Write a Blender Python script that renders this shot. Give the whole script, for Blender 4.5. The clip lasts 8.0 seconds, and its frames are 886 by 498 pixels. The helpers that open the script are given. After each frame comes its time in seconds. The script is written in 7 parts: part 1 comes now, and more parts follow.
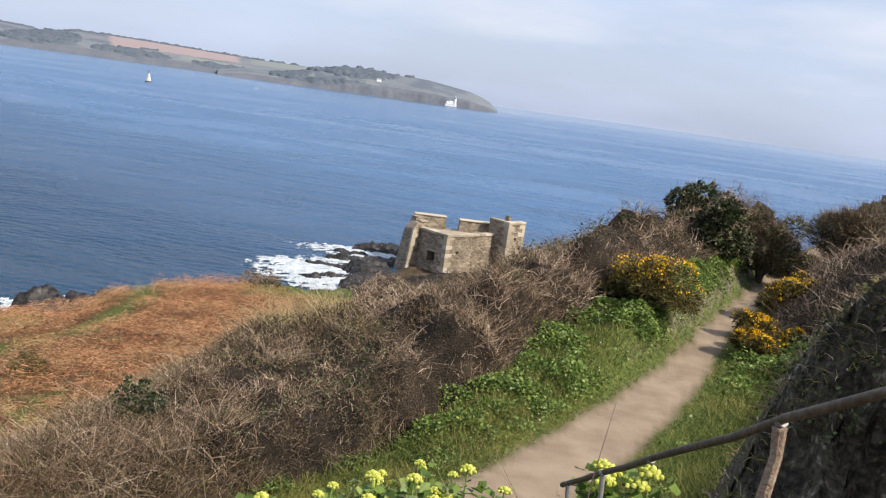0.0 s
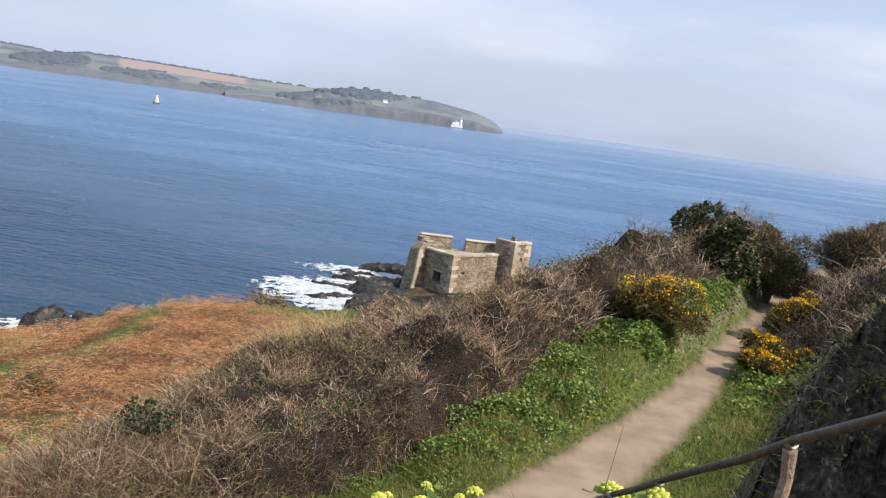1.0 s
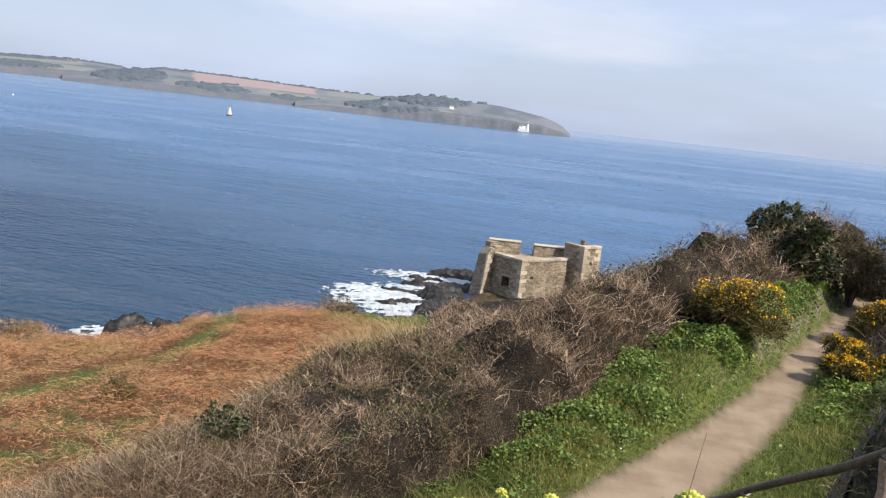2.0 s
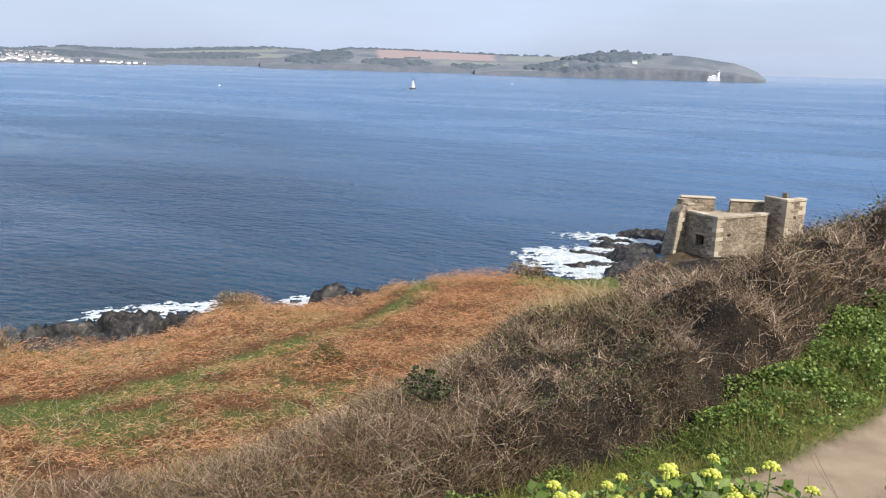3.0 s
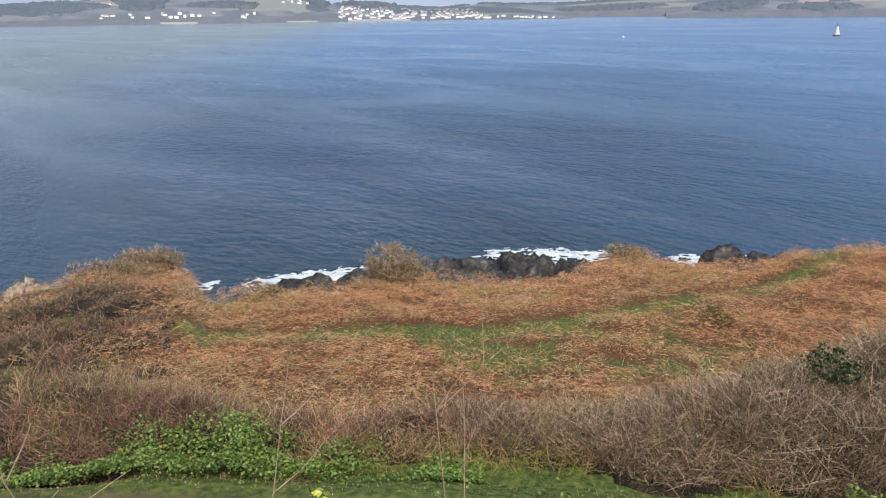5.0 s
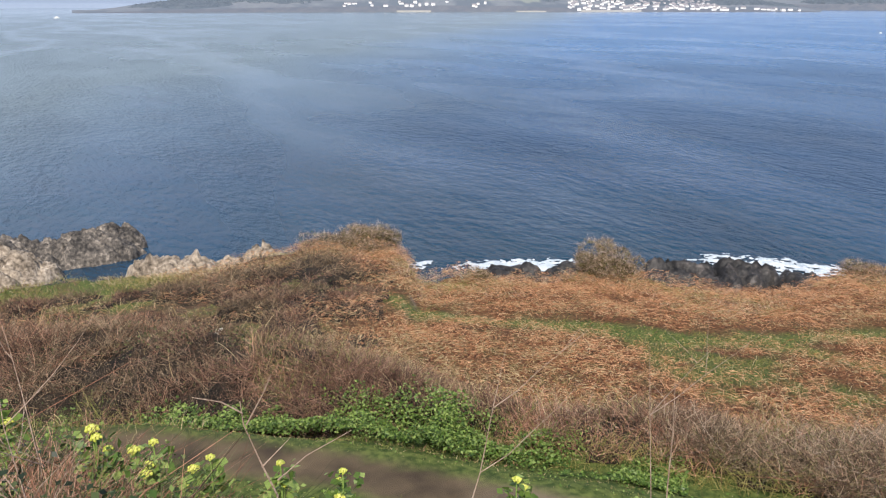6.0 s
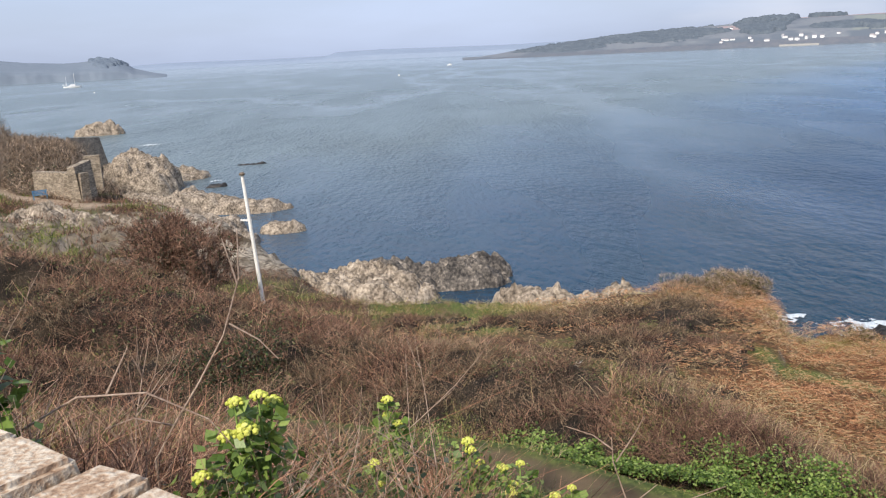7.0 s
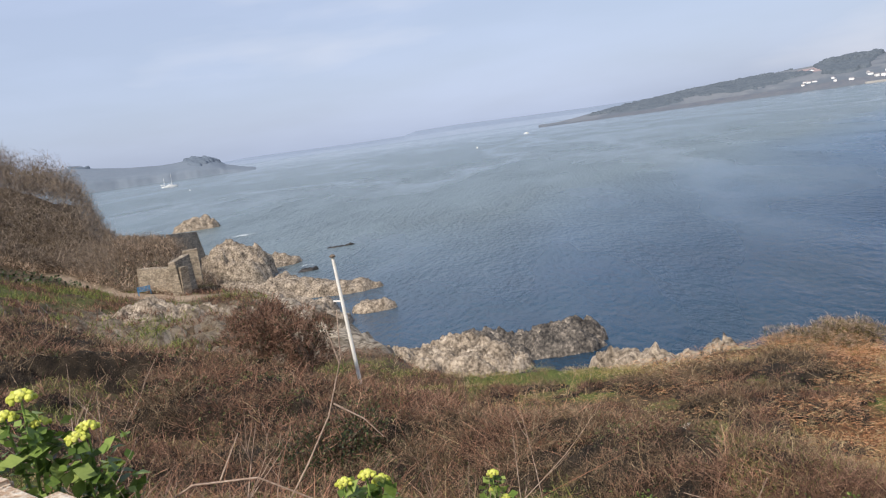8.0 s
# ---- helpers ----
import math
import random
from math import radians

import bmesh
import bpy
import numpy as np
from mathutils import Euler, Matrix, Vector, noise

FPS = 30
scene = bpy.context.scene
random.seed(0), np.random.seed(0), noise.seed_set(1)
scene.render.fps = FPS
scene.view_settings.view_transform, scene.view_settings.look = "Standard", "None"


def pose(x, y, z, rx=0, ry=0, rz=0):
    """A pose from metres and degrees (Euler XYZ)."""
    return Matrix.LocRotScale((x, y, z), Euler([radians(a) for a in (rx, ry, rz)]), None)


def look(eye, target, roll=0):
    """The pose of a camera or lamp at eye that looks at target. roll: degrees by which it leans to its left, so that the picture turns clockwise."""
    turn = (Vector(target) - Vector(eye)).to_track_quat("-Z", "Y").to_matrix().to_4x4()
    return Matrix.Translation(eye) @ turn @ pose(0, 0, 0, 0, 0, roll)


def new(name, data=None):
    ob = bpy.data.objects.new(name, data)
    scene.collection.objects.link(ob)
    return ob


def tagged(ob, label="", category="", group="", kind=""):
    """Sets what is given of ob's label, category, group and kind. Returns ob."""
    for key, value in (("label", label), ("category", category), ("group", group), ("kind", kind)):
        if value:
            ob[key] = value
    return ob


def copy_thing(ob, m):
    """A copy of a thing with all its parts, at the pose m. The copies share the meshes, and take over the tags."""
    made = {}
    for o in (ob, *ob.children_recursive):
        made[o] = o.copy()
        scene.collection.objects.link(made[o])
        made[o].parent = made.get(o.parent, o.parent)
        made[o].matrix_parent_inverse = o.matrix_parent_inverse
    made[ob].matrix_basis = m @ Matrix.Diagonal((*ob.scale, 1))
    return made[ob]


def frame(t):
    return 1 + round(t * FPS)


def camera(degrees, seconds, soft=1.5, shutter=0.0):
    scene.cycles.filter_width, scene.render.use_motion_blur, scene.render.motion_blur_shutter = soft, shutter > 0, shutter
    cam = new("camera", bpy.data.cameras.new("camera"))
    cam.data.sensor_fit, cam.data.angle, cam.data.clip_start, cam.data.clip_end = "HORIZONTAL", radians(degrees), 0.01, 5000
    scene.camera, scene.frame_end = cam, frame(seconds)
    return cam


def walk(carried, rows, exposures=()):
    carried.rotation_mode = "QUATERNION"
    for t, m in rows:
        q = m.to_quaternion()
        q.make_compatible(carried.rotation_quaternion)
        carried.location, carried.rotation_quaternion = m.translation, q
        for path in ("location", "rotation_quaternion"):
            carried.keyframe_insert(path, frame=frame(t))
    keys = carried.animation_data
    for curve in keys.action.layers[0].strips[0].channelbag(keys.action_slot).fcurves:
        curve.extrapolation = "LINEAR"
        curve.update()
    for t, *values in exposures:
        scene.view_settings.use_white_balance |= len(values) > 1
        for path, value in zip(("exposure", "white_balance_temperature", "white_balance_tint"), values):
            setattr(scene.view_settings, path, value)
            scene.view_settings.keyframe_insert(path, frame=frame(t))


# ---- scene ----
# Camera: a phone held at arm's length by someone who turns on the spot, 18 m above the sea.
# seconds, x, y, z, yaw to the left of +y, pitch, lean
TURN = [
    (0, -0.025, -0.001, 18.00, 3.38, -10.49, 7.91),
    (0.5, -0.026, -0.001, 18.00, 3.61, -10.29, 8.10),
    (0.8, -0.028, -0.001, 18.00, 3.74, -9.71, 7.93),
    (1, -0.029, -0.001, 18.00, 4.00, -9.14, 7.80),
    (1.2, -0.031, -0.001, 18.00, 4.34, -8.75, 7.67),
    (2.3, -0.079, -0.008, 18.00, 11.25, -9.97, 5.55),
    (2.5, -0.092, -0.011, 18.00, 13.11, -10.65, 4.86),
    (3, -0.149, -0.028, 18.00, 21.82, -12.71, 1.47),
    (3.5, -0.207, -0.058, 18.00, 31.03, -11.54, -0.40),
    (4, -0.239, -0.079, 18.00, 36.53, -11.76, 0.76),
    (4.3, -0.264, -0.100, 18.00, 41.81, -13.25, 1.33),
    (4.5, -0.281, -0.115, 18.00, 44.41, -14.14, 1.06),
    (4.7, -0.293, -0.127, 18.00, 46.91, -15.03, 0.03),
    (5.8, -0.340, -0.188, 18.00, 58.05, -17.85, 0.27),
    (6, -0.362, -0.227, 18.00, 64.41, -16.68, -0.09),
    (6.3, -0.379, -0.274, 18.00, 70.79, -16.58, -0.24),
    (6.5, -0.390, -0.306, 18.00, 76.35, -16.10, -0.96),
    (7, -0.402, -0.398, 18.00, 89.81, -13.44, -2.65),
    (7.4, -0.400, -0.425, 18.00, 94.30, -10.80, -5.60),
    (7.5, -0.400, -0.432, 18.00, 94.65, -10.19, -6.25),
    (7.7, -0.400, -0.435, 18.00, 95.12, -9.26, -7.22),
    (7.9, -0.400, -0.438, 18.00, 95.05, -8.97, -7.61),
    (8, -0.400, -0.439, 18.00, 95.58, -7.99, -7.88),
]


def aimed(x, y, z, yaw, pitch, lean):
    yaw, pitch = radians(yaw), radians(pitch)
    way = Vector((-math.sin(yaw) * math.cos(pitch), math.cos(yaw) * math.cos(pitch), math.sin(pitch)))
    eye = Vector((x, y, z))
    return look(eye, eye + 2 * way, lean)


cam = camera(56.8, 8.0, soft=1.2)
walk(cam, [(t, aimed(*row)) for t, *row in TURN],
     exposures=[(0.0, 0.16, 6750, 12), (2.5, 0.16, 6700, 12), (3.0, 0.2, 6600, 11), (4.0, 0.02, 6500, 10), (4.7, 0.0, 6500, 11), (6.0, 0.15, 6400, 13), (6.5, 0.15, 6450, 13), (7.0, 0.10, 6500, 13), (8.0, -0.04, 6600, 13)])

# ---- sky and sun ----
SUN_FROM, SUN_UP = 117.0, 43.0  # degrees clockwise from +y, and above the horizon
world = bpy.data.worlds.new("sky")
scene.world = world
world.use_nodes = True
wt = world.node_tree
sky = wt.nodes.new("ShaderNodeTexSky")
sky.sky_type = "NISHITA"
sky.sun_disc = False
sky.sun_elevation = radians(SUN_UP)
sky.sun_rotation = radians(SUN_FROM)
sky.air_density, sky.dust_density, sky.ozone_density = 1.0, 2.2, 2.0
# thin high cloud, a little thicker in soft patches
coord = wt.nodes.new("ShaderNodeTexCoord")
squash = wt.nodes.new("ShaderNodeMapping")
squash.inputs["Scale"].default_value = (1.0, 1.0, 4.5)
veil = wt.nodes.new("ShaderNodeTexNoise")
veil.inputs["Scale"].default_value, veil.inputs["Detail"].default_value = 2.6, 6.0
patch = wt.nodes.new("ShaderNodeMapRange")
patch.inputs["From Min"].default_value, patch.inputs["From Max"].default_value = 0.42, 0.72
patch.inputs["To Min"].default_value, patch.inputs["To Max"].default_value = 0.60, 0.76
blend = wt.nodes.new("ShaderNodeMix")
blend.data_type = "RGBA"
blend.inputs["B"].default_value = (6.6, 7.9, 10.6, 1)
wt.links.new(coord.outputs["Generated"], squash.inputs["Vector"])
wt.links.new(squash.outputs["Vector"], veil.inputs["Vector"])
wt.links.new(veil.outputs["Fac"], patch.inputs["Value"])
wt.links.new(patch.outputs["Result"], blend.inputs["Factor"])
wt.links.new(sky.outputs["Color"], blend.inputs["A"])
puff = wt.nodes.new("ShaderNodeTexNoise")
puff.inputs["Scale"].default_value, puff.inputs["Detail"].default_value = 1.7, 5.0
thick = wt.nodes.new("ShaderNodeMapRange")
thick.inputs["From Min"].default_value, thick.inputs["From Max"].default_value = 0.56, 0.74
thick.inputs["To Max"].default_value = 0.6
cloud = wt.nodes.new("ShaderNodeMix")
cloud.data_type = "RGBA"
cloud.inputs["B"].default_value = (8.6, 9.0, 9.8, 1)
wt.links.new(squash.outputs["Vector"], puff.inputs["Vector"])
wt.links.new(puff.outputs["Fac"], thick.inputs["Value"])
wt.links.new(thick.outputs["Result"], cloud.inputs["Factor"])
wt.links.new(blend.outputs["Result"], cloud.inputs["A"])
wt.links.new(cloud.outputs["Result"], wt.nodes["Background"].inputs["Color"])
wt.nodes["Background"].inputs["Strength"].default_value = 0.098

sun = new("sun", bpy.data.lights.new("sun", "SUN"))
sun.data.energy, sun.data.angle, sun.data.color = 5.0, radians(0.6), (1.0, 0.93, 0.82)
up, round_ = radians(SUN_UP), radians(SUN_FROM)
toward = Vector((math.sin(round_) * math.cos(up), math.cos(round_) * math.cos(up), math.sin(up)))
sun.matrix_world = look(toward * 300, (0, 0, 0))

# ---- tools ----
rng = np.random.RandomState(7)


def mesh_np(name, verts, faces):
    """A mesh from arrays; all faces have the same number of corners."""
    verts, faces = np.asarray(verts, np.float32), np.asarray(faces, np.int32)
    me = bpy.data.meshes.new(name)
    me.vertices.add(len(verts))
    me.vertices.foreach_set("co", verts.ravel())
    me.loops.add(faces.size)
    me.loops.foreach_set("vertex_index", faces.ravel())
    me.polygons.add(len(faces))
    me.polygons.foreach_set("loop_start", np.arange(0, faces.size, faces.shape[1], dtype=np.int32))
    me.update(calc_edges=True)
    return me


def smooth(me):
    me.polygons.foreach_set("use_smooth", np.ones(len(me.polygons), bool))
    return me


def part(name, data, material, parent=None, label=""):
    """Links a bmesh or mesh as one object, under a thing or a part of it."""
    if isinstance(data, bmesh.types.BMesh):
        me = bpy.data.meshes.new(name)
        data.to_mesh(me)
        data.free()
    else:
        me = data
    if material is not None and not me.materials:
        me.materials.append(material)
    ob = new(name, me)
    if parent is not None:
        ob.parent = parent
    if label:
        ob["label"] = label
    return ob


def thing(name, m, label, category, group="", kind=""):
    ob = new(name)
    ob.matrix_world = m
    return tagged(ob, label, category, group, kind)


def lattice(ix, iy, seed):
    n = (ix * 374761393 + iy * 668265263 + seed * 974634777) & 0x7FFFFFFF
    n = ((n ^ (n >> 13)) * 1274126177) & 0x7FFFFFFF
    return ((n ^ (n >> 16)) & 0xFFFF) / 65535.0


def vnoise(x, y, size, seed=0):
    """Smooth noise from 0 to 1 with bumps of that size."""
    x, y = np.asarray(x, float) / size + 1000.0, np.asarray(y, float) / size + 1000.0
    ix, iy = np.floor(x).astype(np.int64), np.floor(y).astype(np.int64)
    u, v = x - ix, y - iy
    u, v = u * u * (3 - 2 * u), v * v * (3 - 2 * v)
    a, b = lattice(ix, iy, seed), lattice(ix + 1, iy, seed)
    c, d = lattice(ix, iy + 1, seed), lattice(ix + 1, iy + 1, seed)
    return (a * (1 - u) + b * u) * (1 - v) + (c * (1 - u) + d * u) * v


def fbm(x, y, size, seed=0, octaves=4):
    out, amp, total = 0.0, 1.0, 0.0
    for k in range(octaves):
        out = out + amp * vnoise(x, y, size / 2**k, seed + 17 * k)
        total += amp
        amp *= 0.5
    return out / total


def blocks(x, y, size, seed=0):
    """Broken ground: for each place how near it is to a joint (0 in the joint) and a number from 0 to 1 of its block."""
    x, y = np.asarray(x, float) / size + 500.0, np.asarray(y, float) / size + 500.0
    ix, iy = np.floor(x).astype(np.int64), np.floor(y).astype(np.int64)
    first, second, mark = np.full(x.shape, 9.0), np.full(x.shape, 9.0), np.zeros(x.shape)
    for i in (-1, 0, 1):
        for j in (-1, 0, 1):
            cx, cy = ix + i, iy + j
            d = np.hypot(cx + lattice(cx, cy, seed) - x, cy + lattice(cx, cy, seed + 1) - y)
            near = d < first
            second = np.where(near, first, np.minimum(second, d))
            mark = np.where(near, lattice(cx, cy, seed + 2), mark)
            first = np.minimum(first, d)
    return second - first, mark


def facets(x, y, size, seed, dip):
    """Blocks whose tops are planes that mostly dip one way: the distance from the joint, a number of the block and the tilted height."""
    x, y = x / size + 500.0, y / size + 500.0
    ix, iy = np.floor(x).astype(np.int64), np.floor(y).astype(np.int64)
    first, second, mark, slope = np.full(x.shape, 9.0), np.full(x.shape, 9.0), np.zeros(x.shape), np.zeros(x.shape)
    for i in (-1, 0, 1):
        for j in (-1, 0, 1):
            cx, cy = ix + i, iy + j
            ox, oy = x - cx - lattice(cx, cy, seed), y - cy - lattice(cx, cy, seed + 1)
            d = np.hypot(ox, oy)
            near = d < first
            second = np.where(near, first, np.minimum(second, d))
            mark = np.where(near, lattice(cx, cy, seed + 2), mark)
            tilt = 0.8 * dip * (lattice(cx, cy, seed + 3) - 0.5) * ox + dip * (0.25 + 0.6 * lattice(cx, cy, seed + 4)) * oy
            slope = np.where(near, tilt, slope)
            first = np.minimum(first, d)
    return second - first, mark, slope


def step(a, b, v):
    t = np.clip((v - a) / (b - a), 0, 1)
    return t * t * (3 - 2 * t)


def bearing(x, y):
    return np.degrees(np.arctan2(-np.asarray(x, float), np.asarray(y, float)))


def polar(az, d, z=0.0):
    a = radians(az)
    return Vector((-math.sin(a) * d, math.cos(a) * d, z))


def box(bm, x0, x1, y0, y1, z0, z1, m=None, top=None):
    """A box; top = (dx, dy): how far its top draws in on each side."""
    dx, dy = top or (0, 0)
    low = [(x0, y0, z0), (x1, y0, z0), (x1, y1, z0), (x0, y1, z0)]
    high = [(x0 + dx, y0 + dy, z1), (x1 - dx, y0 + dy, z1), (x1 - dx, y1 - dy, z1), (x0 + dx, y1 - dy, z1)]
    v = [bm.verts.new(m @ Vector(p) if m else p) for p in low + high]
    for f in ((3, 2, 1, 0), (4, 5, 6, 7), (0, 1, 5, 4), (1, 2, 6, 5), (2, 3, 7, 6), (3, 0, 4, 7)):
        bm.faces.new([v[i] for i in f])
    return v


def soften(bm, width, segments=1):
    bmesh.ops.bevel(bm, geom=list(bm.edges), offset=width, segments=segments, affect="EDGES", clamp_overlap=True)
    return bm


def tube(bm, points, radii, sides=8, caps=True):
    """A round bar along points, with a radius at each."""
    rings = []
    for i, p in enumerate(points):
        p = Vector(p)
        way = Vector(points[min(i + 1, len(points) - 1)]) - Vector(points[max(i - 1, 0)])
        way.normalize()
        side = way.cross(Vector((0, 0, 1)) if abs(way.z) < 0.95 else Vector((1, 0, 0))).normalized()
        over = side.cross(way)
        r = radii[i] if hasattr(radii, "__len__") else radii
        rings.append([bm.verts.new(p + r * (math.cos(k * math.tau / sides) * side + math.sin(k * math.tau / sides) * over)) for k in range(sides)])
    for a, b in zip(rings, rings[1:]):
        for k in range(sides):
            bm.faces.new((a[k], a[(k + 1) % sides], b[(k + 1) % sides], b[k]))
    if caps:
        bm.faces.new(rings[0][::-1])
        bm.faces.new(rings[-1])
    return bm


def unit(v):
    return v / np.maximum(np.linalg.norm(v, axis=-1, keepdims=True), 1e-9)


def ribbons(base, way, length, width, bend, segs=3, tip=0.25):
    """Blades or twigs: arrays of verts and quads. bend is added along the square of the way along it."""
    n = len(base)
    side = unit(np.cross(way, rng.normal(size=(n, 3))))
    s = np.linspace(0, 1, segs + 1)
    mid = base[:, None] + length[:, None, None] * (way[:, None] * s[None, :, None] + bend[:, None] * (s**2)[None, :, None])
    wide = width[:, None] * (1 - (1 - tip) * s)[None]
    verts = np.stack([mid - side[:, None] * wide[..., None] / 2, mid + side[:, None] * wide[..., None] / 2], 2).reshape(-1, 3)
    k = np.arange(segs)
    quad = np.stack([2 * k, 2 * k + 1, 2 * k + 3, 2 * k + 2], 1)
    faces = (np.arange(n) * 2 * (segs + 1))[:, None, None] + quad[None]
    return verts, faces.reshape(-1, 4)


def leaves(pos, size, lift=0.6, long=1.5):
    """Small pointed leaves as folded quads turned at random, more or less towards the sky."""
    n = len(pos)
    nor = unit(rng.normal(size=(n, 3)) + np.array([0, 0, 2.0 * lift]))
    a = unit(np.cross(nor, rng.normal(size=(n, 3))))
    b = np.cross(nor, a)
    size = np.broadcast_to(size, (n,))[:, None]
    verts = np.stack([pos - a * size * long / 2, pos - b * size / 2 + nor * size * 0.12, pos + a * size * long / 2, pos + b * size / 2 + nor * size * 0.12], 1)
    return verts.reshape(-1, 3), np.arange(4 * n).reshape(-1, 4)


def joined(*pairs):
    verts, faces, n = [], [], 0
    for v, f in pairs:
        verts.append(v)
        faces.append(f + n)
        n += len(v)
    return np.concatenate(verts), np.concatenate(faces)

# ---- materials ----
def material(name, tones, size=0.5, rough=0.85, bump=0.3, fine=None, island=False, metal=0.0, each=False, thin=0.0, gloss=0.25):
    """Two scales of mottling between tones (dark, middle, light); island or each: another tone for every piece."""
    m = bpy.data.materials.new(name)
    m.use_nodes = True
    t = m.node_tree
    b = t.nodes["Principled BSDF"]
    b.inputs["Roughness"].default_value, b.inputs["Metallic"].default_value = rough, metal
    b.inputs["Specular IOR Level"].default_value = gloss
    geo = t.nodes.new("ShaderNodeNewGeometry")
    big, small = t.nodes.new("ShaderNodeTexNoise"), t.nodes.new("ShaderNodeTexNoise")
    big.inputs["Scale"].default_value, big.inputs["Detail"].default_value = 1 / size, 5
    small.inputs["Scale"].default_value, small.inputs["Detail"].default_value = 1 / (fine or size / 9), 6
    for n in (big, small):
        t.links.new(geo.outputs["Position"], n.inputs["Vector"])
    add = t.nodes.new("ShaderNodeMath")
    add.operation = "MULTIPLY_ADD"
    add.inputs[1].default_value = 0.55
    t.links.new(small.outputs["Fac"], add.inputs[0])
    scaled = t.nodes.new("ShaderNodeMath")
    scaled.operation = "MULTIPLY"
    scaled.inputs[1].default_value = 0.45
    t.links.new(big.outputs["Fac"], scaled.inputs[0])
    t.links.new(scaled.outputs[0], add.inputs[2])
    ramp = t.nodes.new("ShaderNodeValToRGB")
    stops = ramp.color_ramp.elements
    stops[0].position, stops[0].color = 0.33, (*tones[0], 1)
    stops[1].position, stops[1].color = 0.68, (*tones[-1], 1)
    for k, tone in enumerate(tones[1:-1]):
        stops.new(0.33 + 0.35 * (k + 1) / (len(tones) - 1)).color = (*tone, 1)
    value = add.outputs[0]
    if island or each:
        if each:
            info = t.nodes.new("ShaderNodeObjectInfo").outputs["Random"]
        else:
            info = geo.outputs["Random Per Island"]
        mix = t.nodes.new("ShaderNodeMath")
        mix.operation = "MULTIPLY_ADD"
        mix.inputs[1].default_value = 0.5
        t.links.new(info, mix.inputs[0])
        half = t.nodes.new("ShaderNodeMath")
        half.operation = "MULTIPLY"
        half.inputs[1].default_value = 0.5
        t.links.new(value, half.inputs[0])
        t.links.new(half.outputs[0], mix.inputs[2])
        value = mix.outputs[0]
        stops[0].position, stops[-1].position = 0.2, 0.8
    t.links.new(value, ramp.inputs["Fac"])
    t.links.new(ramp.outputs["Color"], b.inputs["Base Color"])
    if bump:
        bp = t.nodes.new("ShaderNodeBump")
        bp.inputs["Strength"].default_value, bp.inputs["Distance"].default_value = bump, size / 6
        t.links.new(small.outputs["Fac"], bp.inputs["Height"])
        t.links.new(bp.outputs["Normal"], b.inputs["Normal"])
    if thin:
        glow = t.nodes.new("ShaderNodeBsdfTranslucent")
        t.links.new(ramp.outputs["Color"], glow.inputs["Color"])
        both = t.nodes.new("ShaderNodeMixShader")
        both.inputs[0].default_value = thin
        t.links.new(b.outputs[0], both.inputs[1])
        t.links.new(glow.outputs[0], both.inputs[2])
        t.links.new(both.outputs[0], t.nodes["Material Output"].inputs["Surface"])
    return m


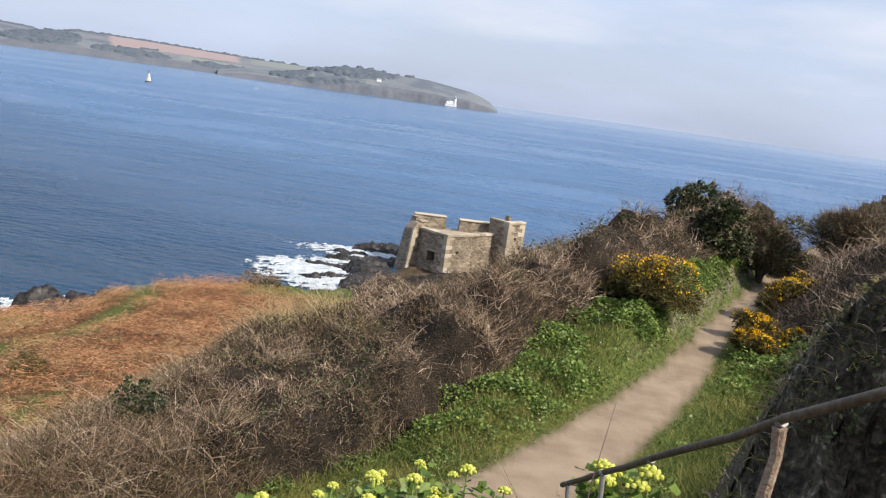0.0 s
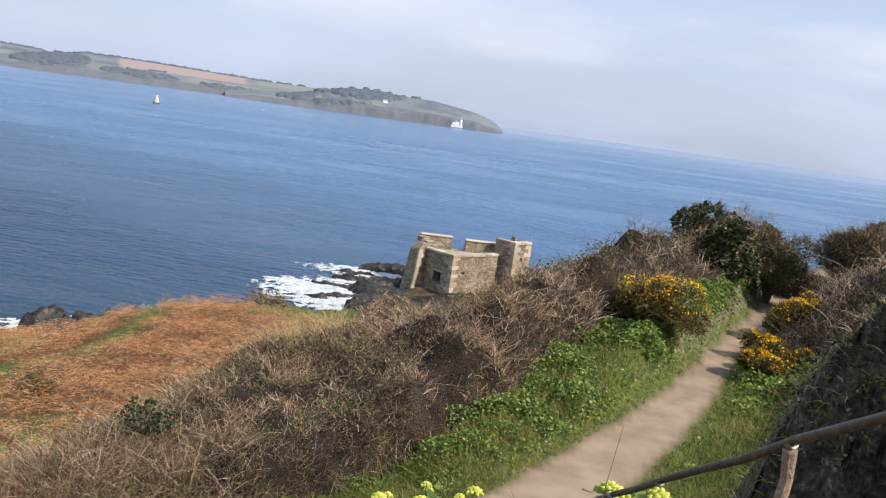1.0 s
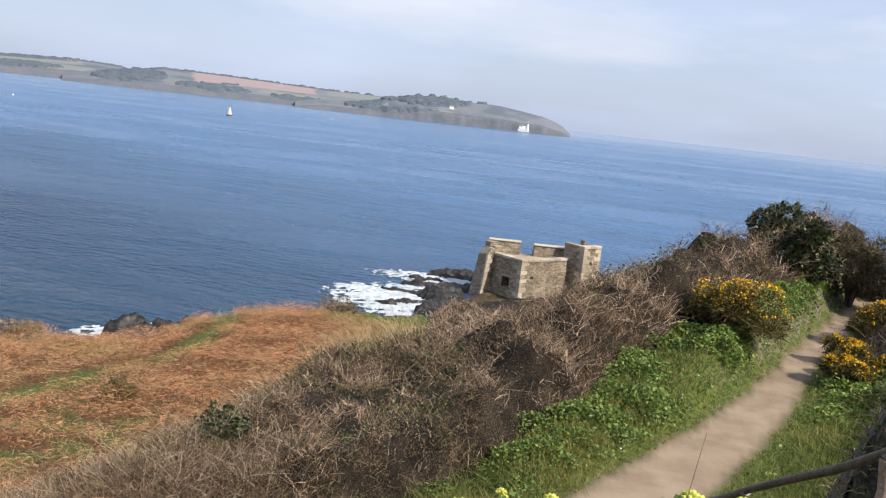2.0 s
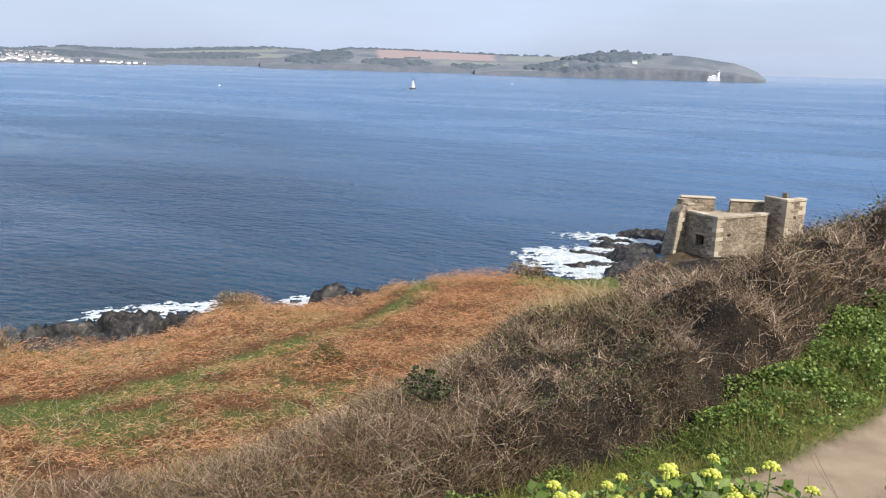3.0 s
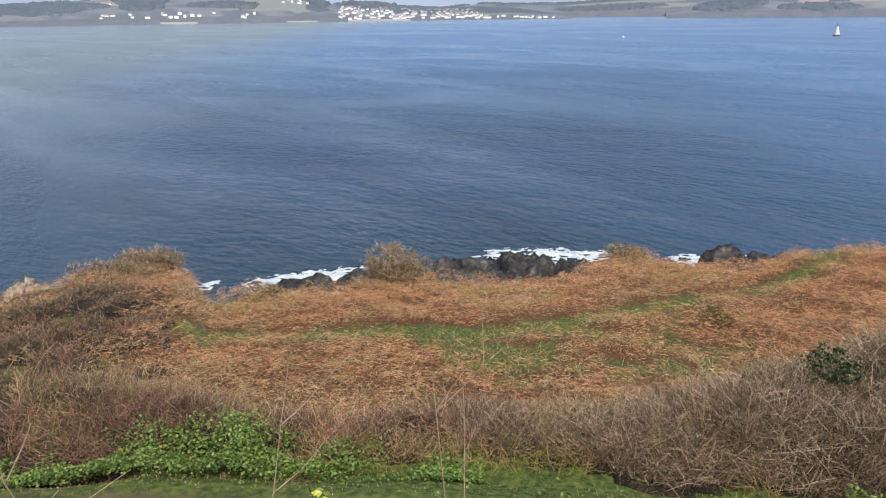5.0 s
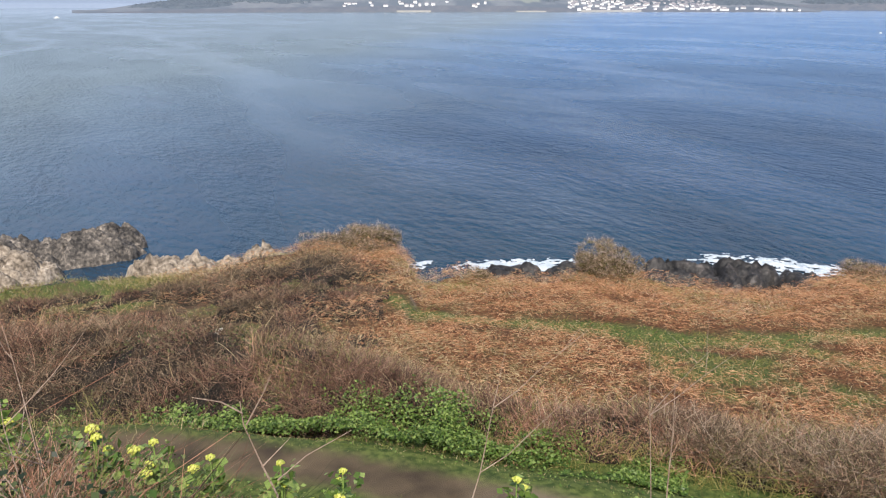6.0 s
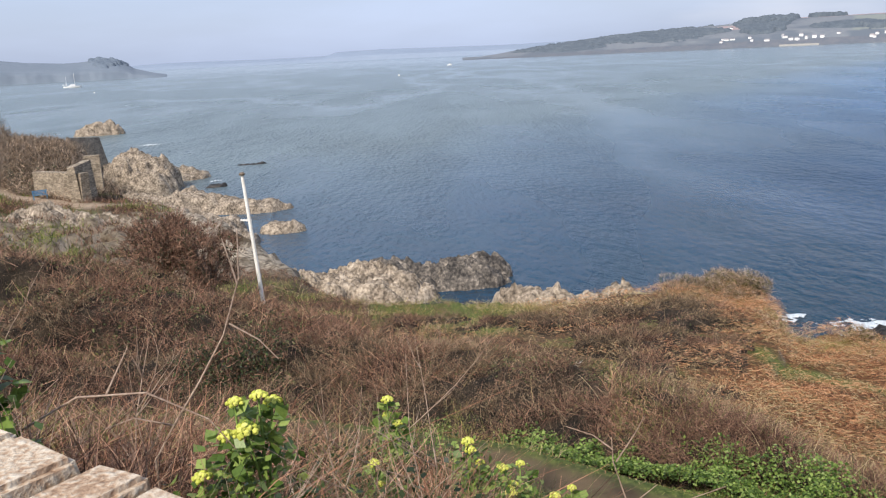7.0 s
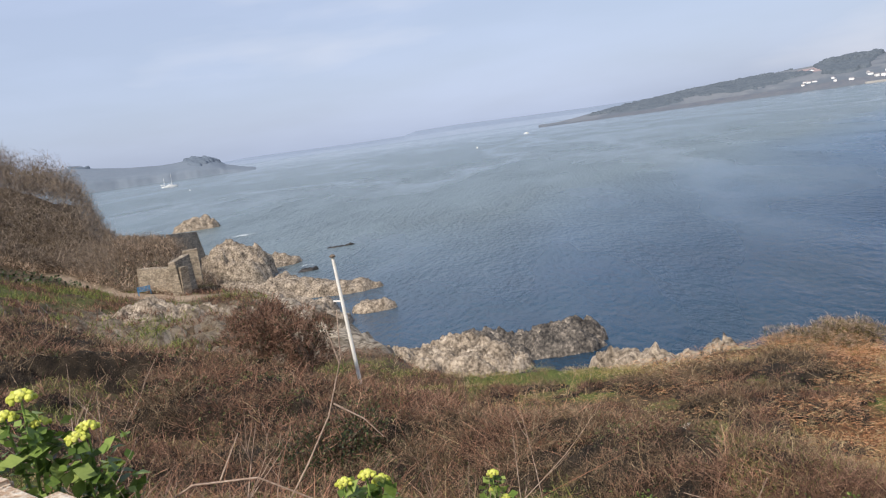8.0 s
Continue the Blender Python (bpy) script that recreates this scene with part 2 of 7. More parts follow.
def ground_material():
    """Soil, rock on steep and low places, and the zones held in the sheet's colour attribute (path, green, bracken)."""
    m = bpy.data.materials.new("coastal_ground")
    m.use_nodes = True
    t = m.node_tree
    b = t.nodes["Principled BSDF"]
    b.inputs["Roughness"].default_value, b.inputs["Specular IOR Level"].default_value = 0.95, 0.15
    geo = t.nodes.new("ShaderNodeNewGeometry")
    zone = t.nodes.new("ShaderNodeVertexColor")
    zone.layer_name = "zone"
    split = t.nodes.new("ShaderNodeSeparateColor")
    t.links.new(zone.outputs["Color"], split.inputs["Color"])

    def noise_of(scale, detail=6):
        n = t.nodes.new("ShaderNodeTexNoise")
        n.inputs["Scale"].default_value, n.inputs["Detail"].default_value = scale, detail
        t.links.new(geo.outputs["Position"], n.inputs["Vector"])
        return n.outputs["Fac"]

    def two(fac, dark, light, lo=0.35, hi=0.65):
        r = t.nodes.new("ShaderNodeValToRGB")
        r.color_ramp.elements[0].position, r.color_ramp.elements[0].color = lo, (*dark, 1)
        r.color_ramp.elements[1].position, r.color_ramp.elements[1].color = hi, (*light, 1)
        t.links.new(fac, r.inputs["Fac"])
        return r.outputs["Color"]

    def over(fac, a, c):
        x = t.nodes.new("ShaderNodeMix")
        x.data_type = "RGBA"
        t.links.new(fac, x.inputs["Factor"])
        t.links.new(a, x.inputs["A"])
        t.links.new(c, x.inputs["B"])
        return x.outputs["Result"]

    fine, mid, grit = noise_of(9), noise_of(1.3), noise_of(60, 3)
    soil = two(mid, (0.04, 0.029, 0.019), (0.125, 0.09, 0.052))
    green = two(fine, (0.035, 0.06, 0.014), (0.13, 0.155, 0.04))
    # ground under the bracken is coloured dark, as shade between the clumps
    bracken = two(fine, (0.04, 0.018, 0.009), (0.22, 0.098, 0.042))
    bracken = over(two(noise_of(0.9), (0, 0, 0), (0.45, 0.45, 0.45), 0.5, 0.66), bracken, two(fine, (0.06, 0.045, 0.02), (0.2, 0.15, 0.07)))
    bracken = over(two(noise_of(1.7), (0, 0, 0), (0.6, 0.6, 0.6), 0.54, 0.66), bracken, two(fine, (0.05, 0.04, 0.02), (0.14, 0.13, 0.045)))
    path = two(mid, (0.245, 0.182, 0.125), (0.35, 0.27, 0.19))
    path = over(two(grit, (0, 0, 0), (0.35, 0.35, 0.35), 0.5, 0.75), path, two(grit, (0.2, 0.16, 0.12), (0.5, 0.43, 0.36)))
    rock = two(fine, (0.05, 0.043, 0.036), (0.30, 0.255, 0.2), 0.3, 0.7)
    colour = over(split.outputs["Blue"], soil, bracken)
    colour = over(split.outputs["Green"], colour, green)
    normal = t.nodes.new("ShaderNodeSeparateXYZ")
    t.links.new(geo.outputs["True Normal"], normal.inputs[0])
    steep = t.nodes.new("ShaderNodeMapRange")
    steep.inputs["From Min"].default_value, steep.inputs["From Max"].default_value = 0.78, 0.55
    t.links.new(normal.outputs["Z"], steep.inputs["Value"])
    colour = over(steep.outputs["Result"], colour, rock)
    shelf_rock = two(noise_of(2.4), (0.10, 0.08, 0.06), (0.48, 0.41, 0.31), 0.34, 0.62)
    colour = over(zone.outputs["Alpha"], colour, shelf_rock)
    colour = over(split.outputs["Red"], colour, path)
    t.links.new(colour, b.inputs["Base Color"])
    bp = t.nodes.new("ShaderNodeBump")
    bp.inputs["Strength"].default_value, bp.inputs["Distance"].default_value = 0.5, 0.05
    t.links.new(grit, bp.inputs["Height"])
    t.links.new(bp.outputs["Normal"], b.inputs["Normal"])
    return m


def sea_material():
    """Deep blue water, wind-ruffled, with calmer pale slicks and swell; greener over the shallows."""
    m = bpy.data.materials.new("sea_water")
    m.use_nodes = True
    t = m.node_tree
    b = t.nodes["Principled BSDF"]
    b.inputs["IOR"].default_value = 1.33
    geo = t.nodes.new("ShaderNodeNewGeometry")

    def waves(scale, stretch, turn, detail):
        mp = t.nodes.new("ShaderNodeMapping")
        mp.inputs["Rotation"].default_value = (0, 0, radians(turn))
        mp.inputs["Scale"].default_value = (scale, scale * stretch, scale)
        n = t.nodes.new("ShaderNodeTexNoise")
        n.inputs["Scale"].default_value, n.inputs["Detail"].default_value = 1.0, detail
        t.links.new(geo.outputs["Position"], mp.inputs["Vector"])
        t.links.new(mp.outputs["Vector"], n.inputs["Vector"])
        return n.outputs["Fac"]

    def maths(op, a, c):
        n = t.nodes.new("ShaderNodeMath")
        n.operation = op
        for k, v in enumerate((a, c)):
            if isinstance(v, (int, float)):
                n.inputs[k].default_value = v
            else:
                t.links.new(v, n.inputs[k])
        return n.outputs[0]

    chop = waves(0.55, 2.1, 25, 6)
    swell = waves(0.07, 2.2, 30, 5)
    slick = waves(0.0022, 2.6, 62, 4)
    broad = waves(0.006, 3.0, 70, 5)
    gusts = waves(0.022, 2.4, 35, 5)
    ripple = waves(3.2, 1.4, 10, 3)
    height = maths("ADD", maths("ADD", maths("MULTIPLY", chop, 0.62), maths("MULTIPLY", ripple, 0.09)), maths("MULTIPLY", swell, 1.5))
    bp = t.nodes.new("ShaderNodeBump")
    bp.inputs["Strength"].default_value, bp.inputs["Distance"].default_value = 0.8, 2.4
    t.links.new(height, bp.inputs["Height"])
    t.links.new(bp.outputs["Normal"], b.inputs["Normal"])
    calm = t.nodes.new("ShaderNodeMapRange")
    calm.inputs["From Min"].default_value, calm.inputs["From Max"].default_value = 0.0, 1.0
    line = t.nodes.new("ShaderNodeMapRange")  # narrow winding slicks, and broad faint ones
    line.inputs["From Min"].default_value, line.inputs["From Max"].default_value = 0.03, 0.004
    t.links.new(maths("ABSOLUTE", maths("SUBTRACT", slick, 0.5), 0), line.inputs["Value"])
    sheet = t.nodes.new("ShaderNodeMapRange")
    sheet.inputs["From Min"].default_value, sheet.inputs["From Max"].default_value = 0.5, 0.72
    sheet.inputs["To Max"].default_value = 0.6
    t.links.new(broad, sheet.inputs["Value"])
    t.links.new(maths("MAXIMUM", maths("MULTIPLY", line.outputs["Result"], 0.6), sheet.outputs["Result"]), calm.inputs["Value"])
    gust = t.nodes.new("ShaderNodeMapRange")
    gust.inputs["From Min"].default_value, gust.inputs["From Max"].default_value = 0.36, 0.64
    gust.inputs["To Min"].default_value, gust.inputs["To Max"].default_value = 0.55, 1.25
    t.links.new(gusts, gust.inputs["Value"])
    rough = t.nodes.new("ShaderNodeMapRange")
    rough.inputs["To Min"].default_value, rough.inputs["To Max"].default_value = 0.30, 0.14
    t.links.new(calm.outputs["Result"], rough.inputs["Value"])
    # depth, and how much of the chop still shows, by the distance from the land
    away = t.nodes.new("ShaderNodeVectorMath")
    away.operation = "LENGTH"
    t.links.new(geo.outputs["Position"], away.inputs[0])
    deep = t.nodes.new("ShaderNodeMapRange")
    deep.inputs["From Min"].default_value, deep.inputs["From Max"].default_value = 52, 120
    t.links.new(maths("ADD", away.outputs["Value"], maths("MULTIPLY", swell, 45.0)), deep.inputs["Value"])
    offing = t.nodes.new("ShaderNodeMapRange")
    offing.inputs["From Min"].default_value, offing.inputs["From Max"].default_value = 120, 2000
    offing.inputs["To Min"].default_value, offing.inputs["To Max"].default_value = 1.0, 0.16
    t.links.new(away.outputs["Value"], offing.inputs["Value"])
    still = maths("SUBTRACT", 1.0, maths("MULTIPLY", maths("MULTIPLY", calm.outputs["Result"], offing.outputs["Result"]), 0.75))
    t.links.new(maths("MULTIPLY", maths("MULTIPLY", offing.outputs["Result"], still), gust.outputs["Result"]), bp.inputs["Strength"])
    t.links.new(maths("MULTIPLY", rough.outputs["Result"], maths("ADD", maths("MULTIPLY", offing.outputs["Result"], 0.6), 0.4)), b.inputs["Roughness"])
    tone = t.nodes.new("ShaderNodeMix")
    tone.data_type = "RGBA"
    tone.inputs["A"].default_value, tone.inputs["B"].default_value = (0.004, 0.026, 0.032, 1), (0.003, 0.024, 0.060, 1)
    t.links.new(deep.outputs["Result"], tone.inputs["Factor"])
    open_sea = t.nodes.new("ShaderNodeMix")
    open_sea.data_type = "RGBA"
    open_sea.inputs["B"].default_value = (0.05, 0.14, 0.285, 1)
    far_pale = t.nodes.new("ShaderNodeMapRange")  # paler base colour with distance, standing in for haze and sky light
    far_pale.inputs["From Min"].default_value, far_pale.inputs["From Max"].default_value = 115, 450
    t.links.new(maths("ADD", away.outputs["Value"], maths("MULTIPLY", broad, 150.0)), far_pale.inputs["Value"])
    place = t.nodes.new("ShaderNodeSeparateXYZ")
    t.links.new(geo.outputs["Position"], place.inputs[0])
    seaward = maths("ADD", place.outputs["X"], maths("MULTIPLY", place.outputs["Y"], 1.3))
    # lighter towards the sun's side, that brightness put into the water colour
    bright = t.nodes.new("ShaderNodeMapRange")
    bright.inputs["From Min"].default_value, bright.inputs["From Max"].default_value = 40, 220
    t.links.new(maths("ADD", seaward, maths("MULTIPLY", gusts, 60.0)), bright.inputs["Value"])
    t.links.new(maths("MAXIMUM", far_pale.outputs["Result"], bright.outputs["Result"]), open_sea.inputs["Factor"])
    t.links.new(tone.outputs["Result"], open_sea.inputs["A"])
    # grey-green water towards the head of the bay, its colour lightened for far haze
    bay_pale = t.nodes.new("ShaderNodeMapRange")
    bay_pale.inputs["From Min"].default_value, bay_pale.inputs["From Max"].default_value = 45, -120
    t.links.new(maths("ADD", seaward, maths("MULTIPLY", broad, 160.0)), bay_pale.inputs["Value"])
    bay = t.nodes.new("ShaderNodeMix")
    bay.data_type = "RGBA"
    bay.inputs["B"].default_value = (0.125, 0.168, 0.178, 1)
    t.links.new(bay_pale.outputs["Result"], bay.inputs["Factor"])
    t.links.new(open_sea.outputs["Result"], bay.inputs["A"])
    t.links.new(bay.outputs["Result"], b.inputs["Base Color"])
    return m


GROUND, SEA = ground_material(), sea_material()
FOAM = material("sea_foam", [(0.22, 0.29, 0.33), (0.48, 0.53, 0.56), (0.68, 0.70, 0.72)], 0.8, 0.7, 0.4)
ROCK_DARK = material("wet_dark_slate", [(0.006, 0.006, 0.006), (0.017, 0.016, 0.015), (0.04, 0.036, 0.033), (0.12, 0.105, 0.095)], 0.8, 0.5, 0.9, fine=0.3, gloss=0.3)
ROCK_PALE = material("weathered_pale_slate", [(0.028, 0.023, 0.018), (0.145, 0.117, 0.088), (0.315, 0.262, 0.2), (0.5, 0.43, 0.34)], 1.0, 0.9, 0.7, fine=0.24)
ROCK_GREY = material("damp_grey_slate", [(0.012, 0.011, 0.010), (0.045, 0.04, 0.035), (0.13, 0.113, 0.094), (0.34, 0.29, 0.235)], 1.0, 0.7, 0.7, fine=0.24)
# near-black tones put the shade between the twigs into the colour
THICKET = material("bramble_inner_shade", [(0.004, 0.003, 0.002), (0.016, 0.012, 0.008), (0.05, 0.037, 0.024), (0.15, 0.115, 0.075)], 0.7, 0.95, 1.0, fine=0.03)
TWIG = material("bare_bramble_twigs", [(0.028, 0.017, 0.011), (0.155, 0.103, 0.066), (0.35, 0.245, 0.165), (0.66, 0.52, 0.39)], 2.5, 0.8, 0, island=True)
TWIG_RED = material("red_brown_twigs", [(0.02, 0.011, 0.008), (0.095, 0.05, 0.033), (0.19, 0.105, 0.068), (0.36, 0.225, 0.155)], 2.5, 0.8, 0, island=True)
FROND = material("pink_brown_dead_fronds", [(0.06, 0.026, 0.016), (0.25, 0.115, 0.068), (0.43, 0.225, 0.14), (0.62, 0.4, 0.275)], 3.0, 0.85, 0, island=True, thin=0.1)
BRACKEN = material("dead_bracken", [(0.12, 0.05, 0.024), (0.37, 0.165, 0.075), (0.58, 0.30, 0.15), (0.74, 0.47, 0.275)], 3.0, 0.85, 0, island=True, thin=0.15)
STRAW = material("dry_grass", [(0.14, 0.105, 0.045), (0.32, 0.24, 0.11), (0.47, 0.37, 0.2), (0.58, 0.48, 0.29)], 2.5, 0.8, 0, island=True, thin=0.2)
GRASS = material("green_grass", [(0.03, 0.055, 0.012), (0.09, 0.13, 0.026), (0.18, 0.215, 0.05), (0.34, 0.32, 0.12)], 1.5, 0.7, 0, island=True, thin=0.25)
HERB = material("fresh_green_leaves", [(0.024, 0.05, 0.010), (0.075, 0.135, 0.024), (0.145, 0.225, 0.046), (0.29, 0.36, 0.11)], 0.6, 0.5, 0, island=True, thin=0.3)
LEAFLET = material("glossy_broad_leaflets", [(0.05, 0.09, 0.016), (0.115, 0.185, 0.036), (0.2, 0.285, 0.066), (0.34, 0.42, 0.125)], 0.2, 0.4, 0, island=True, thin=0.3)
EVERGREEN = material("dark_evergreen_leaves", [(0.008, 0.014, 0.006), (0.02, 0.034, 0.012), (0.045, 0.065, 0.022), (0.09, 0.11, 0.04)], 1.0, 0.45, 0, island=True, thin=0.1)
GORSE_LEAF = material("gorse_spines", [(0.05, 0.045, 0.012), (0.12, 0.10, 0.03), (0.2, 0.15, 0.06)], 0.8, 0.8, 0, island=True)
GORSE_BLOOM = material("gorse_bloom", [(0.5, 0.27, 0.004), (0.72, 0.42, 0.008), (0.85, 0.56, 0.02)], 0.3, 0.6, 0, island=True, thin=0.2)
UMBEL = material("yellow_green_umbels", [(0.42, 0.47, 0.06), (0.62, 0.64, 0.12), (0.78, 0.77, 0.24)], 0.03, 0.6, 0.3, island=True, thin=0.2)
BARK = material("grey_brown_bark", [(0.05, 0.038, 0.028), (0.15, 0.12, 0.09), (0.25, 0.2, 0.16)], 0.2, 0.9, 0.6)
DRESSED = material("dressed_granite", [(0.28, 0.235, 0.175), (0.42, 0.36, 0.27), (0.55, 0.48, 0.38)], 0.7, 0.85, 0.3, each=True)

# ---- the lie of the land ----
# bearings to the left of +y, and the radii at which the shelf with the path ends, the slope below it ends,
# the cliff edge lies and the water begins
SHELF_AT = ((-60, -20, -12, -6.5, -3, 4, 10, 18.5, 25, 31.6, 38, 58, 66, 71, 84, 95, 105, 109, 118, 124, 140),
            (70, 45, 31, 27, 24.5, 20, 19, 15.6, 12.9, 10.9, 10.4, 10.3, 11, 12.2, 15.6, 18.6, 24.5, 27, 33, 42, 50))
TOE_AT = ((-60, -12, -3, 4, 10, 18.5, 32, 60, 71, 84, 95, 105, 118, 124, 140), (95, 55, 42, 35, 31, 26, 22.5, 21.5, 23, 26, 31, 44, 60, 72, 80))
EDGE_AT = ((-60, -3, 5, 9, 12.3, 15.3, 20.1, 25.2, 26.5, 28, 32.5, 34.9, 38.2, 40, 42, 45, 49, 50.5, 54.5, 56, 60, 64.7, 66, 67.2, 68, 69, 73, 77, 80, 82, 86, 88, 92, 95, 100, 105, 111, 118, 125, 140),
           (140, 76, 66, 56, 53.5, 54.5, 52.5, 50, 47.5, 46, 44.8, 46, 45, 42.8, 41, 40, 39.8, 41.5, 41.5, 40.8, 40.2, 40.2, 39, 38.6, 43, 46, 47, 46, 45, 44.5, 45, 46, 47, 49, 54, 78, 100, 140, 170, 240))
EDGE_Z = ((-60, -3, 5, 9, 14, 75, 84, 95, 105, 118, 125), (6, 2.4, 2.4, 4.0, 4.4, 4.4, 4.0, 3.4, 3.2, 4.0, 8))
SHORE_AT = ((-60, -3, 5, 8, 11, 14.7, 25, 41, 50, 58, 63, 66, 70, 76, 82, 88, 92, 97, 101, 104, 107, 111, 115, 125, 140),
            (160, 94, 88, 76, 63, 61, 57, 52, 48, 47, 45, 44, 52, 51, 50, 51, 54, 58, 66, 90, 106, 116, 160, 210, 300))
TRAIL = [(-14.6, -22), (-14, -14), (-13.3, -8), (-12.4, -3), (-11.1, 0.2), (-9.2, 2.6), (-5.8, 5.7), (-2.4, 8.2), (0.8, 11.4), (3.4, 16.0), (5.0, 19.4), (7.05, 24.3), (10.7, 32.3), (15, 41), (22, 55)]
TRACK = [(-36, 8.2), (-31, 11), (-26, 15.4), (-22.4, 18.5), (-20.4, 22.6), (-19.2, 26), (-18.4, 31.5), (-17.8, 36.5), (-18.3, 42), (-21, 47)]
VIEW = [(-107, -64.5), (-96, -54.3), (-89.3, -44.6), (-84.6, -36.8), (-88, -33)]
SPUR = [(-20.6, 22.4), (-17.5, 22.6), (-15, 23)]


def along(line, x, y):
    """Distance from a line of points, the side (positive to its right) and how far along it, in points."""
    best, side, where = np.full(np.shape(x), 1e9), np.ones(np.shape(x)), np.zeros(np.shape(x))
    for k, ((ax, ay), (bx, by)) in enumerate(zip(line, line[1:])):
        dx, dy = bx - ax, by - ay
        t = np.clip(((x - ax) * dx + (y - ay) * dy) / (dx * dx + dy * dy), 0, 1)
        d = np.hypot(x - ax - t * dx, y - ay - t * dy)
        near = d < best
        side = np.where(near, np.where((x - ax) * dy - (y - ay) * dx > 0, 1.0, -1.0), side)
        where, best = np.where(near, k + t, where), np.minimum(best, d)
    return best, side, where


def trail_half(where):
    return np.interp(where, (0, 5, 6.5, 8, 9, 10, 11, 12, 14), (0.36, 0.38, 0.6, 0.74, 0.62, 0.48, 0.34, 0.34, 0.36))


def land(x, y):
    """Height of the ground above the sea."""
    x, y = np.asarray(x, float), np.asarray(y, float)
    d, az = np.hypot(x, y), bearing(x, y)
    wob = fbm(x, y, 7, 3) - 0.5
    az = az + wob * np.clip(120 / np.maximum(d, 20), 0, 4) * (d > 30)
    shelf, toe = np.interp(az, *SHELF_AT), np.interp(az, *TOE_AT)
    edge, shore = np.interp(az, *EDGE_AT) + wob * 2.6, np.interp(az, *SHORE_AT)
    edge_z = np.interp(az, *EDGE_Z)
    shelf_z = np.interp(az, (-60, -14, -5, 5, 72, 84, 95, 106, 118, 124), (14.5, 13.4, 12.6, 11.9, 11.9, 11.4, 10.9, 10.3, 10.6, 11.5))
    toe_z = edge_z + np.interp(az, (-20, 9, 80, 100, 118), (4, 3.0, 3.0, 2.0, 1.2))
    z = shelf_z + 0 * d
    z = np.where(d > shelf, shelf_z + (toe_z - shelf_z) * step(0, 1, (d - shelf) / (toe - shelf)) ** 0.85, z)
    z = np.where(d > toe, toe_z + (edge_z - toe_z) * np.clip((d - toe) / (edge - toe), 0, 1), z)
    fall = np.clip((d - edge) / np.maximum(shore - edge, 2), 0, 3)
    z = np.where(d > edge, np.interp(fall, (0, 0.22, 0.6, 1, 1.6, 3), (1, 0.42, 0.2, 0, -0.5, -1)) * np.where(fall < 1, edge_z, 3.0), z)
    # the wooded hill beyond the little battery
    hill = np.exp(-((x + 150) ** 2 + (y + 100) ** 2) / 46.0**2)
    z = z + 15.0 * hill * step(116.8, 119.3, az) * step(98, 125, d) * step(2, 20, along(VIEW, x, y)[0])
    z = z + 4.4 * step(113.0, 114.0, az) * (1 - step(116.8, 119.0, az)) * step(106, 118, d) * (1 - step(140, 165, d))  # the battery's mound
    # the bank above the path, on which the camera stands
    off, side, where = along(TRAIL, x, y)
    half = trail_half(where)
    u = off * side
    steep = np.interp(az, (-40, -17.5, -13, 60, 120), (0.9, 0.9, 0.56, 0.56, 0.5))
    cap = 16.35 + 0.02 * np.clip(u - 8, 0, 60) - np.interp(az, (-30, -22, -17, -12, 130, 150), (0.6, 1.2, 2.0, 0, 0, 0)) * step(9, 14, d) - 2.4 * step(24, 34, d) * step(-12, -17, az) * (az > -75)
    bank = np.minimum(12.35 + np.clip(u - half - np.interp(az, (-17, -12), (1.5, 0.4)), 0, 30) * steep, cap)
    # the steps go down to the path between the camera's bank and the rocky bank beside them
    gully = 16.3 - np.clip(d - 2.6, 0, 9) * 0.47
    bank = np.where(d < 12, bank + (np.minimum(bank, gully) - bank) * step(-11, -14, az), bank)
    bank = np.maximum(bank, 16.4 - 0.62 * np.clip(d - 1.3, 0, 9))  # the camera's own standing place
    z = np.where((side > 0), np.maximum(12.3, bank), z)
    # the path itself, trodden level
    flat = 1 - step(half + 0.1, half + 1.3, off)
    z = z * (1 - flat) + 12.3 * flat
    rough = np.clip((off - half) / 1.5, 0, 1) * np.clip(d / 6, 0.2, 1)
    z = z + rough * (0.5 * (fbm(x, y, 3.0, 5) - 0.5) + 0.16 * (fbm(x, y, 0.7, 8, 3) - 0.5))
    rocky = step(0, 3, d - edge) * (d < shore + 6) * (z > -2)
    z = z + rocky * 1.6 * (fbm(x * 1.0, y * 1.7, 3.2, 21) - 0.45)
    joint, mark = blocks(x + 0.6 * y, y * 1.5, 2.2, 23)
    stony = step(98, 102, az) * step(52, 64, d) * (1 - step(84, 88, d)) * step(0.5, 2, along(VIEW, x, y)[0])
    return z + stony * (1.1 * (mark - 0.5) - 0.7 * (1 - np.clip(joint * 4, 0, 1)))


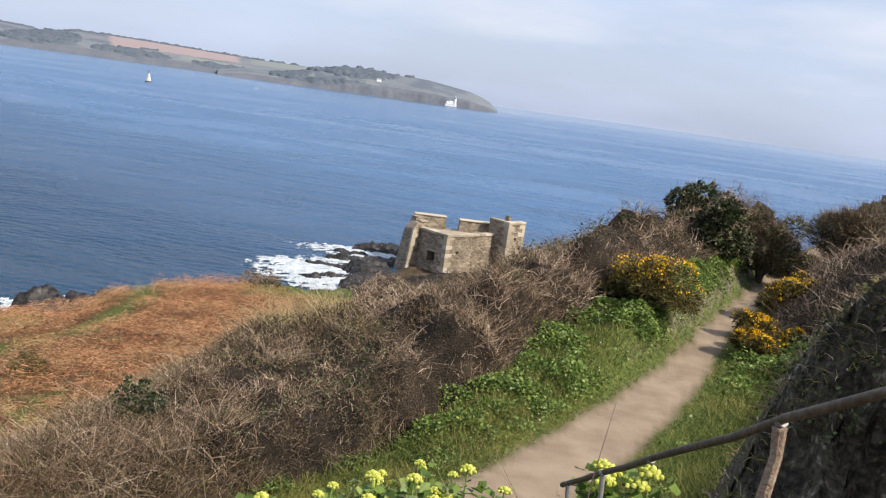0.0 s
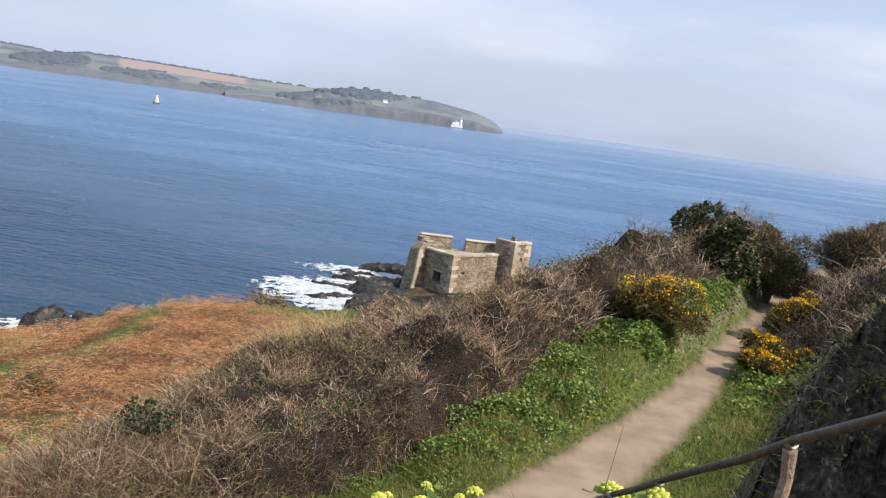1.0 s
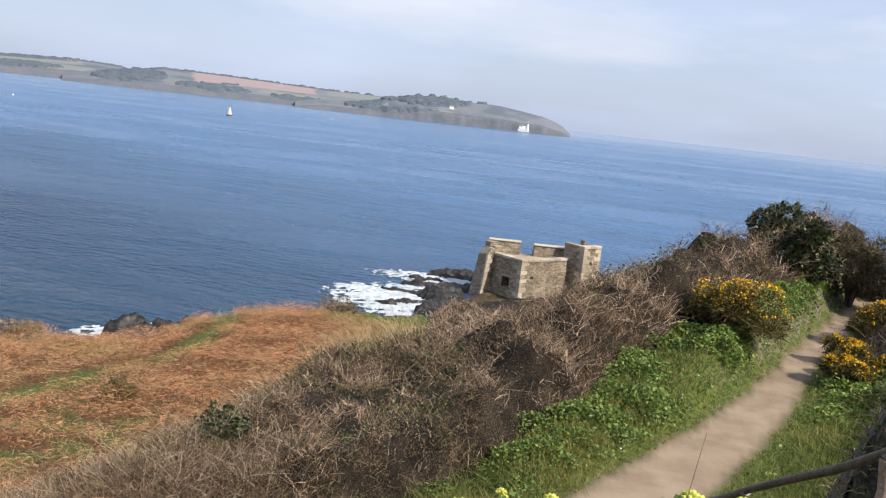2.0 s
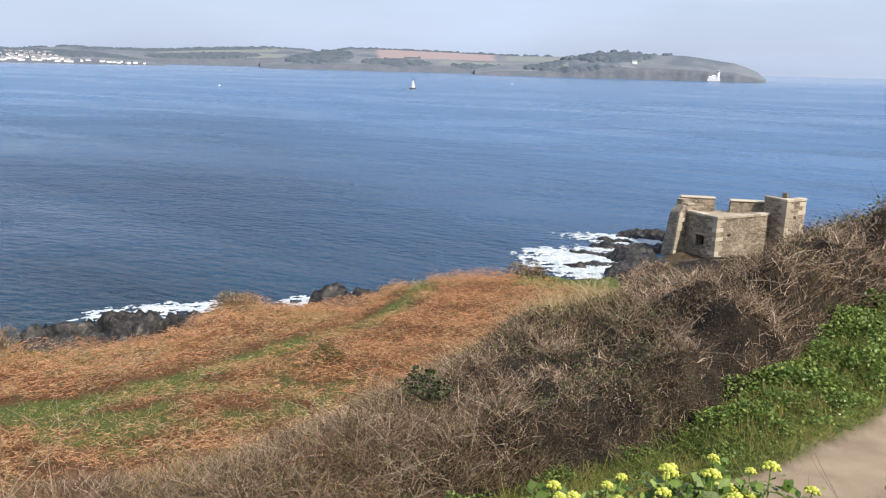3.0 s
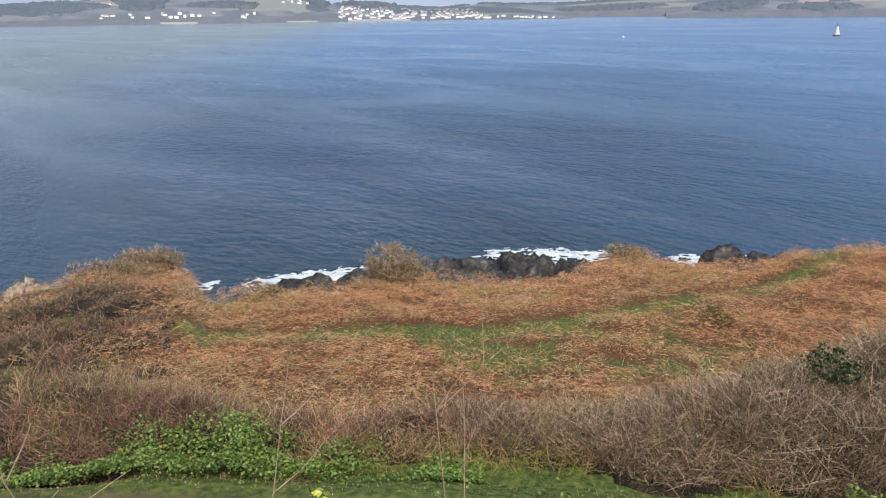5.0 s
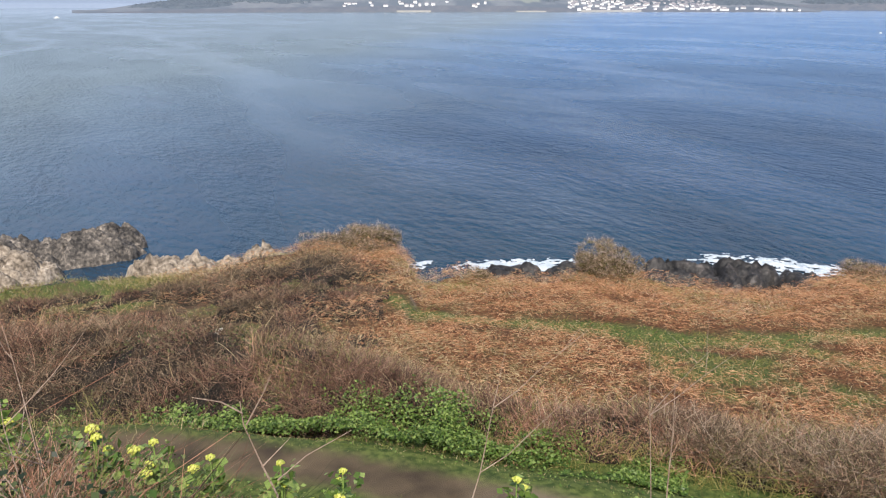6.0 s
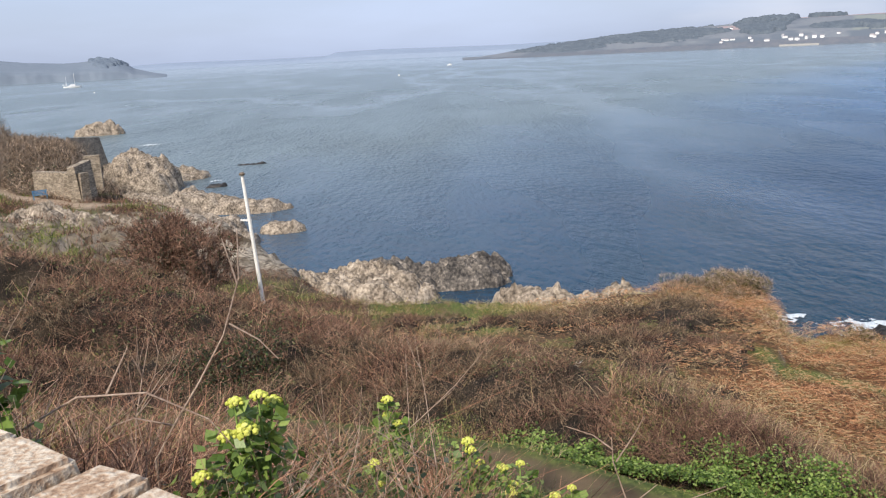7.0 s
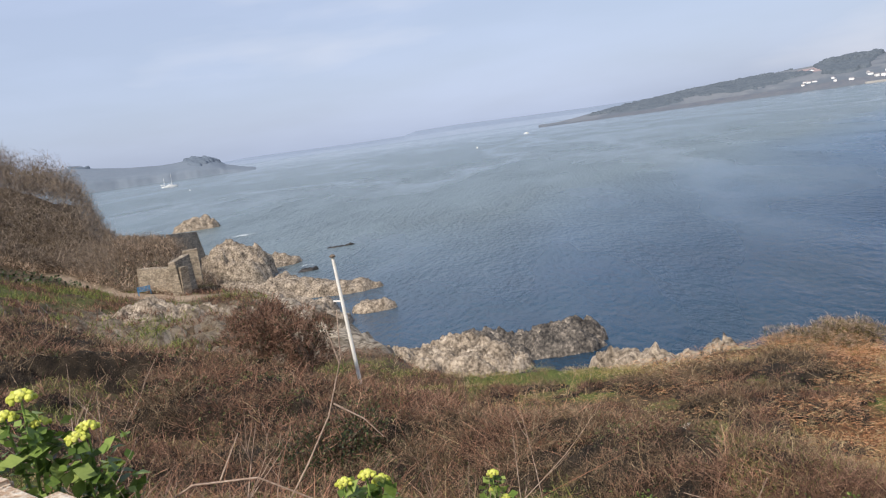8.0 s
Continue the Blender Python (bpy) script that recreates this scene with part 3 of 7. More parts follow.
def thicket(x, y):
    """Height of the bramble and scrub over the ground, none where it is open."""
    d, az = np.hypot(x, y), bearing(x, y)
    off, side, where = along(TRAIL, x, y)
    shelf, toe = np.interp(az, *SHELF_AT), np.interp(az, *TOE_AT)
    sea_side = side < 0
    verge = np.interp(az, (-18, -12, -6, 0, 20, 40, 75, 95, 110), (1.2, 1.8, 2.7, 2.6, 2.2, 1.4, 1.2, 2.0, 3.0)) + 1.4 * (fbm(x, y, 2.5, 31) - 0.5)
    a = step(0, 1.3, off - np.maximum(0.6, verge))
    reach = np.interp(az, (-20, 5, 18, 30, 38, 60, 75, 90, 110, 125), (14, 12, 8, 6.0, 3.0, 2.5, 9, 9, 17, 12)) + 4 * (fbm(x, y, 5, 33) - 0.5)
    b = 1 - step(-1.0, 1.5, d - shelf - reach)
    tall = np.interp(az, (-40, -16, -12, -6, 0, 5, 9, 14, 18, 22, 26, 32, 38, 45, 60, 66, 74, 82, 99, 106, 125), (2.6, 2.6, 2.5, 1.75, 1.4, 1.3, 0.95, 0.8, 0.7, 0.6, 0.55, 0.5, 0.42, 0.3, 0.22, 0.26, 0.46, 0.5, 0.5, 0.75, 0.9))
    lumps = 0.22 + 1.35 * fbm(x, y, 2.6, 35, 3) * (0.55 + 0.7 * vnoise(x, y, 0.9, 39)) + 0.28 * (vnoise(x, y, 0.4, 38) - 0.4)
    gaps = 1 - (step(86, 94, az)) * step(0.54, 0.66, fbm(x, y, 3.4, 37))
    h = np.where(sea_side, a * b * tall * lumps * gaps, 0.0)
    # scrub above the far end of the path
    right = np.where(~sea_side, step(0.8, 2.2, off) * step(22, 27, d) * (az > -45) * (az < -12), 0)
    # low dark growth on the neck behind the blockhouse
    neck = (1 - step(8, 9.5, az)) * (az > -8) * step(33, 38, d) * (1 - step(6, 10, d - np.interp(az, *EDGE_AT))) * 0.75 * lumps
    low = step(66, 74, az) * (1 - step(93, 97, az)) * step(24, 28, d) * (1 - step(-6.5, -2.5, d - np.interp(az, *EDGE_AT))) * step(0.42, 0.56, fbm(x, y, 2.2, 53)) * 0.42 * lumps
    h = np.maximum(np.maximum(h, neck), low)
    return h + right * np.interp(d, (22, 30, 45), (1.1, 1.8, 1.6)) * (0.5 + 0.4 * lumps)


def zones(x, y, z):
    """How much of path, green growth and dead bracken covers the ground."""
    d, az = np.hypot(x, y), bearing(x, y)
    off, side, where = along(TRAIL, x, y)
    half = trail_half(where)
    path = 1 - step(half - 0.12, half + 0.14, off + 0.25 * (fbm(x, y, 0.8, 41) - 0.5))
    trodden = path
    path = path * np.where(d < 20, np.interp(az, (48, 66, 130), (1.0, 0.05, 0.05)), 1.0)  # dark earth further round, with the bank's shade put into its colour
    path = np.maximum(path, 1 - step(1.2, 1.8, along(VIEW, x, y)[0]))
    toe, edge = np.interp(az, *TOE_AT), np.interp(az, *EDGE_AT)
    soft = fbm(x, y, 4.0, 43)
    track = along(TRACK, x, y)[0]
    spur = along(SPUR, x, y)[0]
    ragged = fbm(x, y, 0.9, 45)
    green = 1 - step(0.35, 1.15, np.minimum(track, spur + 0.15) + 0.9 * (soft - 0.5) + 1.1 * (ragged - 0.5))
    low = toe - np.interp(az, (20, 36, 62, 74), (0, 9, 9, 0))
    terrace = step(-2, 1, d - low) * (d < edge + 4) * (az > 8.5) * (az < 96)
    meadow = 0.85 * terrace * step(0.54, 0.61, 0.7 * fbm(x, y, 3.0, 47) + 0.3 * ragged) * (1 - step(26, 34, d - 10 * step(70, 78, az)))
    point = terrace * (1 - step(15.5, 18.5, az + 3 * (soft - 0.5))) * step(45, 49, d)
    cove = terrace * step(82, 87, az + 4 * (soft - 0.5)) * step(36, 41, d)
    verge = (1 - step(2.4, 4.2, off + 1.6 * (soft - 0.5))) * (d < 45)
    battery = 0.6 * (az > 109) * step(84, 88, d) * (d < 104) * step(0.45, 0.55, fbm(x, y, 5, 51))
    lawn = np.clip(meadow + point + cove + battery + green * terrace + verge, 0, 1)
    bracken = terrace * (1 - lawn) * np.interp(az, (66, 80), (1.0, 0.25))
    shelf = step(97, 101, az + 3 * (soft - 0.5)) * step(50, 62, d + 9 * (soft - 0.5)) * (1 - step(5.5, 7, z)) * (1 - step(84, 89, d) * (az > 109)) * step(0.40, 0.5, fbm(x, y, 6, 49)) * (1 - path) * (1 - 0.65 * step(108, 112, az))
    return path, lawn * (1 - np.maximum(path, trodden)), bracken, shelf


def ground_sheet():
    az = np.concatenate([np.arange(-48, 132, 0.5), np.arange(132, 312.1, 4.0)])
    d = np.concatenate([[0.0, 0.5], 0.8 * 1.0235 ** np.arange(0, 262)])
    a = np.radians(az)
    x, y = -np.sin(a)[:, None] * d[None], np.cos(a)[:, None] * d[None]
    z = land(x, y)
    n, k = len(az), len(d)
    i = np.arange(n - 1)[:, None] * k + np.arange(k - 1)[None]
    faces = np.stack([i, i + 1, i + k + 1, i + k], -1).reshape(-1, 4)
    me = smooth(mesh_np("ground", np.stack([x, y, z], -1).reshape(-1, 3), faces))
    path, green, bracken, shelf = zones(x, y, z)
    rgba = np.stack([path, green, bracken, shelf], -1).astype(np.float32)
    layer = me.color_attributes.new("zone", "FLOAT_COLOR", "POINT")
    layer.data.foreach_set("color", rgba.ravel())
    return tagged(part("ground", me, GROUND), "rough coastal slope with trodden earth path and bracken terrace", "ground", kind="structure")


ground_sheet()


def sea_sheet():
    az = np.radians(np.arange(0, 360.1, 3.0))
    d = np.array([0, 30, 60, 90, 130, 200, 300, 450, 700, 1100, 1700, 2600, 3600, 4950.0])
    x, y = -np.sin(az)[:, None] * d[None], np.cos(az)[:, None] * d[None]
    n, k = len(az), len(d)
    i = np.arange(n - 1)[:, None] * k + np.arange(k - 1)[None]
    faces = np.stack([i, i + 1, i + k + 1, i + k], -1).reshape(-1, 4)
    me = mesh_np("sea", np.stack([x, y, 0 * x], -1).reshape(-1, 3), faces)
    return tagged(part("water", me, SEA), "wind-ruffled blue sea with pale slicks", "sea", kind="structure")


sea_sheet()


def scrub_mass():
    """The body of the bramble under its twigs, coloured near-black as the shade between them."""
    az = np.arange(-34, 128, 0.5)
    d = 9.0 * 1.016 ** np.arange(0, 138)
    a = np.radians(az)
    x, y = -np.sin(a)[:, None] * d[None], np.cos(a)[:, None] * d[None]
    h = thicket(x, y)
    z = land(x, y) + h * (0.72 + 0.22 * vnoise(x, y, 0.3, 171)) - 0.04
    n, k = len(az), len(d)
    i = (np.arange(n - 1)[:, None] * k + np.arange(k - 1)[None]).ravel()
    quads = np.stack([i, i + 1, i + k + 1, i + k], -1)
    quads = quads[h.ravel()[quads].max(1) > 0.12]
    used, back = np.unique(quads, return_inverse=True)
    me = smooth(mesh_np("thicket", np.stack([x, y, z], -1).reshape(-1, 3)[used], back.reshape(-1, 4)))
    return tagged(part("bramble_thicket", me, THICKET), "dense bramble thicket along the path, its body near-black as inner shade", "bramble", kind="stuff")


scrub_mass()

# ---- the far shores ----
def far_ground(name, tones):
    """Distant rough pasture with ploughed and green fields and patches of scrub, all tinted pale blue for haze."""
    m = material(name, tones, 70, 1.0, 0, fine=9)
    t = m.node_tree
    b, ramp = t.nodes["Principled BSDF"], t.nodes["Color Ramp"]
    zone = t.nodes.new("ShaderNodeVertexColor")
    zone.layer_name = "field"
    split = t.nodes.new("ShaderNodeSeparateColor")
    t.links.new(zone.outputs["Color"], split.inputs["Color"])
    last = ramp.outputs["Color"]
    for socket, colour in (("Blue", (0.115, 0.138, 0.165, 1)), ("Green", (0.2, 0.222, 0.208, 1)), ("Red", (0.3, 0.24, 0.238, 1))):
        x = t.nodes.new("ShaderNodeMix")
        x.data_type = "RGBA"
        x.inputs["B"].default_value = colour
        t.links.new(split.outputs[socket], x.inputs["Factor"])
        t.links.new(last, x.inputs["A"])
        last = x.outputs["Result"]
    t.links.new(last, b.inputs["Base Color"])
    return m


# the haze over the far shores is put into these blue-grey base colours
FAR_LAND = far_ground("haze_tinted_pasture", [(0.128, 0.148, 0.178), (0.156, 0.174, 0.197), (0.172, 0.19, 0.207), (0.198, 0.213, 0.228)])
FAR_WOOD = material("haze_tinted_woodland", [(0.068, 0.088, 0.112), (0.095, 0.118, 0.142), (0.125, 0.148, 0.168)], 24, 1.0, 0, fine=3)
FAR_CLIFF = material("haze_tinted_cliff", [(0.095, 0.115, 0.145), (0.125, 0.138, 0.16), (0.155, 0.16, 0.175)], 25, 1.0, 0, fine=6)
FAR_MIST = material("haze_tinted_shore", [(0.2, 0.25, 0.325), (0.213, 0.263, 0.338), (0.225, 0.275, 0.35)], 200, 1.0, 0)
FAR_POINT = material("haze_tinted_point", [(0.135, 0.17, 0.21), (0.15, 0.183, 0.222), (0.165, 0.198, 0.235)], 60, 1.0, 0, fine=9)
FAR_DIM = material("haze_tinted_point_woods", [(0.10, 0.13, 0.165), (0.115, 0.145, 0.182), (0.13, 0.16, 0.198)], 40, 1.0, 0, fine=4)
WHITE = material("white_render", [(0.70, 0.70, 0.68), (0.80, 0.80, 0.78), (0.86, 0.86, 0.84)], 3, 0.7, 0.1, each=True)
ROOF = material("grey_slate_roof", [(0.16, 0.16, 0.18), (0.23, 0.23, 0.25), (0.33, 0.30, 0.29)], 2, 0.8, 0.2, each=True)
GREYWALL = material("harbour_stone", [(0.25, 0.24, 0.23), (0.36, 0.35, 0.33), (0.46, 0.45, 0.42)], 3, 0.9, 0.2)


def parcel(az, s, az0, az1, s0, s1, slant=0.0, seed=0):
    """How far inside a field with uneven hedges a place is, from 0 to 1."""
    u = (az - az0) / (az1 - az0) + 0.05 * (fbm(s * 30, az, 6, seed) - 0.5)
    low, high = s0 + slant * u, s1 + 0.1 * (fbm(az * 6, s * 0, 5, seed + 3) - 0.5)
    return step(0, 0.05, u) * step(0, 0.05, 1 - u) * step(0, 0.03, s - low - 0.1 * (fbm(az * 8, s * 0, 5, seed + 1) - 0.5)) * step(0, 0.03, high - s)


def shore_hill(name, tops, near, back, label, mat, seed=0, cliff=0.35, spots=2.0, red=(), green=()):
    """A far headland. tops: bearing and elevation of its skyline in degrees; near, back: distance of the shore and of the crest."""
    knots, elev = zip(*tops)
    az = np.arange(knots[0], knots[-1] + 0.01, 0.12)
    crest = 18 + np.tan(np.radians(np.interp(az, knots, elev))) * back
    s = np.concatenate([[-0.04, 0.0, 0.025, 0.06], np.linspace(0.09, 1.0, 46), [1.4, 2.0]])
    shape = np.interp(s, (-0.04, 0, 0.025, 0.06, 0.25, 0.6, 0.85, 1.0, 2.0), (-0.1, 0, cliff * 0.6, cliff, 0.48, 0.76, 0.94, 1.0, 0.8))
    jag = 9 * (fbm(az * 40, az * 0, 30, seed) - 0.5)
    d = near + jag[:, None] + (back - near) * s[None]
    a = np.radians(az)
    x, y = -np.sin(a)[:, None] * d, np.cos(a)[:, None] * d
    z = np.maximum(crest, 1.5)[:, None] * shape[None] + (s > 0.04) * spots * (fbm(x, y, 70, seed + 3) - 0.5) * (s < 0.9)
    n, k = z.shape
    i = np.arange(n - 1)[:, None] * k + np.arange(k - 1)[None]
    faces = np.stack([i, i + 1, i + k + 1, i + k], -1).reshape(-1, 4)
    me = smooth(mesh_np(name, np.stack([x, y, z], -1).reshape(-1, 3), faces))
    ob = tagged(part(name, me, mat), label, "headland", kind="structure")
    me.materials.append(FAR_CLIFF)
    rows = np.zeros((n - 1, k - 1), np.int32)
    rows[:, :4] = 1 if mat is FAR_LAND else 0
    me.polygons.foreach_set("material_index", rows.ravel())
    u, v = np.meshgrid(az, s, indexing="ij")
    ploughed, pasture = 0 * u, 0 * u
    for k, row in enumerate(red):
        ploughed = np.maximum(ploughed, parcel(u, v, *row, seed=seed + 5 * k))
    for k, row in enumerate(green):
        pasture = np.maximum(pasture, parcel(u, v, *row, seed=seed + 40 + 5 * k))
    scrub = step(0.5, 0.66, fbm(x, y, 60, seed + 21) + 0.1 * (v < 0.2))
    layer = me.color_attributes.new("field", "FLOAT_COLOR", "POINT")
    layer.data.foreach_set("color", np.stack([ploughed, pasture * (1 - ploughed), scrub, 1 + 0 * u], -1).astype(np.float32).ravel())
    height = lambda az_, s_: np.interp(az_, az, np.maximum(crest, 1.5)) * np.interp(s_, s, shape)  # noqa: E731
    return ob, (near, back, height)


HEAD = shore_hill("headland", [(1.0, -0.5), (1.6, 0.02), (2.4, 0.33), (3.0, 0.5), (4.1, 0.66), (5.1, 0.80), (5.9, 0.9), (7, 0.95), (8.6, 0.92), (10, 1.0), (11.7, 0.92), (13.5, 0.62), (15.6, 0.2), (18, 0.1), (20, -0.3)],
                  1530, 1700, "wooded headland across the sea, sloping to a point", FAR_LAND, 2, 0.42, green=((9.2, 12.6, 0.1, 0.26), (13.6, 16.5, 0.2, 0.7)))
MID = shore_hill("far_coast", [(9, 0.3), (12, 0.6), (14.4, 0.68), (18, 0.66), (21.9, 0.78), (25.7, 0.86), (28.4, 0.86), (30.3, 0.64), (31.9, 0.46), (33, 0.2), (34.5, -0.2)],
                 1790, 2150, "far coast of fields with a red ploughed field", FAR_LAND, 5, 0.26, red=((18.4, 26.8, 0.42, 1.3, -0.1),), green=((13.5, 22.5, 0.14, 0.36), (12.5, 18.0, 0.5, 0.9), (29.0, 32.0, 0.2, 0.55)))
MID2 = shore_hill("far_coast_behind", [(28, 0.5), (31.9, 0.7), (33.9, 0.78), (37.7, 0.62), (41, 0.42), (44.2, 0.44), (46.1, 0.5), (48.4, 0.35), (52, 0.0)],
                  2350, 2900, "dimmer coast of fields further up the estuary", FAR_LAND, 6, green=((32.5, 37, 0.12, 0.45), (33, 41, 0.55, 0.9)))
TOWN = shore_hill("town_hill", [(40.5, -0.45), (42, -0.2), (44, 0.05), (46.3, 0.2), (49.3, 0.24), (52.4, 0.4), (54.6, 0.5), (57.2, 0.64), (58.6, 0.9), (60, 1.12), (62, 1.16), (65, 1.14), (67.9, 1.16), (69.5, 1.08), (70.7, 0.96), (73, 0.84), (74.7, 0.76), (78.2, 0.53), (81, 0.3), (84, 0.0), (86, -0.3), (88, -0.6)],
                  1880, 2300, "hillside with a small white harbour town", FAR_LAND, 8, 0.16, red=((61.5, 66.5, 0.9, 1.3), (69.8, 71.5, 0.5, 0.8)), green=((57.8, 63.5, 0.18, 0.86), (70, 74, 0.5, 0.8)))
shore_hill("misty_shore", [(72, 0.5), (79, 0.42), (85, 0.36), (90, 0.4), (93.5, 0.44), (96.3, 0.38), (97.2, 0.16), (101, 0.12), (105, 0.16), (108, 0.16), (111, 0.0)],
                   4150, 4550, "low far shore at the head of the bay, haze in its colour", FAR_MIST, 9, 0.5, 2.0)
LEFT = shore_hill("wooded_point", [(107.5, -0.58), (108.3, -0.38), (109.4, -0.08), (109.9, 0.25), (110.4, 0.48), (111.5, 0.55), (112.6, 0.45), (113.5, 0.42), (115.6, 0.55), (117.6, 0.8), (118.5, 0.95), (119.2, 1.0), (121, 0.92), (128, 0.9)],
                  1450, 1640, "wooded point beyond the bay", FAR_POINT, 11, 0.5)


def far_wood(name, hill, spans, size, label, mat=FAR_WOOD, seed=1):
    """A canopy of close crowns over the hillside, ragged at its edges. spans: bearing from, to, depth from, to."""
    near, back, height = hill
    sheets = []
    for az0, az1, s0, s1 in spans:
        n, k = max(6, int((az1 - az0) / 0.07)), max(9, int((s1 - s0) * (back - near) / 2.5))
        az, s = np.meshgrid(np.linspace(az0, az1, n), np.linspace(s0, s1, k), indexing="ij")
        a, d = np.radians(az), near + (back - near) * s
        x, y = -np.sin(a) * d, np.cos(a) * d
        over = np.where(s1 > 0.95, np.maximum((s1 - s) / (s1 - s0), 0.0), np.abs(2 * s - s0 - s1) / (s1 - s0))
        inside = 1 - np.hypot((2 * az - az0 - az1) / (az1 - az0), over)  # rounded clumps
        cover = step(0.0, 0.16, inside + 1.3 * (fbm(x, y, 48, seed + 5) - 0.5) + 0.5 * (vnoise(x, y, 9, seed + 7) - 0.5)) * step(0.0, 0.14, inside)
        z = height(az, s) - 1.5 + step(0.2, 1.0, cover) * size * (0.1 + 1.8 * fbm(x, y, size * 2.4, seed + 11, 3) + 0.3 * vnoise(x, y, 3.0, seed + 13))
        i = (np.arange(n - 1)[:, None] * k + np.arange(k - 1)[None]).ravel()
        quads = np.stack([i, i + k, i + k + 1, i + 1], -1)
        quads = quads[cover.ravel()[quads].max(1) > 0.03]
        if len(quads):
            sheets.append((np.stack([x, y, z], -1).reshape(-1, 3), quads))
    tagged(part(name, smooth(mesh_np(name, *joined(*sheets))), mat), label, "woods", kind="stuff")


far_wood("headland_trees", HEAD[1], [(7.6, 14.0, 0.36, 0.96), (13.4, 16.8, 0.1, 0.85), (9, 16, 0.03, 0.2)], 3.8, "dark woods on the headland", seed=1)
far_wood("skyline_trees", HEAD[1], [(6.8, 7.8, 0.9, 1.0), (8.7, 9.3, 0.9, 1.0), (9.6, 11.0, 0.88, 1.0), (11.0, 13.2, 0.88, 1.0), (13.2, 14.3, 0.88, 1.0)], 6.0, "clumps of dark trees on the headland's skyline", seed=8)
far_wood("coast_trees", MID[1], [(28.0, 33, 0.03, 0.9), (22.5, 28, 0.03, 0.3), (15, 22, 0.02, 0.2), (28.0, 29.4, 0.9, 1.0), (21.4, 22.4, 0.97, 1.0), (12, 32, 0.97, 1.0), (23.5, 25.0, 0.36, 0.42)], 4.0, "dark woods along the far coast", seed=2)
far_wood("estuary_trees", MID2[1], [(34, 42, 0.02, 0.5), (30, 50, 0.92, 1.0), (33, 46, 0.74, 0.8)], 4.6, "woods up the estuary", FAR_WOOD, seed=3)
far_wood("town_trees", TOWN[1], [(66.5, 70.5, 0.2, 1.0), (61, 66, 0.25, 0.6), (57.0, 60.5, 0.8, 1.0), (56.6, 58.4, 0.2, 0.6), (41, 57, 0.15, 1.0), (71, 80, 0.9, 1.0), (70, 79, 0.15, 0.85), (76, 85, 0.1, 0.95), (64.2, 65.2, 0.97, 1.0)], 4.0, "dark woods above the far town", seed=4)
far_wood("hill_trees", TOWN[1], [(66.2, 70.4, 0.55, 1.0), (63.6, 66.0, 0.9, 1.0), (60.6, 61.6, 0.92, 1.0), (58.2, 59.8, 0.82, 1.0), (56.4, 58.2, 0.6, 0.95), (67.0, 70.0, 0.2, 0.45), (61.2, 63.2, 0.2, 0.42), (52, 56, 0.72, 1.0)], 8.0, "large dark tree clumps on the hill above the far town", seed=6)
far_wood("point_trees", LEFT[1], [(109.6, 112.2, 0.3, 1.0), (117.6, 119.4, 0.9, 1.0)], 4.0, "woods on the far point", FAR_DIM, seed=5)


# ---- sea marks, boats, lighthouse and town ----
def house_mesh(w, dp, h, rise):
    wall, roof = bmesh.new(), bmesh.new()
    box(wall, -w / 2, w / 2, -dp / 2, dp / 2, -3, h)
    a = [roof.verts.new(p) for p in ((-w / 2 - 0.3, -dp / 2 - 0.3, h), (w / 2 + 0.3, -dp / 2 - 0.3, h), (w / 2 + 0.3, dp / 2 + 0.3, h), (-w / 2 - 0.3, dp / 2 + 0.3, h), (-w / 2 - 0.3, 0, h + rise), (w / 2 + 0.3, 0, h + rise))]
    for f in ((0, 1, 5, 4), (2, 3, 4, 5), (3, 0, 4), (1, 2, 5), (3, 2, 1, 0)):
        roof.faces.new([a[i] for i in f])
    return wall, roof


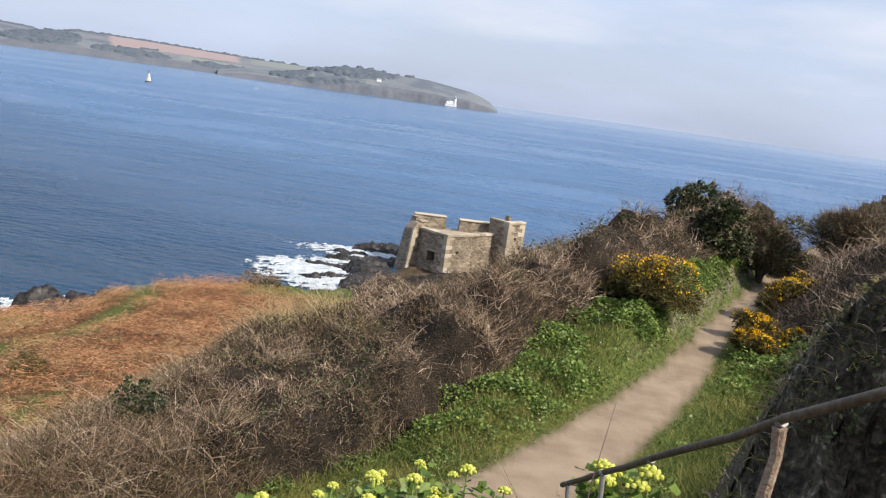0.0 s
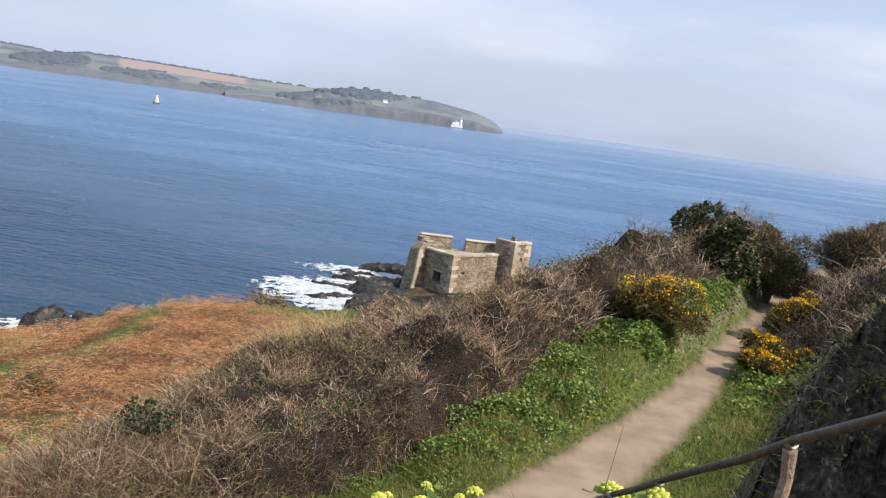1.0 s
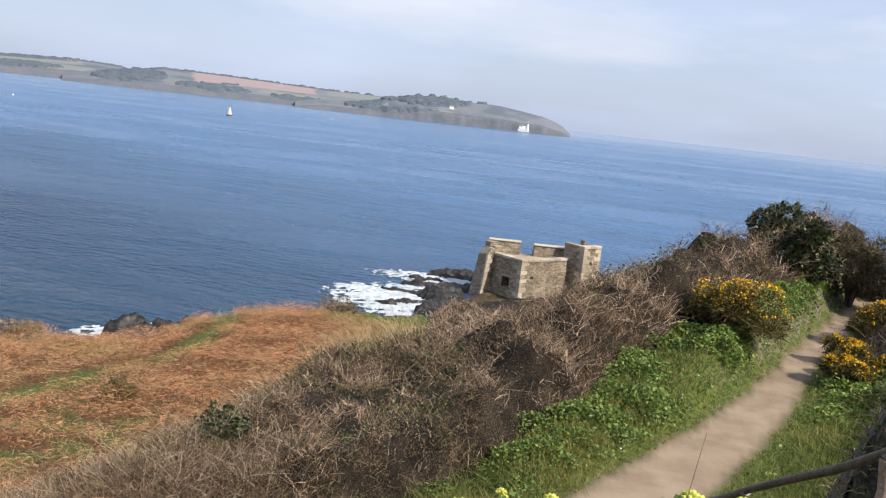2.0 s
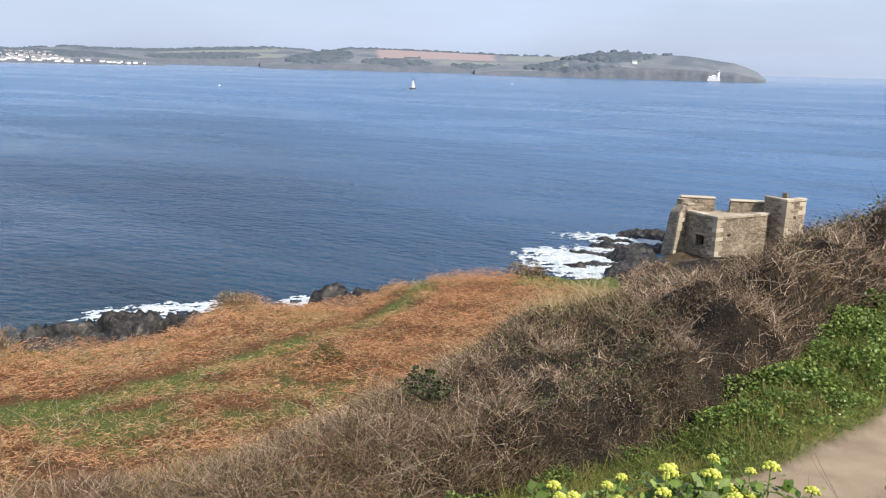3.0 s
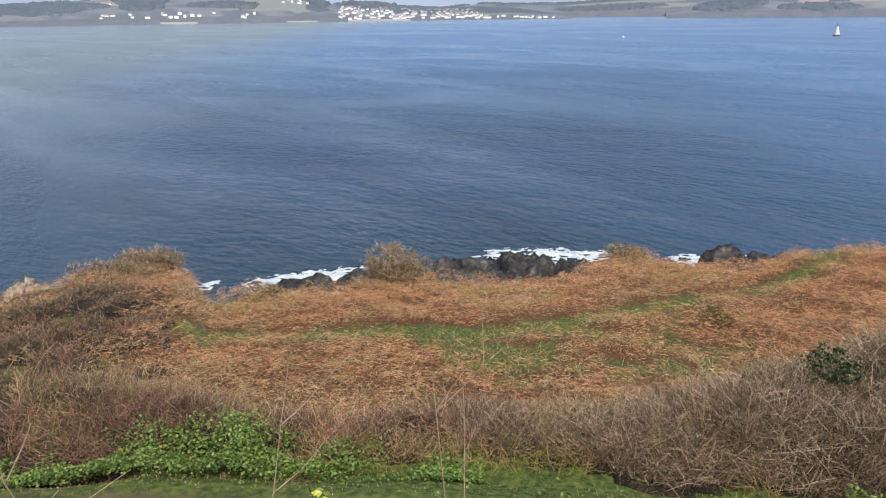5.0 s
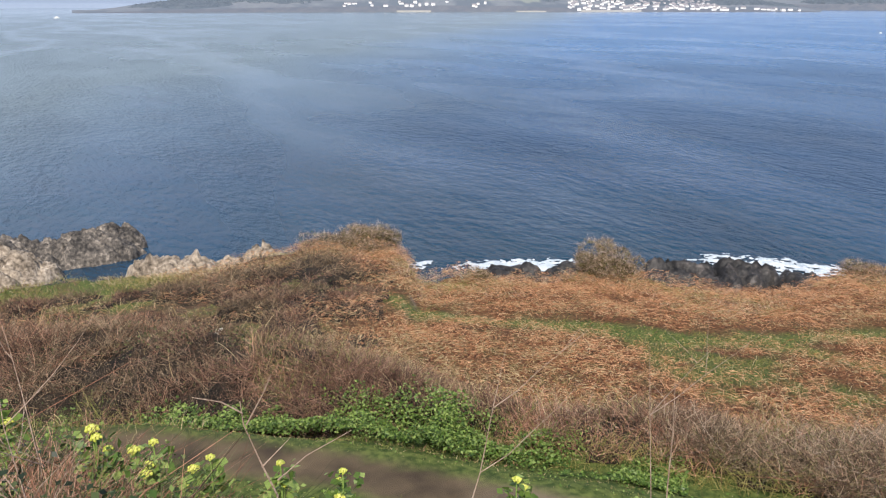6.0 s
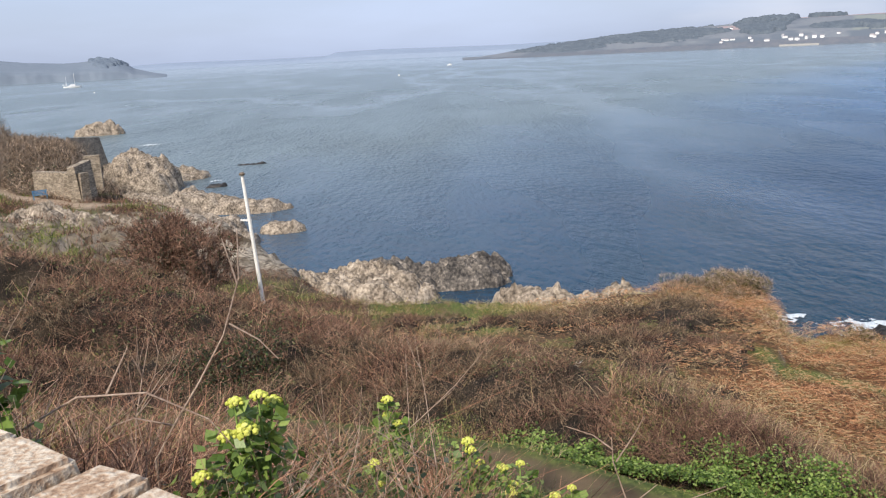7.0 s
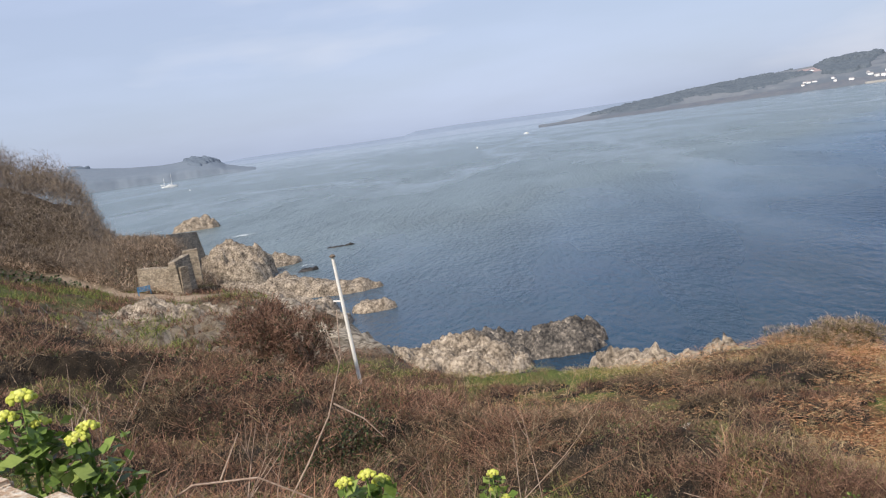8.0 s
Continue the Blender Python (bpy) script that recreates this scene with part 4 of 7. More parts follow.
def town():
    r = np.random.RandomState(12)
    kinds = []
    for w, dp, h, rise in ((6, 5, 3.2, 2.0), (8, 5, 3.6, 2.2), (5, 5, 4.0, 1.9), (10, 5.5, 3.2, 2.0)):
        base = thing("house", pose(0, 0, -400), "white-rendered house with a grey slate roof", "house", "houses of the far town")
        wall, roof = house_mesh(w, dp, h, rise)
        part("wall", wall, WHITE, base)
        part("roof", roof, ROOF, base, "grey slate roof")
        kinds.append(base)
    near, back, height = TOWN[1]
    used = set()
    for az0, az1, s0, s1, count in ((46.5, 56.0, 0.02, 0.24, 120), (47, 56.0, 0.22, 0.62, 90), (41.5, 46.5, 0.02, 0.12, 16), (61.5, 71, 0.05, 0.16, 20), (56.8, 60, 0.5, 0.8, 7), (66, 71, 0.3, 0.6, 2)):
        for _ in range(count):
            az, s, k = r.uniform(az0, az1), r.uniform(s0, s1), r.randint(4)
            p = polar(az, near + (back - near) * s, height(az, s))
            m = Matrix.Translation(p) @ pose(0, 0, 0, 0, 0, az + r.uniform(-35, 35))
            if k in used:
                copy_thing(kinds[k], m)
            else:
                kinds[k].matrix_world = m
                used.add(k)
    for az0, az1, top in ((51.3, 55.2, 4.0), (65.2, 67.5, 3.5), (57.5, 59.5, 2.5)):
        bm = bmesh.new()
        n = 12
        rows = [(polar(az0 + (az1 - az0) * i / n, near - 8), polar(az0 + (az1 - az0) * i / n, near + 14)) for i in range(n + 1)]
        for (a, b), (c, d) in zip(rows, rows[1:]):
            v = [bm.verts.new(p) for p in (a, c, d, b)] + [bm.verts.new((p.x, p.y, top)) for p in (a, c, d, b)]
            for f in ((4, 5, 6, 7), (0, 1, 5, 4), (2, 3, 7, 6), (1, 2, 6, 5), (3, 0, 4, 7)):
                bm.faces.new([v[i] for i in f])
        tagged(part("harbour_wall", bm, GREYWALL), "pale stone harbour wall along the far shore", "harbour wall")


town()


def lathe(bm, rings, sides=12, at=(0, 0, 0)):
    """A turned shape from rows of height and radius."""
    loops = []
    for z, r in rings:
        loops.append([bm.verts.new((at[0] + r * math.cos(k * math.tau / sides), at[1] + r * math.sin(k * math.tau / sides), at[2] + z)) for k in range(sides)])
    for a, b in zip(loops, loops[1:]):
        for k in range(sides):
            bm.faces.new((a[k], a[(k + 1) % sides], b[(k + 1) % sides], b[k]))
    bm.faces.new(loops[0][::-1])
    bm.faces.new(loops[-1])
    return bm


LAMPGLASS = material("dark_lantern_glass", [(0.03, 0.035, 0.04), (0.05, 0.055, 0.06)], 1, 0.2, 0)


def lighthouse():
    az = 3.95
    base = thing("lighthouse", Matrix.Translation(polar(az, 1512, 6)) @ pose(0, 0, 0, 0, 0, az), "white lighthouse with low white buildings under the headland", "lighthouse")
    part("tower", lathe(bmesh.new(), [(-4, 2.7), (0, 2.6), (9.5, 2.1), (9.5, 2.6), (10.1, 2.6)], 12), WHITE, base)
    part("lantern", lathe(bmesh.new(), [(10.1, 1.5), (12, 1.5)], 10), LAMPGLASS, base, "dark glazed lantern room")
    part("dome", lathe(bmesh.new(), [(12, 1.7), (12.9, 1.1), (13.6, 0.3)], 10), WHITE, base)
    for x, w, h in ((-5.5, 7, 4), (-12, 6, 2.6)):
        wall, roof = house_mesh(w, 6, h, 1.6)
        m = Matrix.Translation((x, 2, -0.06 * abs(x)))
        wall.transform(m)
        roof.transform(m)
        part("wall", wall, WHITE, base)
        part("roof", roof, WHITE, base)
    bm = bmesh.new()
    box(bm, -17, 4, -6, -5, -5, -0.5)
    part("boundary_wall", bm, WHITE, base)


lighthouse()
cottage = thing("cottage", Matrix.Translation(polar(9.3, 1600, HEAD[1][2](9.3, 0.4))) @ pose(0, 0, 0, 0, 0, 9), "small white cottage on the wooded headland", "house")
for name, piece, mat in zip(("wall", "roof"), house_mesh(9, 6, 4, 2), (WHITE, ROOF)):
    part(name, piece, mat, cottage)

BEACON_STONE = material("beacon_masonry", [(0.38, 0.37, 0.35), (0.52, 0.51, 0.48), (0.62, 0.6, 0.57)], 1.2, 0.9, 0.3)


def beacon():
    base = thing("sea_beacon", Matrix.Translation(polar(24.2, 603)), "conical stone beacon standing on a rock in the sea", "beacon")
    part("rock", lathe(bmesh.new(), [(-0.5, 3.0), (0.4, 2.4), (0.9, 1.8)], 9), ROCK_DARK, base, "dark wet rock")
    part("cone", lathe(bmesh.new(), [(0.3, 2.0), (2.2, 1.55), (4.6, 0.95), (6.0, 0.6)], 14), BEACON_STONE, base)
    part("pole", tube(bmesh.new(), [(0, 0, 6), (0, 0, 8.0)], 0.14, 6), ROCK_DARK, base)
    part("topmark", lathe(bmesh.new(), [(7.2, 0.1), (7.6, 0.5), (8.0, 0.1)], 8), ROCK_DARK, base)


beacon()
BUOY = material("white_buoy_paint", [(0.72, 0.70, 0.62), (0.8, 0.78, 0.7), (0.85, 0.83, 0.77)], 0.4, 0.5, 0.05)


def mooring_buoy(az, d, r):
    base = thing("buoy", Matrix.Translation(polar(az, d)), "small white mooring buoy afloat", "buoy", "buoys on the bay")
    part("float", lathe(bmesh.new(), [(-0.3, r * 0.7), (0.1, r), (r, r * 0.85), (1.4 * r, r * 0.3)], 10), BUOY, base)
    part("ring", tube(bmesh.new(), [(0, 0, 1.4 * r), (0, 0, 1.9 * r)], r * 0.12, 6), ROCK_DARK, base)


for az, d, r in ((37.1, 582, 0.62), (17.4, 830, 0.55), (92.3, 755, 0.8), (112.0, 700, 0.5)):
    mooring_buoy(az, d, r)


def hull_mesh(length, beam, height):
    bm = bmesh.new()
    rows = []
    for i in range(9):
        s = i / 8
        w = beam / 2 * math.sin(math.pi * min(1, 0.28 + 0.72 * (1 - s))) ** 0.7 if s < 1 else 0.04
        x = (s - 0.5) * length
        top = height * (1 + 0.25 * s * s)
        rows.append([bm.verts.new(p) for p in ((x, -w, top), (x, -w * 0.75, 0.15), (x, 0, -0.4), (x, w * 0.75, 0.15), (x, w, top))])
    for a, b in zip(rows, rows[1:]):
        for k in range(4):
            bm.faces.new((a[k], b[k], b[k + 1], a[k + 1]))
        bm.faces.new((a[4], b[4], b[0], a[0]))
    bm.faces.new(rows[0])
    return bm


def yacht():
    base = thing("sailing_yacht", Matrix.Translation(polar(113.2, 960)) @ pose(0, 0, 0, 0, 0, 113), "white two-masted sailing yacht lying at anchor", "yacht")
    part("hull", hull_mesh(18, 4.2, 1.6), WHITE, base)
    bm = bmesh.new()
    box(bm, -4, 3, -1.2, 1.2, 1.6, 2.5, top=(0.4, 0.2))
    part("cabin", bm, WHITE, base)
    for x, h in ((2.5, 15), (-5.5, 11)):
        part("mast", tube(bmesh.new(), [(x, 0, 1.5), (x, 0, h)], 0.16, 6), WHITE, base)
        part("boom", tube(bmesh.new(), [(x, 0, 3.2), (x - 4.5, 0, 3.2)], 0.28, 6), WHITE, base)


def launch(az, d):
    base = thing("motor_launch", Matrix.Translation(polar(az, d)) @ pose(0, 0, 0, 0, 0, az + 20), "small white motor launch out on the bay", "boat")
    part("hull", hull_mesh(8, 2.6, 1.1), WHITE, base)
    bm = bmesh.new()
    box(bm, -1.5, 1.6, -0.9, 0.9, 1.1, 2.6, top=(0.4, 0.15))
    part("cabin", bm, WHITE, base)


yacht()
launch(88.8, 1230)

# ---- rocks and surf ----
def rock_mass(at, length, width, turn, top, mat, label, seed, low=-0.8, cell=0.18, strike=35.0, ragged=0.8, group="rocks along the shore", category="rock"):
    """A ledge of tilted beds that end in broken scarps, cut by joints and gullies, lying in the water or on the shore."""
    nx, ny = max(8, int(length / cell)), max(8, int(width / cell))
    u, v = np.meshgrid(np.linspace(-1, 1, nx), np.linspace(-1, 1, ny), indexing="ij")
    x, y = u * length / 2, v * width / 2
    out = np.hypot(u, v) + ragged * (fbm(x, y, 0.22 * min(length, width) + 0.7, seed) - 0.5)
    body = 1 - step(0.45, 1.0, out)
    a = radians(strike - turn)
    p = x * math.cos(a) + y * math.sin(a) + 0.9 * fbm(x, y, 3.0, seed + 2)
    q = y * math.cos(a) - x * math.sin(a) + 0.9 * fbm(x, y, 3.0, seed + 6)
    z = top * body**0.8 * (0.35 + 0.75 * fbm(x, y, 0.3 * width + 1, seed + 3, 3))
    rough = min(1.0, 0.35 + 0.2 * top, 0.3 + width / 9)
    # beds: long dip slopes that break off in scarps, offset along cross joints
    grain = 1.0 if cell < 0.18 else 1.7
    for size, high in ((2.6 * grain, 0.95), (1.05 * grain, 0.6), (0.5 * grain, 0.3)):
        along_ = p / (1.5 * size) + 0.8 * fbm(x, y, 1.6 * size, seed + 8)
        cell_ = np.floor(along_).astype(np.int64) + 500
        across = q / size + 1.2 * lattice(cell_, cell_ * 0, seed + 4) + 0.5 * fbm(x, y, 2.0 * size, seed + 9)
        row = np.floor(across).astype(np.int64) + 500
        rise = across - np.floor(across)
        rise = np.where(rise < 0.8, rise / 0.8, (1 - rise) / 0.2)
        gap = 1 - np.clip(7 * np.minimum(along_ - np.floor(along_), np.ceil(along_) - along_), 0, 1)
        z = z + body**0.6 * rough * high * ((0.25 + lattice(cell_, row, seed + 5)) * (rise - 0.5) + 0.7 * (lattice(cell_, row, seed + 7) - 0.5) - 0.5 * gap)
    joint, mark, slope = facets(p * 0.6, q, 0.36 * grain, seed + 11, 0.3)
    z = z + body**0.6 * rough * (0.26 * (mark - 0.5) + 0.4 * grain * slope - 0.16 * (1 - np.clip(joint * 5, 0, 1)))
    z = low + (z - low) * np.clip(body * 3, 0, 1)
    i = (np.arange(nx - 1)[:, None] * ny + np.arange(ny - 1)[None]).ravel()
    quads = np.stack([i, i + ny, i + ny + 1, i + 1], -1)
    quads = quads[out.ravel()[quads].min(1) < 1.02]
    used, back = np.unique(quads, return_inverse=True)
    me = mesh_np("rock", np.stack([x, y, z], -1).reshape(-1, 3)[used], back.reshape(-1, 4))
    ob = part("rock", me, mat)
    ob.matrix_world = Matrix.Translation(at) @ pose(0, 0, 0, 0, 0, turn)
    return tagged(ob, label, category, group)


PALE = "pale weathered slate ledge with broken beds"
DARK = "dark wet slate rocks washed by surf"
# (bearing, distance, base height, length, width, turn, top)
for k, (az, d, z, long, wide, turn, top, low) in enumerate((
    # the long ledge beyond the cove, and the broken edge of the turf before it
    (91.4, 64.0, 0.0, 15.0, 7.0, 84, 2.1, -1.0), (97.0, 61.5, 0.0, 15, 9, 84, 2.4, -1.0), (101.0, 62, 0.0, 13, 10, 78, 2.6, -1.0), (87.8, 66.0, 0.0, 7, 4.0, 88, 1.6, -1.0),
    (83.6, 48.6, 0.5, 8.0, 4.2, 62, 4.0, -1.6), (86.9, 49.0, 0.2, 4.4, 2.2, 66, 3.2, -1.0), (80.0, 47.6, 0.9, 8.0, 3.0, 66, 3.8, -2.0), (76.5, 48.6, 0.8, 6.0, 2.6, 60, 3.6, -2.0),
    # the islet and the low shelf under the battery
    (101.2, 89, 0.0, 5.6, 3.6, 95, 1.7, -1.0), (103.4, 104, 0.0, 13, 6, 98, 1.7, -1.0), (106.6, 107, 0.0, 18, 9, 100, 2.0, -1.0), (108.8, 112, 0.0, 17, 9, 105, 2.6, -1.0), (110.4, 101, 0.8, 14, 9, 100, 2.0, -1.5),
    # the tilted beds beyond the walls, low dark rocks off them and ledges awash
    (110.4, 131, 0.4, 17, 9.5, 105, 6.4, -1.5), (109.4, 126, 0.0, 10, 7, 100, 4.6, -1.0), (107.4, 139, 0.0, 11, 6, 105, 2.6, -1.0), (112.0, 250, 0.0, 16, 7, 110, 3.6, -1.0),
    # the low cliff below the path
    (108.4, 92, 0.4, 18, 9, 105, 2.4, -2.0), (110.8, 85, 1.6, 17, 7, 105, 2.2, -2.5), (113.6, 83, 2.2, 14, 7, 100, 2.4, -2.5), (116.4, 82, 2.8, 15, 8, 100, 3.2, -2.5), (119.2, 83, 3.2, 12, 7, 105, 3.4, -2.5), (122.3, 72, 3.4, 10, 6, 110, 4.4, -2.5), (106.5, 85, 0.4, 14, 6, 100, 1.9, -2.0))):
    rock_mass(polar(az, d, z), long, wide, turn, top, ROCK_GREY if az < 93 and d > 60 else ROCK_PALE, PALE, 100 + 7 * k, low, 0.13 if d < 75 else 0.22, 84.0 if d > 75 else 62.0, 0.4)
for k, (az, d, long, wide, turn, top) in enumerate((
    (46.8, 51.5, 9, 4.5, 40, 2.7), (43.4, 54.0, 7, 3.5, 60, 2.1), (40.2, 54.0, 4, 3, 50, 1.8), (58.5, 49.8, 11, 4.0, 62, 2.2), (61.0, 49.0, 6, 4, 50, 2.8), (55.5, 51.5, 6, 4, 50, 2.6), (30.0, 57.0, 6.5, 3.5, 30, 2.8), (27.6, 58.0, 4, 3, 20, 2.6),
    (66.6, 43.5, 4, 3, 60, 2.8), (50.2, 48.5, 5, 3.5, 55, 3.0),
    (8.6, 84, 13, 3, 12, 1.0), (7.8, 78, 10, 4.5, -5, 1.3), (11.4, 80, 6, 1.4, 10, 0.6), (10.6, 75.5, 6, 1.6, 20, 0.7), (12.4, 74.0, 2.6, 1.2, 0, 0.6), (8.6, 71, 6, 4.5, 10, 1.9), (10.0, 87, 5, 1.2, 5, 0.6), (6.5, 90, 12, 4, 10, 1.3), (102.9, 152, 7.5, 1.5, 103, 0.45), (105.3, 127, 4.5, 1.6, 104, 0.6))):
    rock_mass(polar(az, d), long, wide, turn, top, ROCK_DARK, DARK, 300 + 5 * k, -0.8, 0.16 if d < 60 else 0.2, 60.0)


def surf(az, d, length, width, turn, seed, cover=0.5):
    """Broken white water: torn sheets of foam lying on the sea."""
    cell = 0.13
    nx, ny = int(length / cell), int(width / cell)
    u, v = np.meshgrid(np.linspace(-1, 1, nx), np.linspace(-1, 1, ny), indexing="ij")
    x, y = u * length / 2, v * width / 2
    wx, wy = x + 1.2 * fbm(x, y, 1.5, seed + 2), y + 1.2 * fbm(x, y, 1.5, seed + 3)
    lace = blocks(wx * 0.7, wy * 1.2, 0.9, seed)[0]
    streak = 0.5 * fbm(wx * 0.45, wy * 1.3, 2.2, seed) + 0.3 * fbm(x, y, 0.6, seed + 4) + 0.42 * (1 - np.clip(lace * 2.6, 0, 1)) - 0.06
    keep = streak - 0.42 * np.clip(np.hypot(u, v), 0, 2) ** 2.5 + 0.28
    limit = 0.90 - cover * 0.33
    z = 0.05 + 0.5 * np.clip(keep - limit, 0, 0.4) + 0.08 * fbm(x, y, 0.6, seed + 9)
    i = (np.arange(nx - 1)[:, None] * ny + np.arange(ny - 1)[None]).ravel()
    quads = np.stack([i, i + ny, i + ny + 1, i + 1], -1)
    quads = quads[keep.ravel()[quads].mean(1) > limit]
    used, back = np.unique(quads, return_inverse=True)
    me = smooth(mesh_np("foam", np.stack([x, y, z], -1).reshape(-1, 3)[used], back.reshape(-1, 4)))
    ob = part("surf", me, FOAM)
    ob.matrix_world = Matrix.Translation(polar(az, d)) @ pose(0, 0, 0, 0, 0, turn)
    return tagged(ob, "white surf breaking over the rocks", "surf", kind="stuff")


for k, row in enumerate(((11.2, 78, 17, 14, 8, 0.86), (8.8, 88, 19, 7, 6, 0.8), (10.6, 72.5, 11, 7, 15, 0.8), (42.0, 60, 13, 6, 48, 0.74), (46.5, 56, 9, 4, 45, 0.65), (58.0, 56, 14, 4.6, 62, 0.72), (61.5, 53, 5, 3, 70, 0.5),
                         (31.3, 61, 6, 3.6, 30, 0.72), (28.0, 62, 7, 3.6, 25, 0.72), (66.5, 56, 2.4, 3.5, 40, 0.5), (66, 51, 3, 2, 80, 0.35), (89.3, 69, 7, 2.4, 85, 0.45), (92, 66.5, 5, 1.4, 85, 0.4), (105.2, 133, 5, 2, 100, 0.5), (109, 205, 10, 4, 100, 0.5), (70, 57, 4, 2, 70, 0.35), (38, 57, 5, 2, 40, 0.35))):
    az, d, long, wide, turn, cover = row
    surf(az, d, long, wide, turn, 500 + 11 * k, cover)


# ---- the blockhouse on the point ----
def masonry_material():
    """Rubble courses of slate and granite with pale mortar, at the size of real stones."""
    m = material("rubble_masonry", [(0.13, 0.105, 0.08), (0.29, 0.238, 0.175), (0.46, 0.39, 0.30)], 1.2, 0.92, 0.4, fine=0.12)
    t = m.node_tree
    b, ramp = t.nodes["Principled BSDF"], t.nodes["Color Ramp"]
    co = t.nodes.new("ShaderNodeTexCoord")
    mp = t.nodes.new("ShaderNodeMapping")
    mp.inputs["Scale"].default_value = (1.5, 1.5, 3.6)
    cells = t.nodes.new("ShaderNodeTexVoronoi")
    cells.inputs["Scale"].default_value = 1.9
    edge = t.nodes.new("ShaderNodeTexVoronoi")
    edge.feature = "DISTANCE_TO_EDGE"
    edge.inputs["Scale"].default_value = 1.9
    t.links.new(co.outputs["Object"], mp.inputs["Vector"])
    t.links.new(mp.outputs["Vector"], cells.inputs["Vector"])
    t.links.new(mp.outputs["Vector"], edge.inputs["Vector"])
    hsv = t.nodes.new("ShaderNodeHueSaturation")
    grey = t.nodes.new("ShaderNodeSeparateColor")
    t.links.new(cells.outputs["Color"], grey.inputs["Color"])
    rng_ = t.nodes.new("ShaderNodeMapRange")
    rng_.inputs["To Min"].default_value, rng_.inputs["To Max"].default_value = 0.65, 1.35
    t.links.new(grey.outputs["Red"], rng_.inputs["Value"])
    t.links.new(rng_.outputs["Result"], hsv.inputs["Value"])
    t.links.new(ramp.outputs["Color"], hsv.inputs["Color"])
    t.links.new(hsv.outputs["Color"], b.inputs["Base Color"])
    joint = t.nodes.new("ShaderNodeMapRange")
    joint.inputs["From Max"].default_value = 0.12
    t.links.new(edge.outputs["Distance"], joint.inputs["Value"])
    bp = t.nodes["Bump"]
    second = t.nodes.new("ShaderNodeBump")
    second.inputs["Strength"].default_value, second.inputs["Distance"].default_value = 0.9, 0.05
    t.links.new(joint.outputs["Result"], second.inputs["Height"])
    t.links.new(bp.outputs["Normal"], second.inputs["Normal"])
    t.links.new(second.outputs["Normal"], b.inputs["Normal"])
    return m


MASONRY = masonry_material()
ROOFING = material("weathered_flat_roof", [(0.26, 0.22, 0.16), (0.38, 0.33, 0.25), (0.46, 0.41, 0.32)], 2.5, 0.95, 0.2)
INNER_SHADE = material("inner_shade_tone", [(0.02, 0.018, 0.015), (0.04, 0.035, 0.03)], 1, 0.95, 0.2)


def wall_run(bm, a0, a1, b0, b1, z0, z1, openings=(), face="b", batter=0.0):
    """A wall block along a (face='b') or b (face='a'), with openings (from, to, low, high) right through it."""
    cuts = sorted(openings)
    lo, hi = (a0, a1) if face == "b" else (b0, b1)

    def blk(p, q, low, high):
        if q - p > 1e-3 and high - low > 1e-3:
            if face == "b":
                box(bm, p, q, b0, b1, low, high)
            else:
                box(bm, a0, a1, p, q, low, high)

    at = lo
    for p, q, low, high in cuts:
        blk(at, p, z0, z1)
        blk(p, q, z0, low)
        blk(p, q, high, z1)
        at = q
    blk(at, hi, z0, z1)
    return bm


